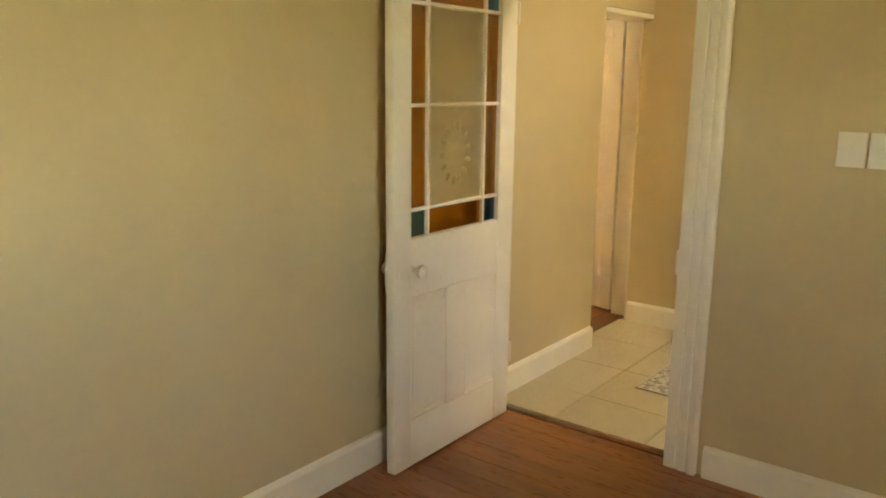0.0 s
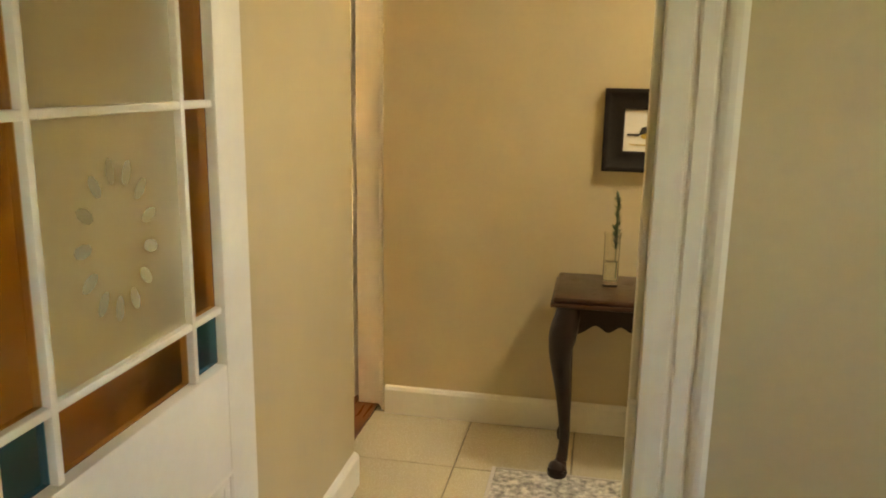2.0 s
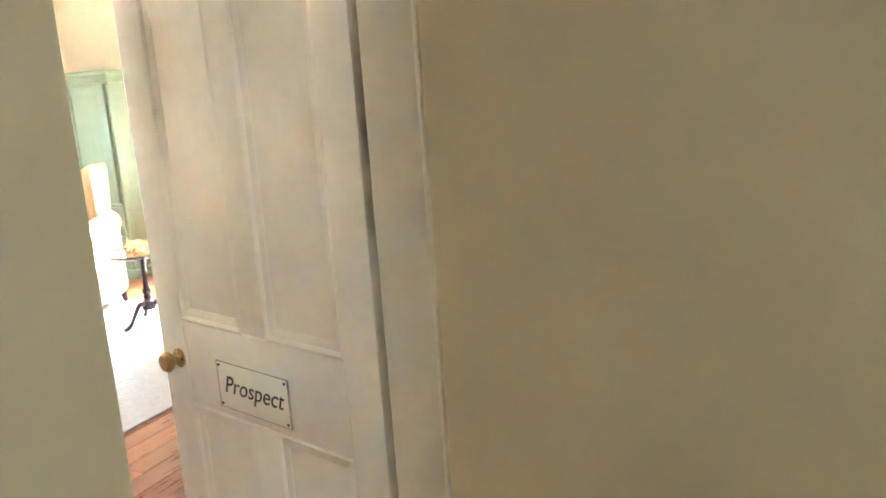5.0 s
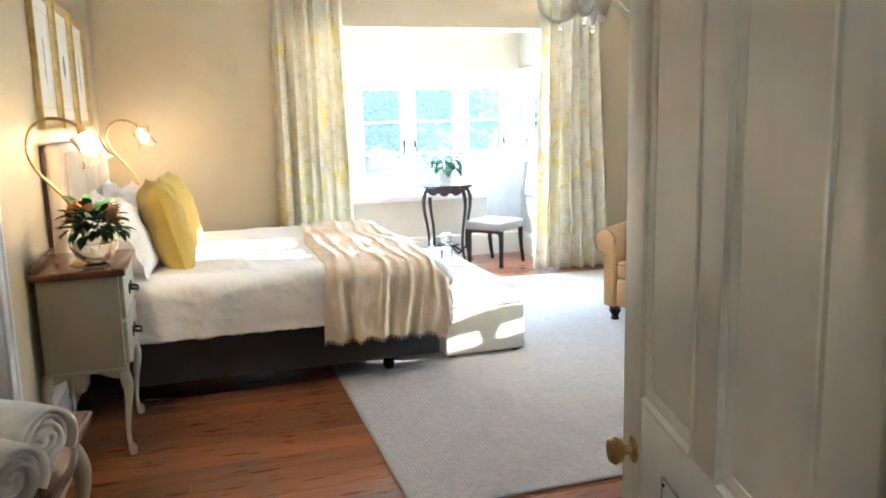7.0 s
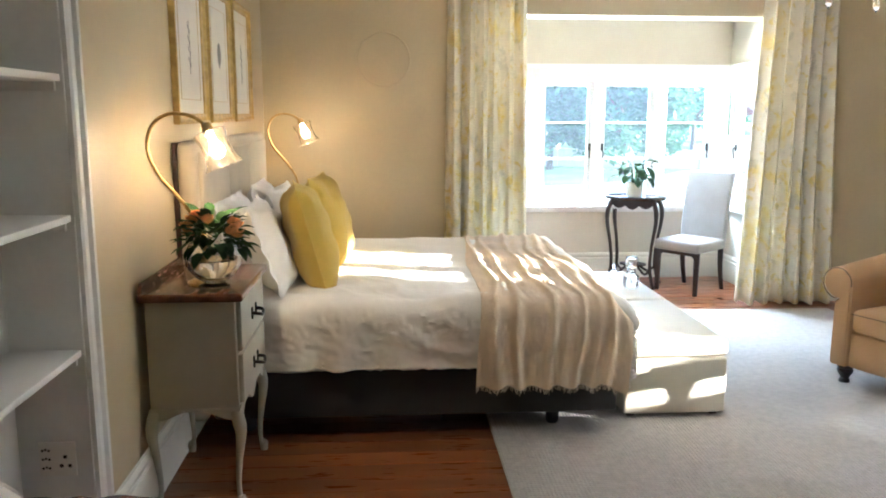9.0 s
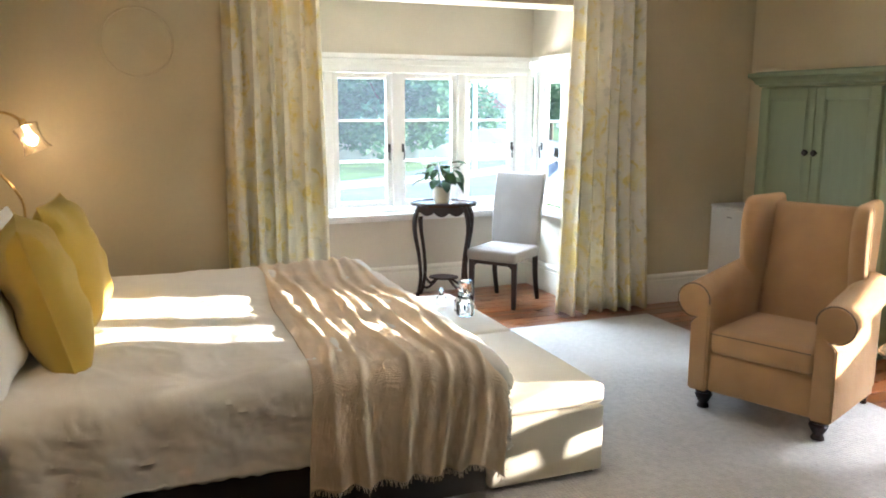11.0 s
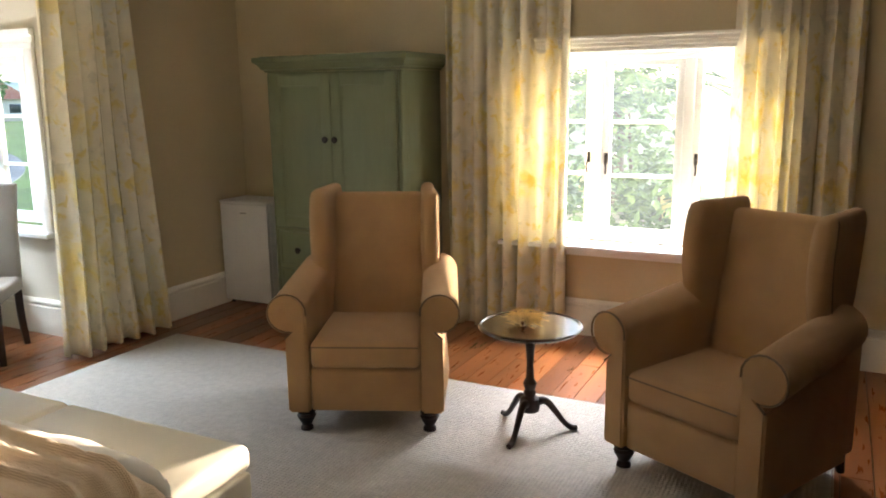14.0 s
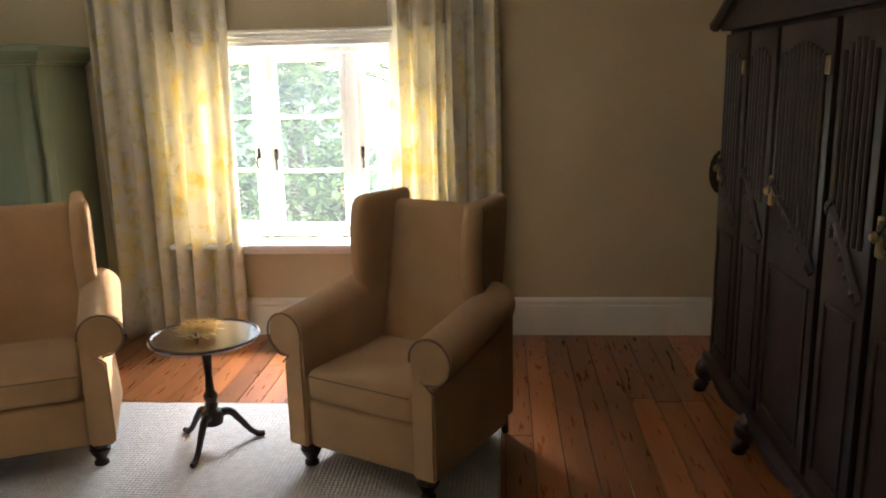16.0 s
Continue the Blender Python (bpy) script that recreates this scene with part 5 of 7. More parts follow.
def armchair(at, rz, label):
    ch = thing("wing_armchair", label, "armchair", at, rz, "wing armchairs")
    part("seat_base", box(-0.262, 0.262, -0.372, 0.34, 0.105, 0.315, 0.018, segs=3), M_UPHOL, ch)
    seat = box(-0.258, 0.258, -0.385, 0.20, 0.316, 0.45, 0.035, segs=4)
    for v in seat.verts:
        if v.co.z > 0.40:
            v.co.z += 0.02 * (1 - (v.co.x / 0.26) ** 2) * (1 - ((v.co.y + 0.09) / 0.30) ** 2)
    sc = part("seat_cushion", seat, M_UPHOL, ch)
    part("piping", tube([(-0.25, -0.384, 0.425), (0.25, -0.384, 0.425)], 0.004, 6, smooth=False), M_PIPING, sc)
    back = box(-0.245, 0.245, -0.07, 0.09, 0, 0.665, 0.04, segs=4, m=pose(0, 0.185, 0.40, -12, 0, 0))
    for v in back.verts:
        if v.co.z > 1.0:
            v.co.z += 0.022 * math.cos(v.co.x / 0.27 * 1.5)
    part("backrest", back, M_UPHOL, ch)
    for sx in (-1, 1):
        arm = prism(arm_outline(sx), 0.60, pose(0, -0.392, 0), bevel=0.010)
        for v in arm.verts:
            if v.co.z > 0.4:
                v.co.z += 0.075 * (v.co.y + 0.392) / 0.6
                v.co.x -= sx * 0.03 * (v.co.y + 0.392) / 0.6
        a = part("arm", arm, M_UPHOL, ch)
        pp = [(x, -0.394, z) for x, z in arm_outline(sx)[1:-1]]
        part("piping", tube(pp, 0.0045, 6, smooth=False), M_PIPING, a)
        wg = bmesh.new()
        rings, rim_line = [], []
        for z, fy, hw in WING:
            # plan of the wing at this height: from the back, out and forward to a rounded nose
            hw *= 0.80
            p0, p1 = Vector((sx * 0.250, 0.30 + (z - 0.6) * 0.14)), Vector((sx * 0.282, fy + hw))
            d = (p1 - p0).normalized()
            n2 = Vector((-d.y, d.x))
            ring_ = [p0 + n2 * hw, p0.lerp(p1, 0.5) + n2 * hw * 0.9]
            ring_ += [p1 + n2 * hw * 1.12 * math.cos(q * math.pi / 8) + d * hw * 1.12 * math.sin(q * math.pi / 8) for q in range(9)]
            ring_ += [p0.lerp(p1, 0.5) - n2 * hw * 0.9, p0 - n2 * hw]
            rings.append([wg.verts.new((q.x, q.y, z)) for q in ring_])
            q = p1 + n2 * hw * 1.14 * sx
            rim_line.append((q.x, q.y, z))
        for ra, rb_ in zip(rings, rings[1:]):
            for i in range(len(ra)):
                j = (i + 1) % len(ra)
                wg.faces.new((ra[i], ra[j], rb_[j], rb_[i]))
        wg.faces.new(rings[0])
        wg.faces.new(rings[-1])
        bmesh.ops.recalc_face_normals(wg, faces=wg.faces)
        w = part("wing", wg, M_UPHOL, ch)
        part("piping", tube(rim_line[1:-2], 0.003, 6), M_PIPING, w)
        lathe_leg = [(0.018, 0.0), (0.031, 0.004), (0.030, 0.018), (0.022, 0.028), (0.025, 0.034), (0.039, 0.058), (0.046, 0.075), (0.034, 0.086), (0.044, 0.092), (0.044, 0.106)]
        part("foot", lathe(lathe_leg, 16, (sx * 0.295, -0.335, 0)), M_DARKWOOD, ch, "turned dark wood foot")
        part("foot", tube([(sx * 0.29, 0.34, 0.0, 0.017), (sx * 0.29, 0.31, 0.106, 0.024)], 0.02, 8, smooth=False), M_DARKWOOD, ch)
        side = box(sx * 0.300 - 0.040, sx * 0.300 + 0.040, 0.20, 0.335, 0.105, 0.66, 0.02, segs=2)
        part("side_panel", side, M_UPHOL, ch)
    part("back_panel", box(-0.32, 0.32, 0.30, 0.345, 0.105, 0.62, 0.015), M_UPHOL, ch)
    return ch


armchair((-5.49, 8.797, 0.0125), 23.5, "tan linen wing armchair on turned feet beside the round table")
armchair((-3.752, 8.80, 0.0125), -27, "tan linen wing armchair turned towards the bed")

# ---- tables and chairs ----
rt = thing("side_table", "round dark tripod side table with a scalloped rim", "table", (-4.655, 8.80, 0.0125))
scal = lambda a, z: 1 + 0.012 * abs(math.sin(6 * a))
part("tabletop", lathe([(0, 0.50), (0.215, 0.50), (0.232, 0.507), (0.240, 0.516), (0.236, 0.524), (0.226, 0.526), (0.220, 0.521), (0, 0.520)], 72, wobble=scal), M_POLISHED, rt, "polished round tabletop")
part("stem", lathe([(0.045, 0.105), (0.05, 0.13), (0.044, 0.165), (0.026, 0.18), (0.030, 0.195), (0.024, 0.21), (0.030, 0.225), (0.033, 0.24), (0.020, 0.265), (0.016, 0.33), (0.020, 0.40), (0.026, 0.46), (0.032, 0.485), (0.05, 0.50)], 18), M_DARKWOOD, rt)
for a in (27, 147, 266):
    ca_, sa_ = math.cos(radians(a)), math.sin(radians(a))
    part("leg", tube([(0.02 * ca_, 0.02 * sa_, 0.145, 0.022), (0.075 * ca_, 0.075 * sa_, 0.150, 0.018), (0.12 * ca_, 0.12 * sa_, 0.10, 0.015), (0.16 * ca_, 0.16 * sa_, 0.045, 0.013), (0.195 * ca_, 0.195 * sa_, 0.016, 0.014), (0.225 * ca_, 0.225 * sa_, 0.0125, 0.0125)], 0.015, 10), M_DARKWOOD, rt)
nest = thing("straw_bundle", "small tied bundle of dry straw on the side table", "ornament", (-4.68, 8.79, 0.534))
sb = bmesh.new()
rs = random.Random(21)
for k in range(260):
    a, l = rs.uniform(-0.5, 0.5) + rs.choice((0, math.pi)), rs.uniform(0.03, 0.085)
    y, z = rs.gauss(0, 0.022), abs(rs.gauss(0.022, 0.02))
    p = Vector((rs.gauss(0, 0.012), y, z + 0.003))
    d = Vector((math.cos(a), math.sin(a) * 0.7, rs.uniform(-0.1, 0.4)))
    q = p + d * l
    q.z = max(0.003, q.z)
    tube([p, (p + q) / 2 + Vector((0, 0, 0.008)), q], 0.0013, 4, sb, smooth=False)
part("straw_body", sb, M_STRAW, nest)
part("tie", lathe([(0.030, -0.006), (0.032, 0), (0.030, 0.006)], 14, m=pose(0, 0, 0.020, 0, 90, 0) @ Matrix.Diagonal((0.6, 1, 1, 1))), M_BROWNTOP, nest, "brown binding")


def scallop(rx, ry, n=64, k=4, amp=0.07):
    return [((1 + amp * math.cos(k * a)) * rx * math.copysign(abs(math.cos(a)) ** 0.75, math.cos(a)), (1 + amp * math.cos(k * a)) * ry * math.copysign(abs(math.sin(a)) ** 0.75, math.sin(a))) for a in (2 * math.pi * i / n for i in range(n))]


pt = thing("plant_table", "dark carved side table with curved legs in the bay", "table", (-8.40, 7.965, 0), 62)
part("tabletop", prism(scallop(0.255, 0.19), 0.020, pose(0, 0, 0.80) @ pose(0, 0, 0, -90, 0, 0) @ pose(0, -0.02, 0), bevel=0.004), M_POLISHED, pt, "polished shaped tabletop")
part("rim", tube([(x * 0.985, y * 0.985, 0.823) for x, y in scallop(0.255, 0.19) + scallop(0.255, 0.19)[:1]], 0.007, 6, smooth=False), M_DARKWOOD, pt)
lowa = [(0.19 - 0.38 * i / 30, 0.765 - 0.03 * abs(math.sin(3 * math.pi * i / 30)) - 0.02 * math.sin(math.pi * i / 30)) for i in range(31)]
for y in (-0.15, 0.13):
    part("apron", prism([(-0.19, 0.80), (0.19, 0.80)] + lowa, 0.018, pose(0, y, 0)), M_DARKWOOD, pt)
for sx in (-1, 1):
    for sy in (-1, 1):
        lg = [(sx * 0.185, sy * 0.135, 0.80, 0.020), (sx * 0.215, sy * 0.16, 0.70, 0.022), (sx * 0.215, sy * 0.16, 0.58, 0.018), (sx * 0.185, sy * 0.14, 0.38, 0.015), (sx * 0.175, sy * 0.13, 0.20, 0.015), (sx * 0.20, sy * 0.15, 0.06, 0.015), (sx * 0.225, sy * 0.17, 0.0, 0.017)]
        part("leg", tube(lg, 0.016, 8), M_DARKWOOD, pt)
        part("scroll", tube([(sx * 0.18, sy * 0.135, 0.17), (sx * 0.13, sy * 0.10, 0.12), (sx * 0.08, sy * 0.06, 0.15), (sx * 0.05, sy * 0.04, 0.185)], 0.011, 8), M_DARKWOOD, pt)
part("shelf", prism(scallop(0.115, 0.09, 40), 0.014, pose(0, 0, 0.185) @ pose(0, 0, 0, -90, 0, 0) @ pose(0, -0.014, 0), bevel=0.003), M_DARKWOOD, pt)

pot = thing("potted_plant", "leafy green plant in a white pot on the dark table", "plant", (-8.40, 7.95, 0.822))
part("pot", lathe([(0, 0), (0.056, 0), (0.066, 0.012), (0.074, 0.06), (0.075, 0.11), (0.074, 0.128), (0.068, 0.128), (0.066, 0.11), (0, 0.108)], 24), M_POT, pot, "white glazed pot")
part("soil", lathe([(0, 0.116), (0.058, 0.116), (0, 0.118)], 16), M_SOIL, pot)
rp = random.Random(7)


def broad_leaf(b, p, d, length, width, droop):
    d = Vector(d).normalized()
    s = d.cross(Vector((0, 0, 1)))
    s = (s if s.length > 0.01 else Vector((1, 0, 0))).normalized()
    up = s.cross(d)
    rows = []
    for k in range(6):
        f = k / 5
        c = Vector(p) + d * length * f + up * (-droop * f * f * length)
        w = width * math.sin(math.pi * min(0.98, f * 0.9 + 0.08)) ** 0.8 if k < 5 else 0.001
        rows.append([b.verts.new(c - s * w + up * w * 0.35), b.verts.new(c), b.verts.new(c + s * w + up * w * 0.35)])
    for r0, r1 in zip(rows, rows[1:]):
        b.faces.new((r0[0], r0[1], r1[1], r1[0]))
        b.faces.new((r0[1], r0[2], r1[2], r1[1]))


for k in range(26):
    a = k * 2.4 + rp.uniform(-0.3, 0.3)
    out, up_ = 0.035 + 0.085 * rp.random(), 0.05 + 0.15 * (k / 26) + rp.uniform(-0.02, 0.02)
    way = Vector((math.cos(a), math.sin(a), 0))
    base = Vector((0.02 * math.cos(a), 0.02 * math.sin(a), 0.115))
    tip = base + way * out + Vector((0, 0, up_))
    b = bmesh.new()
    broad_leaf(b, tip, way + Vector((0, 0, rp.uniform(-0.55, 0.45))), rp.uniform(0.10, 0.14), rp.uniform(0.036, 0.048), rp.uniform(0.25, 0.6))
    tube([base, base + way * out * 0.4 + Vector((0, 0, up_ * 0.7)), tip], 0.0024, 5, b)
    part("leaf", b, M_LEAF, pot)
for k, d in enumerate(((0.5, 0.55, 0.9), (0.1, -0.2, 1.0), (-0.3, -0.5, 0.7))):
    b = bmesh.new()
    q = Vector(d) * 0.21 + Vector((0, 0, 0.115))
    tube([(0, 0, 0.115), Vector(d) * 0.11 + Vector((0, 0, 0.13)), q], 0.002, 5, b)
    broad_leaf(b, q, (d[0], d[1], 0.5), 0.07, 0.02, 0.1)
    part("flower", b, M_PETAL if k == 1 else M_LEAF, pot)

dch = thing("dining_chair", "grey linen dining chair with dark wooden legs by the window", "chair", (-8.15, 8.405, 0), 37.4)
sb = box(-0.225, 0.225, -0.245, 0.21, 0.375, 0.465, 0.028, segs=4)
for v in sb.verts:
    if v.co.z > 0.42:
        v.co.z += 0.035 * (1 - (v.co.x / 0.23) ** 2) * (1 - ((v.co.y) / 0.25) ** 2)
part("seat", sb, M_GREYUPH, dch)
bk = box(-0.215, 0.215, -0.030, 0.030, 0, 0.62, 0.016, segs=3)
for f in range(2):
    bmesh.ops.subdivide_edges(bk, edges=[e for e in bk.edges if abs(e.verts[0].co.z - e.verts[1].co.z) > 0.25], cuts=6)
for v in bk.verts:
    h = v.co.z / 0.62
    v.co.y += 0.02 + 0.10 * h ** 2
    v.co.x *= 1 + 0.03 * h
bmesh.ops.transform(bk, matrix=pose(0, 0.185, 0.435), verts=bk.verts)
part("backrest", bk, M_GREYUPH, dch)
for sx in (-1, 1):
    part("leg", tube([(sx * 0.192, -0.205, 0.0, 0.026), (sx * 0.192, -0.205, 0.376, 0.033)], 0.02, 4, smooth=False), M_DARKWOOD, dch)
    part("leg", tube([(sx * 0.19, 0.245, 0.0, 0.024), (sx * 0.19, 0.20, 0.20, 0.029), (sx * 0.19, 0.19, 0.38, 0.032)], 0.02, 4), M_DARKWOOD, dch)
    part("corner_brace", prism([(0, 0.376), (0.07, 0.376), (0, 0.32)], 0.02, pose(sx * 0.175, -0.215, 0) @ Matrix.Diagonal((-sx, 1, 1, 1))), M_DARKWOOD, dch)
part("seat_rail", box(-0.18, 0.18, -0.215, -0.195, 0.345, 0.3755, 0.003), M_DARKWOOD, dch)

# ---- green wardrobe ----
gw = thing("green_wardrobe", "sage green painted wooden wardrobe with two doors and drawers", "wardrobe", (-6.425, 9.85, 0))
part("carcass", box(-0.525, 0.525, 0.004, 0.53, 0.06, 1.735, 0.006), M_GREEN, gw)
pl = box(-0.535, 0.535, -0.008, 0.53, 0.0, 0.085, 0.006)
part("plinth", pl, M_GREEN, gw)
CORN = [(0.0, 0.0), (0.010, 0.0), (0.014, 0.014), (0.030, 0.021), (0.036, 0.036), (0.048, 0.052), (0.062, 0.062), (0.070, 0.068), (0.070, 0.094), (0.066, 0.098), (0.0, 0.098)]
cn = bmesh.new()
rings = [[cn.verts.new(q) for q in ((-0.525 - o, 0.53, 1.736 + z), (-0.525 - o, 0.002 - o, 1.736 + z), (0.525 + o, 0.002 - o, 1.736 + z), (0.525 + o, 0.53, 1.736 + z))] for o, z in CORN]
for p, q in zip(rings, rings[1:]):
    for k in range(3):
        cn.faces.new((p[k], p[k + 1], q[k + 1], q[k]))
part("cornice", cn, M_GREEN, gw, smooth=False)
part("top", box(-0.56, 0.56, -0.03, 0.53, 1.8345, 1.842, 0.002), M_GREEN, gw)
for sx in (-1, 1):
    part("corner_post", lathe([(0.014, 0.10), (0.014, 1.72)], 12, (sx * 0.512, 0.008, 0)), M_GREEN, gw)
    x0, x1 = sorted((sx * 0.002, sx * 0.488))
    d = part("door", box(x0, x1, -0.016, 0.004, 0.692, 1.722, 0.003), M_GREEN, gw)
    pf = frame_loop(x0, x1, 0.692, 1.722, 0.075, -0.027, -0.016, bevel=0.004)
    part("door_frame", pf, M_GREEN, d)
    part("beading", frame_loop(x0 + 0.074, x1 - 0.074, 0.766, 1.648, 0.010, -0.022, -0.015, bevel=0.003), M_GREEN, d)
    part("knob", lathe([(0.010, 0), (0.009, 0.010), (0.020, 0.018), (0.022, 0.026), (0.016, 0.034), (0, 0.036)], 16, m=pose(sx * 0.038, -0.027, 1.295, 90, 0, 0)), M_IRON, d, "dark turned knob")
    part("side_panel", box(sx * 0.5265 - 0.0015, sx * 0.5265 + 0.0015, 0.07, 0.46, 0.18, 1.64, 0.001), M_GREEN, gw)
part("mid_rail", box(-0.50, 0.50, -0.022, 0.004, 0.664, 0.688, 0.006), M_GREEN, gw)
for z0, z1 in ((0.405, 0.655), (0.10, 0.392)):
    dr = part("drawer", box(-0.485, 0.485, -0.018, 0.004, z0, z1, 0.005), M_GREEN, gw)
    part("beading", frame_loop(-0.465, 0.465, z0 + 0.02, z1 - 0.02, 0.008, -0.023, -0.017, bevel=0.002), M_GREEN, dr)
    for sx in (-1, 1):
        part("knob", lathe([(0.010, 0), (0.009, 0.010), (0.020, 0.018), (0.022, 0.026), (0, 0.034)], 16, m=pose(sx * 0.31, -0.018, (z0 + z1) / 2, 90, 0, 0)), M_IRON, dr)

fg = thing("bar_fridge", "small white bar fridge beside the green wardrobe", "fridge", (-7.42, 10.06, 0))
part("cabinet", box(-0.225, 0.225, 0.035, 0.31, 0.02, 0.785, 0.008), M_FRIDGE, fg)
part("top", box(-0.228, 0.228, 0.0, 0.312, 0.785, 0.808, 0.006), M_FRIDGE, fg)
fd = part("door", box(-0.225, 0.225, 0.0, 0.032, 0.03, 0.783, 0.01), M_FRIDGE, fg)
part("badge", box(-0.03, 0.03, -0.0015, 0.0, 0.715, 0.722), M_INK, fd, "small grey badge")
for x in (-0.19, 0.19):
    for y in (0.05, 0.28):
        part("foot", lathe([(0.014, 0), (0.014, 0.021)], 10, (x, y, 0)), M_BLACK, fg)

# ---- dark carved wardrobe ----
bw = thing("carved_wardrobe", "tall dark carved wooden wardrobe with fluted doors and brass mounts", "wardrobe", (-2.30, 9.54, 0), -90)
WW, WD = 2.1, 0.62
part("carcass", box(0.02, WW - 0.02, 0.03, WD, 0.17, 1.80, 0.006), M_DARKWOOD, bw)
base = bmesh.new()
box(-0.02, WW + 0.02, -0.015, WD + 0.005, 0.13, 0.20, 0.012, base)
lowb = [(WW - WW * i / 60, 0.13 - 0.045 * abs(math.sin(3 * math.pi * i / 60)) ** 3) for i in range(61)]
prism([(0, 0.13), (WW, 0.13)] + [(x, z - 0.001) for x, z in lowb], 0.03, pose(0, -0.01, 0), base)
part("base", base, M_DARKWOOD, bw)
for x in (0.03, 0.72, WW - 0.72, WW - 0.03):
    part("foot", tube([(x, 0.03, 0.16, 0.045), (x, -0.01, 0.11, 0.05), (x, -0.005, 0.06, 0.03), (x, -0.03, 0.025, 0.036), (x, -0.03, 0.0, 0.03)], 0.04, 10), M_DARKWOOD, bw)
for x in (0.03, WW - 0.03):
    part("foot", tube([(x, WD - 0.05, 0.15, 0.04), (x, WD - 0.05, 0.0, 0.028)], 0.04, 8, smooth=False), M_DARKWOOD, bw)
top = [(0.0, 1.80)]
for i in range(41):
    f = i / 40
    x = -0.05 + f * (WW + 0.10)
    top.append((x, 1.815 + 0.05 * abs(math.sin(math.pi * 3 * f)) + 0.27 * math.sin(math.pi * f) ** 1.5))
top.append((WW, 1.80))
part("pediment", prism(top[::-1], WD * 0.5, pose(0, -0.01, 0), bevel=0.006), M_DARKWOOD, bw)
part("cornice", tube([(x, -0.025, z + 0.01) for x, z in top[1:-1]], 0.028, 8, smooth=False), M_DARKWOOD, bw)
for k, (x0, x1) in enumerate(((0.06, 0.40), (0.44, 0.76), (0.80, 1.30), (1.34, 1.66), (1.70, 2.04))):
    d = part("door", box(x0, x1, 0.0, 0.03, 0.21, 1.78, 0.006), M_DARKWOOD, bw)
    n = max(4, int((x1 - x0 - 0.08) / 0.038))
    for j in range(n):
        cx = x0 + 0.04 + (j + 0.5) * (x1 - x0 - 0.08) / n
        lo = 1.16 - 0.22 * ((cx - x0) / (x1 - x0) if k % 2 == 0 else 0.3)
        hi = 1.66 + 0.05 * math.sin(math.pi * (j + 0.5) / n)
        part("flute", tube([(cx, -0.002, lo), (cx, -0.002, hi)], 0.011, 8, smooth=False), M_DARKWOOD, d)
    part("carving", tube([(x0 + 0.03, 0.004, 1.20), (x0 + 0.10, -0.002, 1.16), ((x0 + x1) / 2, 0.0, 1.09), (x1 - 0.08, -0.002, 1.00), (x1 - 0.03, 0.004, 0.94)], 0.022, 8), M_DARKWOOD, d)
    lw = bmesh.new()
    for j in range(6):
        f = j / 5
        lathe([(0.0, -0.5), (0.5, 0), (0.0, 0.5)], 8, bm=lw, m=pose(x0 + 0.05 + f * (x1 - x0 - 0.10), -0.014, 1.19 - 0.23 * f, 0, 40 + 20 * j, 0) @ Matrix.Diagonal((0.035, 0.03, 0.08, 1)))
    part("carved_leaves", lw, M_DARKWOOD, d)
    part("lower_panel", frame_loop(x0 + 0.05, x1 - 0.05, 0.28, 0.88, 0.016, -0.008, 0.001, bevel=0.004), M_DARKWOOD, d)
    if k in (0, 2, 4):
        mt = box(x0 + 0.006, x0 + 0.046, -0.012, 0.0, 1.10, 1.22, 0.006)
        lathe([(0.010, 0), (0.018, 0.012), (0.010, 0.022), (0, 0.024)], 12, bm=mt, m=pose(x0 + 0.026, -0.012, 1.16, 90, 0, 0))
        part("brass_mount", mt, M_OLDBRASS, d, "worn brass mount")
        part("brass_hinge", box(x1 - 0.05, x1 - 0.012, -0.008, 0.0, 1.60, 1.66, 0.004), M_OLDBRASS, d, "worn brass hinge plate")
part("side_boss", lathe([(0, -0.5), (0.5, 0), (0, 0.5)], 16, m=pose(-0.01, 0.03, 1.13, 0, 90, 0) @ Matrix.Diagonal((0.22, 0.12, 0.06, 1))), M_DARKWOOD, bw)

# ---- bedside ----


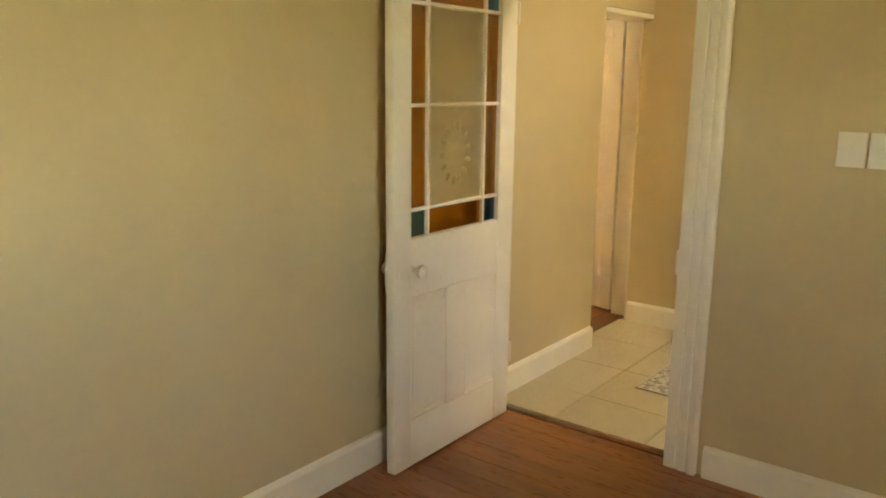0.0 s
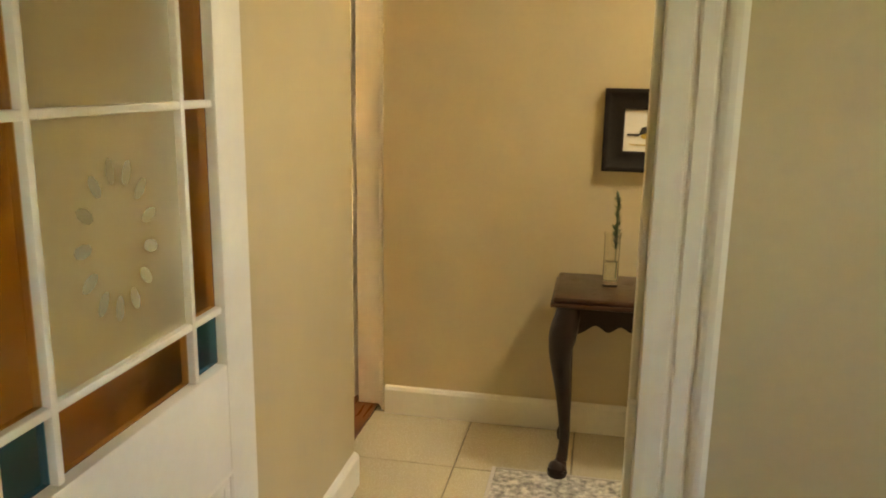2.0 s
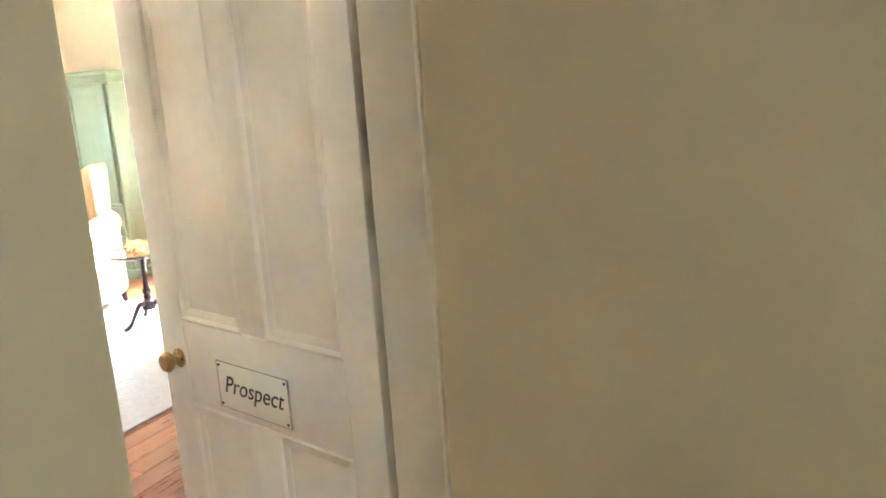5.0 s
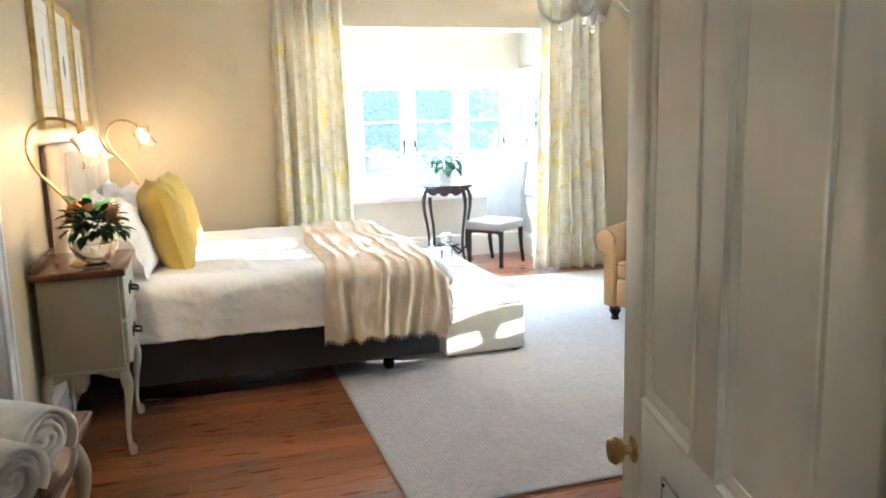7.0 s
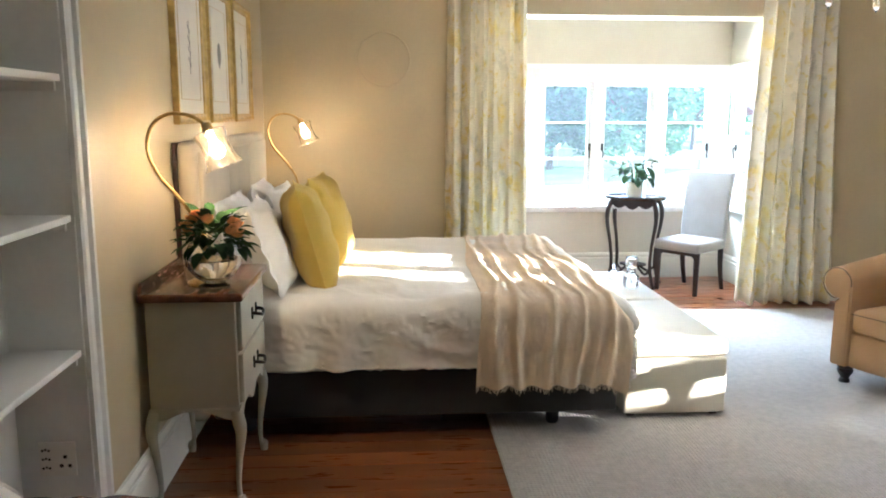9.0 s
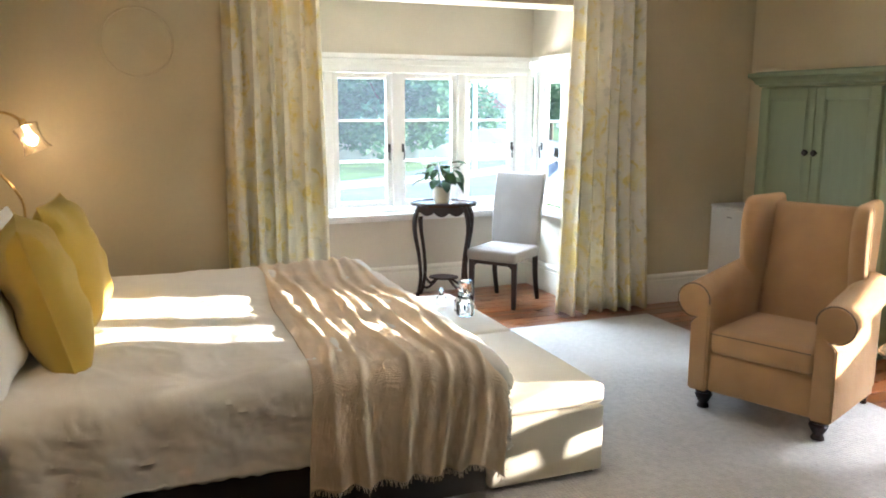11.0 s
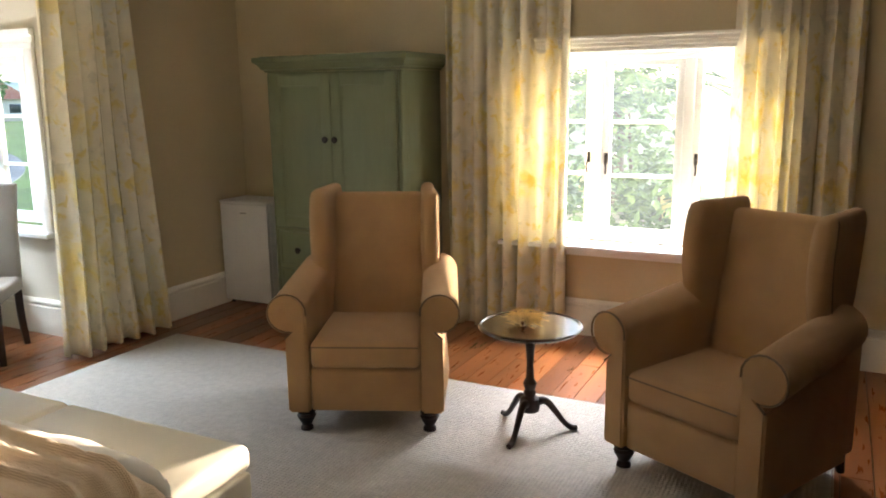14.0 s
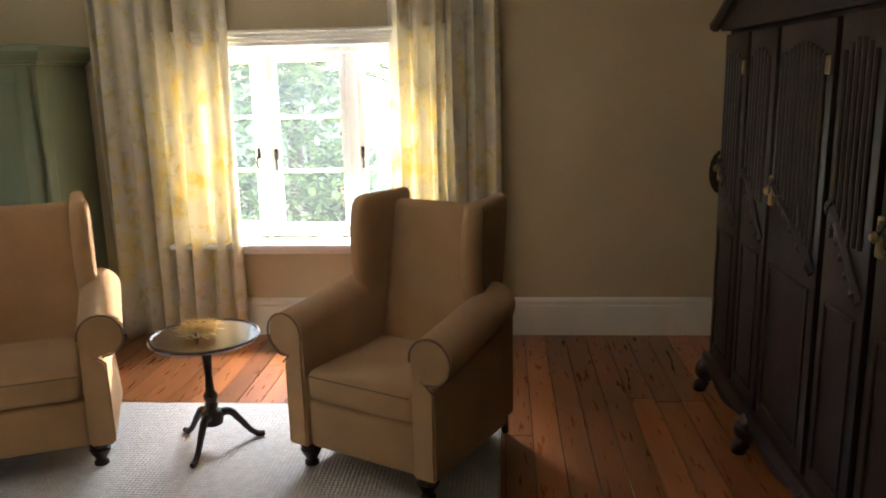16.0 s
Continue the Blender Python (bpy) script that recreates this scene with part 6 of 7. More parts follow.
def bedside(at, group, label):
    n = thing("bedside_cabinet", label, "bedside cabinet", at, 180, group)
    part("body", box(-0.285, 0.285, -0.17, 0.17, 0.415, 0.852, 0.006), M_GREYPAINT, n)
    low_ = [(0.27 - 0.54 * i / 24, 0.395 - 0.028 * math.cos(4 * math.pi * i / 24)) for i in range(25)]
    part("apron", prism([(-0.27, 0.43), (0.27, 0.43)] + low_, 0.016, pose(0, -0.176, 0)), M_GREYPAINT, n)
    part("rim", box(-0.292, 0.292, -0.178, 0.172, 0.408, 0.424, 0.005), M_GREYPAINT, n)
    for sx in (-1, 1):
        lows = [(0.15 - 0.30 * i / 16, 0.395 - 0.022 * math.cos(2 * math.pi * i / 16)) for i in range(17)]
        part("side_apron", prism([(-0.15, 0.43), (0.15, 0.43)] + lows, 0.014, pose(sx * 0.279 + 0.007, 0, 0, 0, 0, 90)), M_GREYPAINT, n)
        for y in (-0.155, 0.155):
            lg = part("leg", cabriole(0.41, 0.022, 0.021, (sx * 0.7, -1 if y < 0 else 1)), M_GREYPAINT, n)
            lg.location = (sx * 0.268, y, 0)
    tp = part("top", box(-0.315, 0.315, -0.205, 0.19, 0.853, 0.886, 0.010, segs=3), M_BROWNTOP, n, "polished brown top")
    part("gallery", prism([(-0.31, 0.886), (-0.31, 0.90), (-0.28, 0.925), (0.28, 0.925), (0.31, 0.90), (0.31, 0.886)], 0.014, pose(0, 0.172, 0), bevel=0.003), M_BROWNTOP, tp)
    for z0, z1 in ((0.645, 0.842), (0.435, 0.632)):
        d = part("drawer", box(-0.262, 0.262, -0.190, -0.168, z0, z1, 0.006), M_GREYPAINT, n)
        zc = (z0 + z1) / 2
        h = tube([(-0.045, -0.192, zc), (-0.04, -0.222, zc - 0.004), (0, -0.228, zc - 0.016), (0.04, -0.222, zc - 0.004), (0.045, -0.192, zc)], 0.007, 8)
        for sx in (-1, 1):
            box(sx * 0.045 - 0.009, sx * 0.045 + 0.009, -0.197, -0.190, zc - 0.025, zc + 0.025, 0.003, h)
        part("handle", h, M_IRON, d, "dark bow handle")
    return n


bedside((-4.645, 4.945, 0), "bedside cabinets", "grey painted bedside cabinet with a brown top and two drawers")
bedside((-7.28, 4.945, 0), "bedside cabinets", "grey painted bedside cabinet beyond the bed")


def swan_lamp(at, rz, group):
    l = thing("swan_neck_lamp", "lit brass swan-neck lamp with a ribbed glass shade", "lamp", at, rz, group)
    part("base", lathe([(0, 0), (0.07, 0), (0.072, 0.008), (0.05, 0.018), (0.018, 0.026), (0.012, 0.05), (0, 0.052)], 24), M_BRASS, l)
    part("neck", tube([(0, 0, 0.04), (-0.002, 0, 0.20), (-0.07, 0, 0.32), (-0.165, 0, 0.44), (-0.20, 0, 0.54), (-0.175, 0, 0.63), (-0.11, 0, 0.672), (-0.03, 0, 0.665), (0.02, 0, 0.635)], 0.0075, 10, steps=8), M_BRASS, l)
    tilt = pose(0.035, 0, 0.615, 0, -22, 0)
    part("socket", lathe([(0, 0.028), (0.018, 0.024), (0.024, 0.0), (0.026, -0.012), (0, -0.014)], 16, m=tilt), M_BRASS, l)
    wall_ = [(0.030, -0.004), (0.062, -0.012), (0.066, -0.026), (0.057, -0.042), (0.055, -0.080), (0.058, -0.120), (0.066, -0.145), (0.074, -0.158)]
    inner_ = [(r - 0.0035, z) for r, z in wall_[::-1][:-1]] + [(0.028, -0.008)]
    part("shade", lathe(wall_ + inner_, 72, m=tilt, wobble=lambda a, z: 1 + 0.022 * math.cos(18 * a) + 0.05 * max(0, -z - 0.135) / 0.023 * math.cos(9 * a)), M_SHADE, l, "ribbed clear glass shade with a wavy rim")
    part("bulb", lathe([(0, -0.015), (0.010, -0.02), (0.014, -0.05), (0.026, -0.080), (0.026, -0.10), (0.014, -0.118), (0, -0.122)], 14, m=tilt), M_BULB, l, "glowing warm bulb")
    return l


swan_lamp((-4.54, 4.97, 0.886), 90, "bedside lamps")
swan_lamp((-7.12, 5.05, 0.886), 90, "bedside lamps")
for x, y in ((-4.54, 5.02), (-7.12, 5.10)):
    lp = new("lamp_light", bpy.data.lights.new("lamp_light", "POINT"))
    lp.data.energy, lp.data.color, lp.data.shadow_soft_size = 0.32, (1.0, 0.70, 0.40), 0.03
    lp.location = (x, y + 0.045, 1.27)

fv = thing("flower_bowl", "ribbed glass bowl with peach flowers and green foliage", "flowers", (-4.47, 5.02, 0.886))
fv.scale = (1.25, 1.25, 1.25)
part("bowl", lathe([(0, 0.006), (0.03, 0.0), (0.05, 0.006), (0.032, 0.016), (0.06, 0.035), (0.085, 0.075), (0.088, 0.105), (0.075, 0.135), (0.072, 0.135), (0.084, 0.105), (0.080, 0.076), (0.055, 0.04), (0, 0.03)], 48, wobble=lambda a, z: 1 + 0.02 * math.cos(16 * a)), M_CLEAR, fv, "ribbed clear glass bowl")
part("water", lathe([(0, 0.033), (0.05, 0.04), (0.079, 0.078), (0.081, 0.09), (0, 0.09)], 24), M_WATER, fv)
rb = random.Random(31)
for k in range(170):
    a, el = rb.uniform(0, 6.283), rb.uniform(-0.25, 1.1)
    d = Vector((math.cos(a) * math.cos(el), math.sin(a) * math.cos(el), math.sin(el)))
    b = bmesh.new()
    p = Vector((0, 0, 0.14)) + d * rb.uniform(0.04, 0.105)
    broad_leaf(b, p, d + Vector((0, 0, rb.uniform(-0.4, 0.3))), rb.uniform(0.03, 0.06), rb.uniform(0.010, 0.018), 0.4)
    part("leaf", b, M_LEAF, fv)
for k in range(10):
    a, el = rb.uniform(0, 6.283), rb.uniform(0.0, 1.2)
    d = Vector((math.cos(a) * math.cos(el), math.sin(a) * math.cos(el), math.sin(el)))
    c = Vector((0, 0, 0.145)) + d * 0.085
    b = bmesh.new()
    for j in range(9):
        aa = j * 2.4
        s = Vector((math.cos(aa), math.sin(aa), rb.uniform(-0.3, 0.5)))
        broad_leaf(b, c + s * 0.005, (s + d * 1.1), 0.025, 0.015, -0.6)
    part("flower", b, M_PEACH, fv, "peach coloured bloom")

for k, (x0, x1) in enumerate(((-5.05, -5.66), (-5.73, -6.34), (-6.41, -7.02))):
    cx, w = (x0 + x1) / 2, abs(x1 - x0)
    pc = picture("botanical_print", "tall botanical print in a gilt frame above the bed", cx, YS + 0.002, 1.88, w, 0.74, 0.05, M_GILT, 0.07, 0.03, 180, "botanical prints")
    part("inner_line", frame_loop(-w / 2 + 0.115, w / 2 - 0.115, -0.255, 0.255, 0.003, -0.013, -0.0112, bevel=0), M_GILT, pc)
    pr = bmesh.new()
    if k == 1:
        lathe([(0, -0.5), (0.42, -0.2), (0.5, 0.1), (0.3, 0.42), (0, 0.5)], 16, bm=pr, m=pose(0, -0.012, 0) @ Matrix.Diagonal((0.10, 0.002, 0.15, 1)))
    else:
        tube([(0.0, -0.012, -0.13), (0.01, -0.012, -0.02), (0.0, -0.012, 0.12)], 0.0015, 4, pr)
        for j in range(8):
            z = -0.09 + j * 0.026
            lathe([(0, -0.5), (0.5, 0), (0, 0.5)], 8, bm=pr, m=pose(0.016 * (-1) ** j, -0.012, z, 0, 40 * (-1) ** j, 0) @ Matrix.Diagonal((0.014, 0.002, 0.05, 1)))
    part("drawing", pr, M_INK, pc, "grey botanical drawing")

# ---- built-in shelves ----
sh = thing("built_in_shelves", "white painted built-in bookshelf, empty, in the wall", "shelves", (0, 0, 0), kind="")
AX0, AX1, AY0 = -3.869, -2.971, YS - 0.238
part("back_panel", box(AX0 + 0.016, AX1 - 0.016, AY0, AY0 + 0.012, 0.0, 2.349), M_SHELFWHITE, sh)
for x in (AX0, AX1 - 0.015):
    part("side_panel", box(x, x + 0.015, AY0, YS + 0.002, 0.0, 2.349, 0.001), M_SHELFWHITE, sh)
part("top_panel", box(AX0 + 0.016, AX1 - 0.016, AY0 + 0.013, YS + 0.001, 2.333, 2.348, 0.001), M_SHELFWHITE, sh)
for z in (0.823, 1.252, 1.675, 2.06):
    s = part("shelf", box(AX0 + 0.0155, AX1 - 0.0155, AY0 + 0.0125, YS - 0.006, z - 0.022, z, 0.003), M_SHELFWHITE, sh)
    for x in (AX0 + 0.0155, AX1 - 0.0305):
        part("cleat", box(x, x + 0.015, AY0 + 0.0125, YS - 0.02, z - 0.05, z - 0.0225, 0.002), M_SHELFWHITE, s)
FL = [(0, 0), (0.014, 0.0), (0.02, 0.012), (0.02, 0.04), (0.012, 0.046), (0.012, 0.056), (0.026, 0.064), (0.026, 0.085), (0.018, 0.10), (0, 0.10)]
for x, sg in ((AX0 + 0.008, -1), (AX1 - 0.008, 1)):
    n_ = bmesh.new()
    a = [n_.verts.new((x + sg * q, YS + 0.003 + d, 0.0)) for d, q in FL]
    c = [n_.verts.new((x + sg * q, YS + 0.003 + d, 2.36)) for d, q in FL]
    for i in range(len(FL)):
        n_.faces.new((a[i], a[(i + 1) % len(FL)], c[(i + 1) % len(FL)], c[i]))
    n_.faces.new(a)
    n_.faces.new(c)
    part("fluted_trim", n_, M_SHELFWHITE, sh, smooth=False)
part("head_trim", box(AX0 - 0.10, AX1 + 0.10, YS + 0.003, YS + 0.03, 2.361, 2.46, 0.006), M_SHELFWHITE, sh)
so = thing("wall_socket", "white double wall socket inside the shelves", "socket", (AX0 + 0.0165, YS - 0.105, 0.46), 90)
part("plate", box(-0.058, 0.058, -0.008, 0, -0.058, 0.058, 0.003), M_PLASTIC, so)
for x, z in ((-0.035, 0.03), (-0.035, 0.0), (-0.035, -0.03)):
    for dx in (-0.010, 0.0, 0.010):
        part("hole", lathe([(0.0042, 0), (0.0042, 0.001), (0, 0.0012)], 8, m=pose(x + dx, -0.008, z + (0.003 if dx == 0 else 0), 90, 0, 0)), M_BLACK, so)
for x, z in ((0.025, 0.008), (0.012, -0.022), (0.038, -0.022)):
    part("hole", lathe([(0.0065, 0), (0.0065, 0.001), (0, 0.0012)], 8, m=pose(x, -0.008, z, 90, 0, 0)), M_BLACK, so)

# ---- luggage table with towels ----
lt_ = thing("luggage_table", "low grey table with a brown moulded top under rolled towels", "table", (-2.83, 4.93, 0))
wav = [(0.44 * math.cos(a) / max(abs(math.cos(a)), abs(math.sin(a))) * (1 + 0.02 * math.cos(12 * a)), 0.17 * math.sin(a) / max(abs(math.cos(a)), abs(math.sin(a))) * (1 + 0.04 * math.cos(8 * a))) for a in (2 * math.pi * i / 120 for i in range(120))]
tt = prism(wav, 0.018, pose(0, 0, 0.598) @ pose(0, 0, 0, -90, 0, 0) @ pose(0, -0.018, 0), bevel=0.004)
part("tabletop", tt, M_BROWNTOP, lt_, "polished brown top with a wavy edge")
for z, r, k in ((0.607, 0.008, 1.0), (0.592, 0.007, 0.985)):
    part("edge_moulding", tube([(x * k, y * k, z) for x, y in wav + wav[:1]], r, 6, smooth=False), M_WALNUT, lt_)
part("apron", box(-0.40, 0.40, -0.14, 0.14, 0.48, 0.588, 0.008), M_GREYPAINT, lt_)
for sx in (-1, 1):
    for sy in (-1, 1):
        lg = part("leg", cabriole(0.525, 0.05, 0.026, (sx * 0.8, sy * 0.6)), M_GREYPAINT, lt_)
        lg.location = (sx * 0.375, sy * 0.115, 0)


def towel(at, rz, seed):
    t = thing("rolled_towel", "rolled white terry towel on the luggage table", "towel", at, rz, "rolled towels")
    r = random.Random(seed)
    def f(u, v):
        a = 2 * math.pi * 3.6 * u
        rad = 0.014 + 0.078 * u ** 0.9
        y = (v - 0.5) * 0.36 + 0.010 * math.sin(a * 0.6 + seed) * (1 if v in (0, 1) else 0.3)
        bulge = 1 + 0.02 * math.sin(9 * v + seed)
        return (rad * math.cos(a) * bulge, y, rad * math.sin(a) * bulge * 0.96 + 0.095)
    solidify(part("roll", sheet(150, 14, f), M_TOWEL, t), 0.012, 0.0)
    part("core", lathe([(0, -0.165), (0.034, -0.165), (0.070, -0.152), (0.070, 0.152), (0.034, 0.165), (0, 0.165)], 16, m=pose(0, 0, 0.094, 90, 0, 0)), M_TOWEL, t)
    for k in range(3):
        part("band", tube([(0.0985 * math.cos(a), -0.12 + 0.02 * k, 0.096 + 0.0945 * math.sin(a)) for a in (2 * math.pi * i / 24 for i in range(25))], 0.003, 5, smooth=False), M_TOWEL, t)
    return t


towel((-2.895, 4.925, 0.617), -38, 1)
towel((-2.650, 4.900, 0.617), -38, 2)

# ---- chandelier ----
cdl = thing("chandelier", "cream enamelled five-arm chandelier hanging from the ceiling", "chandelier", (-3.44, 7.04, 1.90))
part("stem", lathe([(0, -0.04), (0.012, -0.03), (0.020, -0.015), (0.010, 0.0), (0.03, 0.03), (0.045, 0.06), (0.03, 0.09), (0.012, 0.11), (0.016, 0.18), (0.028, 0.21), (0.012, 0.25), (0.008, 0.40), (0.008, 1.00), (0.05, 1.01), (0.055, 1.05)], 20), M_CHAND, cdl)
for k in range(5):
    a = 2 * math.pi * k / 5 + 0.35
    ca_, sa_ = math.cos(a), math.sin(a)
    P = lambda r, z: (r * ca_, r * sa_, z)
    arm = part("arm", tube([P(0.02, 0.10), P(0.07, 0.05), P(0.13, -0.005), P(0.19, -0.01), (0.235 * ca_, 0.235 * sa_, 0.03), P(0.245, 0.09)], 0.008, 8), M_CHAND, cdl)
    part("scroll", tube([P(0.05, 0.06), P(0.06, 0.12), P(0.10, 0.14), P(0.12, 0.10), P(0.095, 0.09)], 0.005, 6), M_CHAND, arm)
    part("cup", lathe([(0, 0.085), (0.014, 0.088), (0.032, 0.105), (0.036, 0.112), (0.018, 0.112), (0.013, 0.12), (0.013, 0.20), (0, 0.202)], 16, (0.245 * ca_, 0.245 * sa_, 0)), M_CHAND, arm)
    part("drop", lathe([(0, -0.045), (0.008, -0.035), (0.010, -0.02), (0.003, 0.0), (0, 0.001)], 10, P(0.16, -0.012)), M_CLEAR, arm, "clear glass drop")

# ---- outside ----
GZ = -1.25
solo("ground", box(-900, 300, -400, 700, GZ - 1, GZ), M_GRASS, "mown green lawn and verge around the house", "ground", "structure", smooth=False)


def strip(name, pts, w, z0, z1, material, label, category):
    """A band of ground along a bending line."""
    line = smooth_line([(*p, 0) for p in pts], 10)
    b = bmesh.new()
    rows = []
    for i, p in enumerate(line):
        d = Vector((line[min(i + 1, len(line) - 1)] - line[max(0, i - 1)])[:2]).normalized()
        n2 = Vector((-d.y, d.x)) * w / 2
        rows.append([b.verts.new((p[0] + s * n2.x, p[1] + s * n2.y, z)) for s, z in ((-1, z0), (-1, z1), (1, z1), (1, z0))])
    for p, q in zip(rows, rows[1:]):
        for k in range(4):
            b.faces.new((p[k], p[(k + 1) % 4], q[(k + 1) % 4], q[k]))
    b.faces.new(rows[0])
    b.faces.new(rows[-1])
    return solo(name, b, material, label, category, "structure", smooth=False)


ROAD = [(-23, -30), (-23.5, -4), (-26, 11), (-36, 23), (-58, 34), (-92, 42), (-140, 60)]
strip("road", ROAD, 9.0, GZ - 0.2, GZ + 0.02, M_ROAD, "grey asphalt road bending away past the house", "road")
strip("pavement_1", [(x + 6.6, y - 1.6) for x, y in ROAD], 1.4, GZ - 0.2, GZ + 0.14, M_PAVE, "pale concrete pavement beside the road", "pavement")
strip("pavement_2", [(x - 5.4, y + 4.4) for x, y in ROAD], 1.2, GZ - 0.2, GZ + 0.14, M_PAVE, "pale concrete pavement beside the road", "pavement")
strip("kerb", [(x - 4.4, y + 3.4) for x, y in ROAD], 0.25, GZ - 0.2, GZ + 0.15, M_KERB, "pale concrete kerb", "kerb")


def leaves(b, centre, radius, n, size, rnd_, squash=0.8):
    for _ in range(n):
        d = Vector((rnd_.gauss(0, 1), rnd_.gauss(0, 1), rnd_.gauss(0, 1) * squash))
        d = d.normalized() * radius * rnd_.uniform(0.55, 1.08)
        p = Vector(centre) + d
        t = Vector((rnd_.uniform(-1, 1), rnd_.uniform(-1, 1), rnd_.uniform(-0.6, 0.6))).normalized()
        s = t.cross(Vector((rnd_.uniform(-1, 1), rnd_.uniform(-1, 1), 1))).normalized()
        l = size * rnd_.uniform(0.7, 1.3)
        vs = [b.verts.new(p - t * l), b.verts.new(p + s * l * 0.45), b.verts.new(p + t * l), b.verts.new(p - s * l * 0.45)]
        b.faces.new(vs)


def tree(at, h, spread, seed, label, n=2600, leaf=0.22):
    r = random.Random(seed)
    t = thing("tree", label, "tree", at, group="street trees")
    tr = bmesh.new()
    tube([(0, 0, 0, h * 0.035), (0.05, 0.02, h * 0.2, h * 0.026), (0.1, -0.05, h * 0.45, h * 0.02), (0.05, 0, h * 0.7, h * 0.010)], 0.2, 10, tr)
    cr = bmesh.new()
    for k in range(16):
        a, el = r.uniform(0, 6.283), r.uniform(-0.55, 1.2)
        rr = spread * r.uniform(0.5, 0.95)
        c = Vector((rr * math.cos(a) * math.cos(el), rr * math.sin(a) * math.cos(el), h * 0.47 + rr * 0.75 * math.sin(el)))
        tube([(0.05, 0, h * 0.36, h * 0.012), (c.x * 0.5, c.y * 0.5, (h * 0.36 + c.z) / 2 + 0.1, h * 0.008), (c.x, c.y, c.z, h * 0.003)], 0.1, 6, tr)
        leaves(cr, c, spread * r.uniform(0.28, 0.45), n // 16, leaf, r)
    part("trunk", tr, M_BARK, t)
    part("crown", cr, M_FOLIAGE, t, smooth=False)
    return t


tree((-38.0, 16.9, GZ), 5.2, 3.5, 1, "large dark green street tree in full leaf", 6400, 0.27)
tree((-41.5, 14.0, GZ), 5.6, 2.8, 2, "broad green tree beside the road", 5200, 0.28)
tree((-44, 10.2, GZ), 5.4, 2.6, 4, "green garden tree across the road", 4800, 0.28)
tree((-66, 41, GZ), 6.4, 3.4, 3, "distant rounded green tree", 3000, 0.3)
tree((-78, 52, GZ), 7.0, 3.8, 5, "distant rounded green tree", 3000, 0.34)
tree((-62, 29.6, GZ), 6.6, 4.0, 6, "green tree beyond the road", 3000, 0.26)



def house(at, rz, w, d, h, seed, label):
    r = random.Random(seed)
    hs = thing("house", label, "house", at, rz, "houses across the road")
    part("wall", box(-w / 2, w / 2, -d / 2, d / 2, 0, h, 0.02), M_PLASTER, hs)
    rf_ = bmesh.new()
    e = 0.5
    v = [rf_.verts.new(p) for p in ((-w / 2 - e, -d / 2 - e, h), (w / 2 + e, -d / 2 - e, h), (w / 2 + e, d / 2 + e, h), (-w / 2 - e, d / 2 + e, h), (-w / 2 + d * 0.3, 0, h + d * 0.3), (w / 2 - d * 0.3, 0, h + d * 0.3))]
    for f in ((0, 1, 5, 4), (1, 2, 5), (2, 3, 4, 5), (3, 0, 4), (3, 2, 1, 0)):
        rf_.faces.new([v[i] for i in f])
    part("roof", rf_, M_ROOF, hs, "terracotta hipped roof", smooth=False)
    for k in range(4):
        x = -w / 2 + w * (k + 0.5) / 4
        if k == 2:
            part("door", box(x - 0.5, x + 0.5, -d / 2 - 0.04, -d / 2 + 0.01, 0, 2.1, 0.01), M_BARK, hs)
        else:
            wn_ = part("window", box(x - 0.7, x + 0.7, -d / 2 - 0.03, -d / 2 + 0.01, 1.0, 2.2, 0.01), M_DARKGLASS, hs)
            part("frame", frame_loop(x - 0.75, x + 0.75, 0.95, 2.25, 0.08, -d / 2 - 0.06, -d / 2 - 0.031, bevel=0.004), M_WINWHITE, wn_)
    return hs


house((-88, 40, GZ), 66, 12, 8, 2.8, 1, "low pale house with a red tiled roof")
house((-104, 70, GZ), 62, 12, 8, 2.8, 2, "low pale house with a red tiled roof")
house((-84, 22, GZ), 80, 12, 8, 2.8, 3, "low pale house behind the trees")
house((-120, 52, GZ), 75, 12, 8, 2.8, 4, "low pale house with a red tiled roof")
fence = thing("garden_wall", "low white garden wall across the road", "wall", (-43.5, 16.0, GZ), 66)
part("wall", box(-9, 9, -0.1, 0.1, 0, 1.0, 0.02), M_PLASTER, fence)
for k in range(8):
    part("pier", box(-9 + k * 2.57 - 0.18, -9 + k * 2.57 + 0.18, -0.18, 0.18, 0, 1.2, 0.02), M_PLASTER, fence)
pole = thing("street_lamp", "pale street lamp post beside the road", "street lamp", (-33.5, 19.2, GZ))
part("post", lathe([(0.11, 0), (0.10, 1.0), (0.07, 7.5)], 12), M_FRIDGE, pole)
part("arm", tube([(0, 0, 7.4), (-0.3, -0.2, 7.9), (-1.4, -0.9, 8.1)], 0.04, 8), M_FRIDGE, pole)
part("head", box(-1.9, -1.3, -1.15, -0.85, 8.05, 8.18, 0.04), M_FRIDGE, pole)


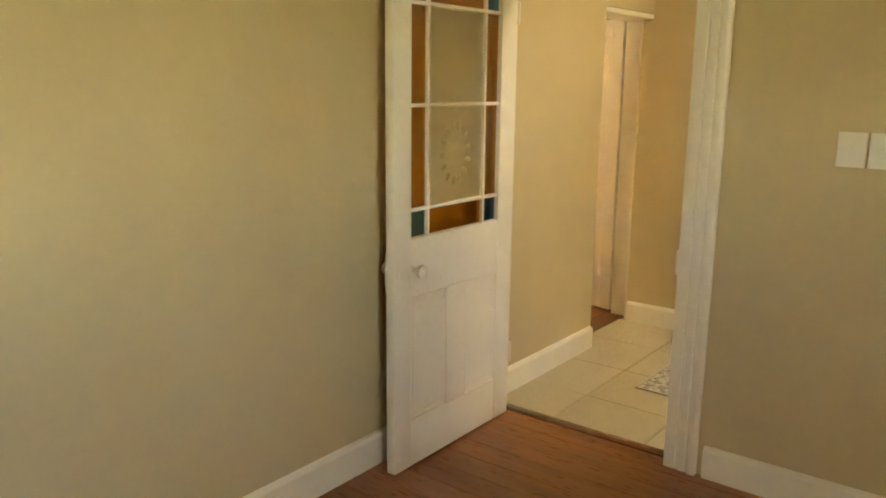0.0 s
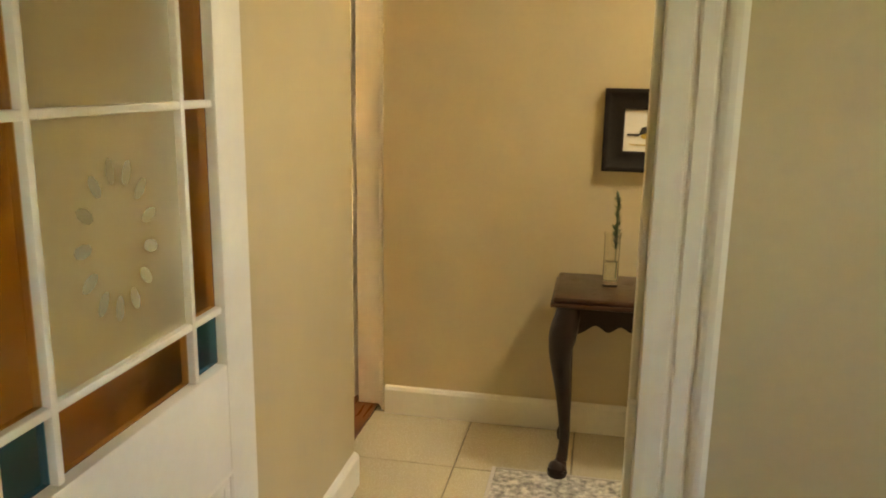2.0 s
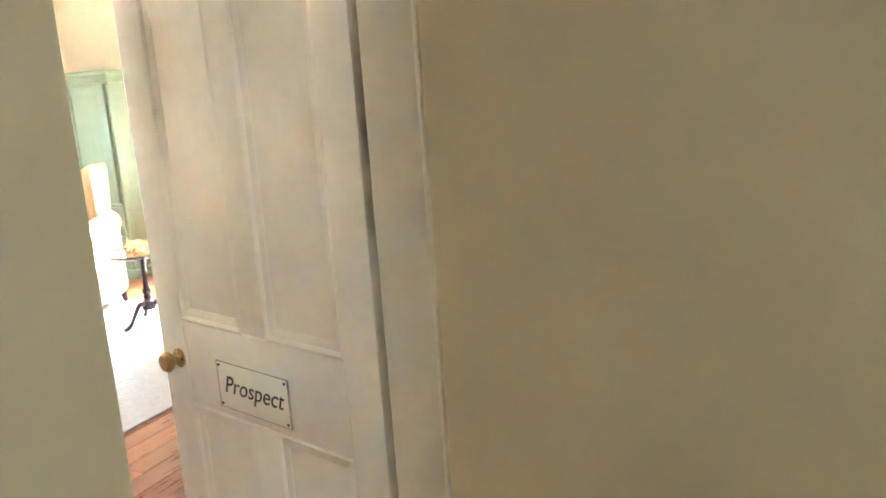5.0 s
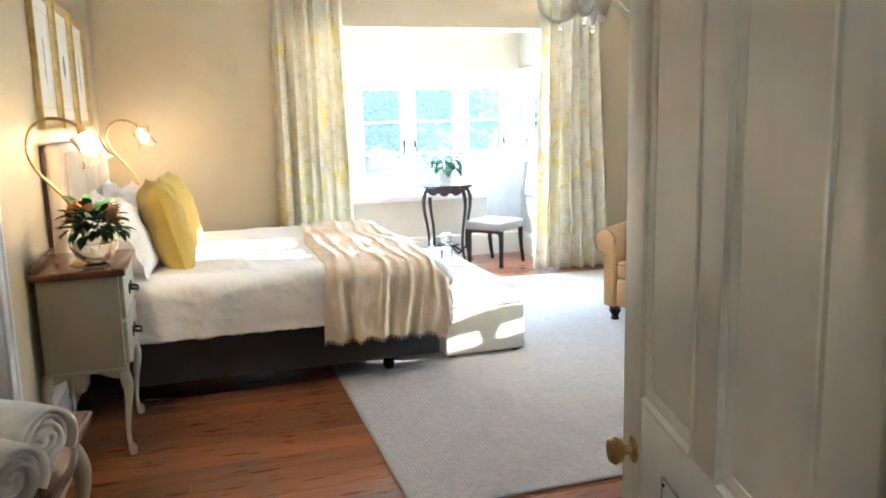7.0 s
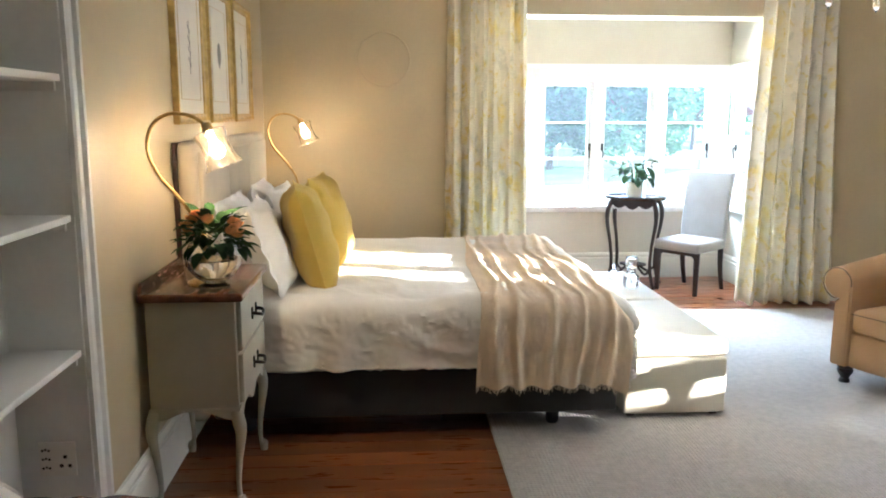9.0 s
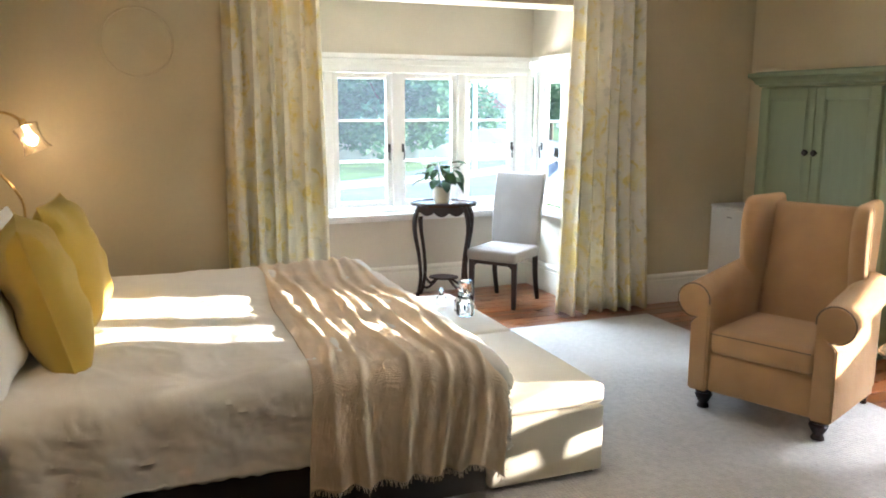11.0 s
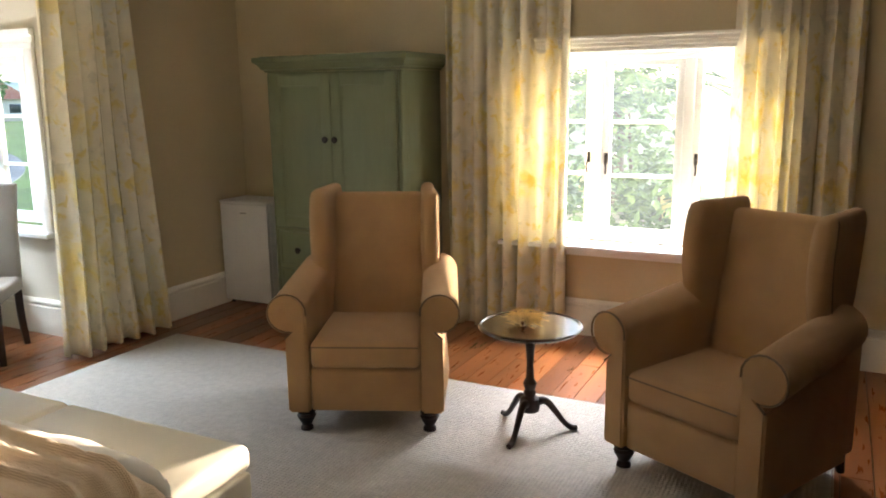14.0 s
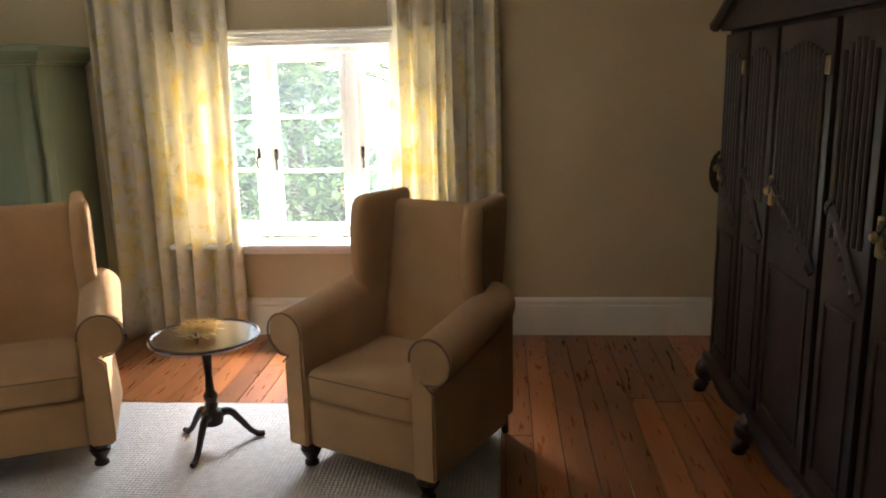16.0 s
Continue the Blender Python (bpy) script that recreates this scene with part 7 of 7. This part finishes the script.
def car(at, rz, material, label):
    c = thing("parked_car", label, "car", at, rz, "parked cars")
    prof = [(-2.0, 0.25), (-2.05, 0.65), (-1.9, 0.85), (-1.1, 0.95), (-0.6, 1.42), (0.9, 1.45), (1.6, 0.98), (2.0, 0.9), (2.05, 0.5), (2.0, 0.25)]
    part("body", prism(prof, 1.65, pose(0, -0.825, 0), bevel=0.07), material, c)
    for y in (-0.815, 0.803):
        part("side_glass", prism([(-0.95, 0.98), (-0.55, 1.34), (0.85, 1.37), (1.3, 1.0)], 0.018, pose(0, y - 0.003, 0)), M_DARKGLASS, c)
    for x in (-1.3, 1.3):
        for y in (-0.74, 0.74):
            w = part("wheel", lathe([(0.19, -0.09), (0.30, -0.085), (0.315, 0), (0.30, 0.085), (0.19, 0.09)], 18, m=pose(x, y, 0.315, 90, 0, 0)), M_BLACK, c)
            part("rim", lathe([(0, -0.092), (0.17, -0.094), (0.17, 0.094), (0, 0.092)], 14, m=pose(x, y, 0.315, 90, 0, 0)), M_STEEL, w)
    return c


car((-50.5, 27.5, GZ + 0.02), 28, M_FRIDGE, "white parked car beside the road")
car((-66, 36.0, GZ + 0.02), 22, mat("silver_car_paint", (0.35, 0.36, 0.38), 0.3, metal=0.5), "silver parked car beside the road")

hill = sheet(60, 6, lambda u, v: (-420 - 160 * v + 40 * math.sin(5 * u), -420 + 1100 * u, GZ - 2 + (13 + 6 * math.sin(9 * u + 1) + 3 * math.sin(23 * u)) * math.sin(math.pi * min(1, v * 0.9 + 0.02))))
solo("backdrop_hills", hill, M_HILL, "far wooded hills on the skyline, haze put into their colour", "backdrop", "structure")

# garden close to the north window
gb = thing("garden_bank", "rendered garden wall with ochre and white blocks", "garden wall", (-6.1, 13.6, GZ))
part("wall", box(-2.2, 1.55, 0.3, 0.55, 0, 1.55, 0.02), M_PLASTER, gb)
rk = random.Random(5)
for k in range(9):
    x, z = -1.9 + 0.42 * k, 1.30 + 0.24 * (k % 3)
    part("block", box(x, x + rk.uniform(0.14, 0.26), 0.02, 0.29, z, z + rk.uniform(0.16, 0.30), 0.012), M_TIMBERBLOCK if k % 2 else M_PLASTER, gb)
for k, (x, y, z, rad, n_) in enumerate(((-6.6, 13.35, 0.5, 0.75, 900), (-5.7, 13.4, 0.3, 0.62, 800), (-5.05, 13.6, 0.55, 0.42, 600), (-5.45, 13.9, 1.35, 0.55, 700), (-6.5, 14.0, 1.6, 0.8, 900))):
    sbh = thing("shrub", "dense green garden shrub outside the north window", "shrub", (x, y, GZ), group="garden shrubs")
    b = bmesh.new()
    leaves(b, (0, 0, z - GZ), rad, n_, 0.075, rk, 1.0)
    part("foliage", b, M_FOLIAGE2, sbh, smooth=False)
    part("stem", tube([(0, 0, 0, 0.05), (0.05, 0, (z - GZ) * 0.6, 0.03), (0, 0, z - GZ, 0.015)], 0.04, 6), M_BARK, sbh)
palm = thing("palm", "feathery green palm beyond the north window", "palm", (-5.75, 14.6, GZ))
part("trunk", lathe([(0.12, 0), (0.10, 1.5), (0.09, 2.6)], 10), M_BARK, palm)
for k in range(16):
    a = 2 * math.pi * k / 16
    b = bmesh.new()
    pts = [Vector((r * math.cos(a), r * math.sin(a), 2.6 + 0.9 * r * (0.9 - 0.55 * r) + 0.1 * (k % 3))) for r in (0, 0.3, 0.6, 0.9, 1.2, 1.45)]
    tube(pts, 0.010, 5, b)
    s = Vector((-math.sin(a), math.cos(a), 0))
    for i in range(26):
        f = i / 25 * 4.9
        p = pts[int(f)].lerp(pts[int(f) + 1], f - int(f))
        for sg in (-1, 1):
            d = (s * sg + Vector((math.cos(a), math.sin(a), -0.5)) * 0.6).normalized()
            q = p + d * 0.30 * (1 - 0.5 * abs(f / 4.9 - 0.4))
            w = Vector((0, 0, 0.008))
            b.faces.new([b.verts.new(p - w), b.verts.new(q), b.verts.new(p + w)])
    part("frond", b, M_FOLIAGE2, palm, smooth=False)

# ---- floor pieces ----


def boards(floor, x0, x1, y0, y1, width, along_y, material, seed, name="plank"):
    """Floorboards with eased edges, in rows of uneven lengths; alike ones share a mesh."""
    rnd = random.Random(seed)
    shapes = {}
    a0, a1, b0, b1 = (x0, x1, y0, y1) if along_y else (y0, y1, x0, x1)
    n = max(1, round((a1 - a0) / width))
    w = (a1 - a0) / n
    for i in range(n):
        b = b0 - rnd.uniform(0, 1.5)
        while b < b1:
            length = rnd.choice((2.2, 2.8, 3.4))
            s, e = max(b, b0), min(b + length, b1)
            b += length
            if e - s < 0.05:
                continue
            key = round(e - s, 2)
            if key not in shapes:
                q = box(-w / 2 + 0.0018, w / 2 - 0.0018, 0, key - 0.002, -0.018, 0, 0.0018, segs=1) if along_y else box(0, key - 0.002, -w / 2 + 0.0012, w / 2 - 0.0012, -0.018, 0, 0.0018, segs=1)
                shapes[key] = mesh_of(q, "plank", material, False)
            ob = new(name, shapes[key])
            c = a0 + (i + 0.5) * w
            ob.location = (c, s, rnd.uniform(-0.0012, 0.0)) if along_y else (s, c, rnd.uniform(-0.0012, 0.0))
            ob.parent = floor


boards(bpy.data.objects["floor_bedroom"], XBAY, XB + 0.1, YS - 0.24, YN, 0.125, True, M_PINE, 3)
boards(bpy.data.objects["floor_hall"], XL - 0.1, XH, YH, YP1 - 0.056, 0.125, False, M_PINE_HALL, 5)

tile_mesh = mesh_of(box(-0.2225, 0.2225, -0.2175, 0.2175, -0.012, 0, 0.0025, segs=1), "tile", M_TILE, False)
fl = bpy.data.objects["floor_passage"]
for i in range(-1, 8):
    for j in range(4):
        cx, cy = -0.50 + (i + 0.5) * 0.45, 4.15 + (j + 0.5) * 0.44
        x0, x1 = max(cx - 0.2225, XL - 0.11), cx + 0.2225
        y0, y1 = max(cy - 0.2175, YP1 - 0.028), min(cy + 0.2175, YC)
        whole = x1 - x0 > 0.444 and y1 - y0 > 0.434
        ob = new("tile", tile_mesh if whole else mesh_of(box(x0 - cx, x1 - cx, y0 - cy, y1 - cy, -0.012, 0, 0.0025, segs=1), "tile", M_TILE, False))
        ob.location = (cx, cy, 0)
        ob.parent = fl
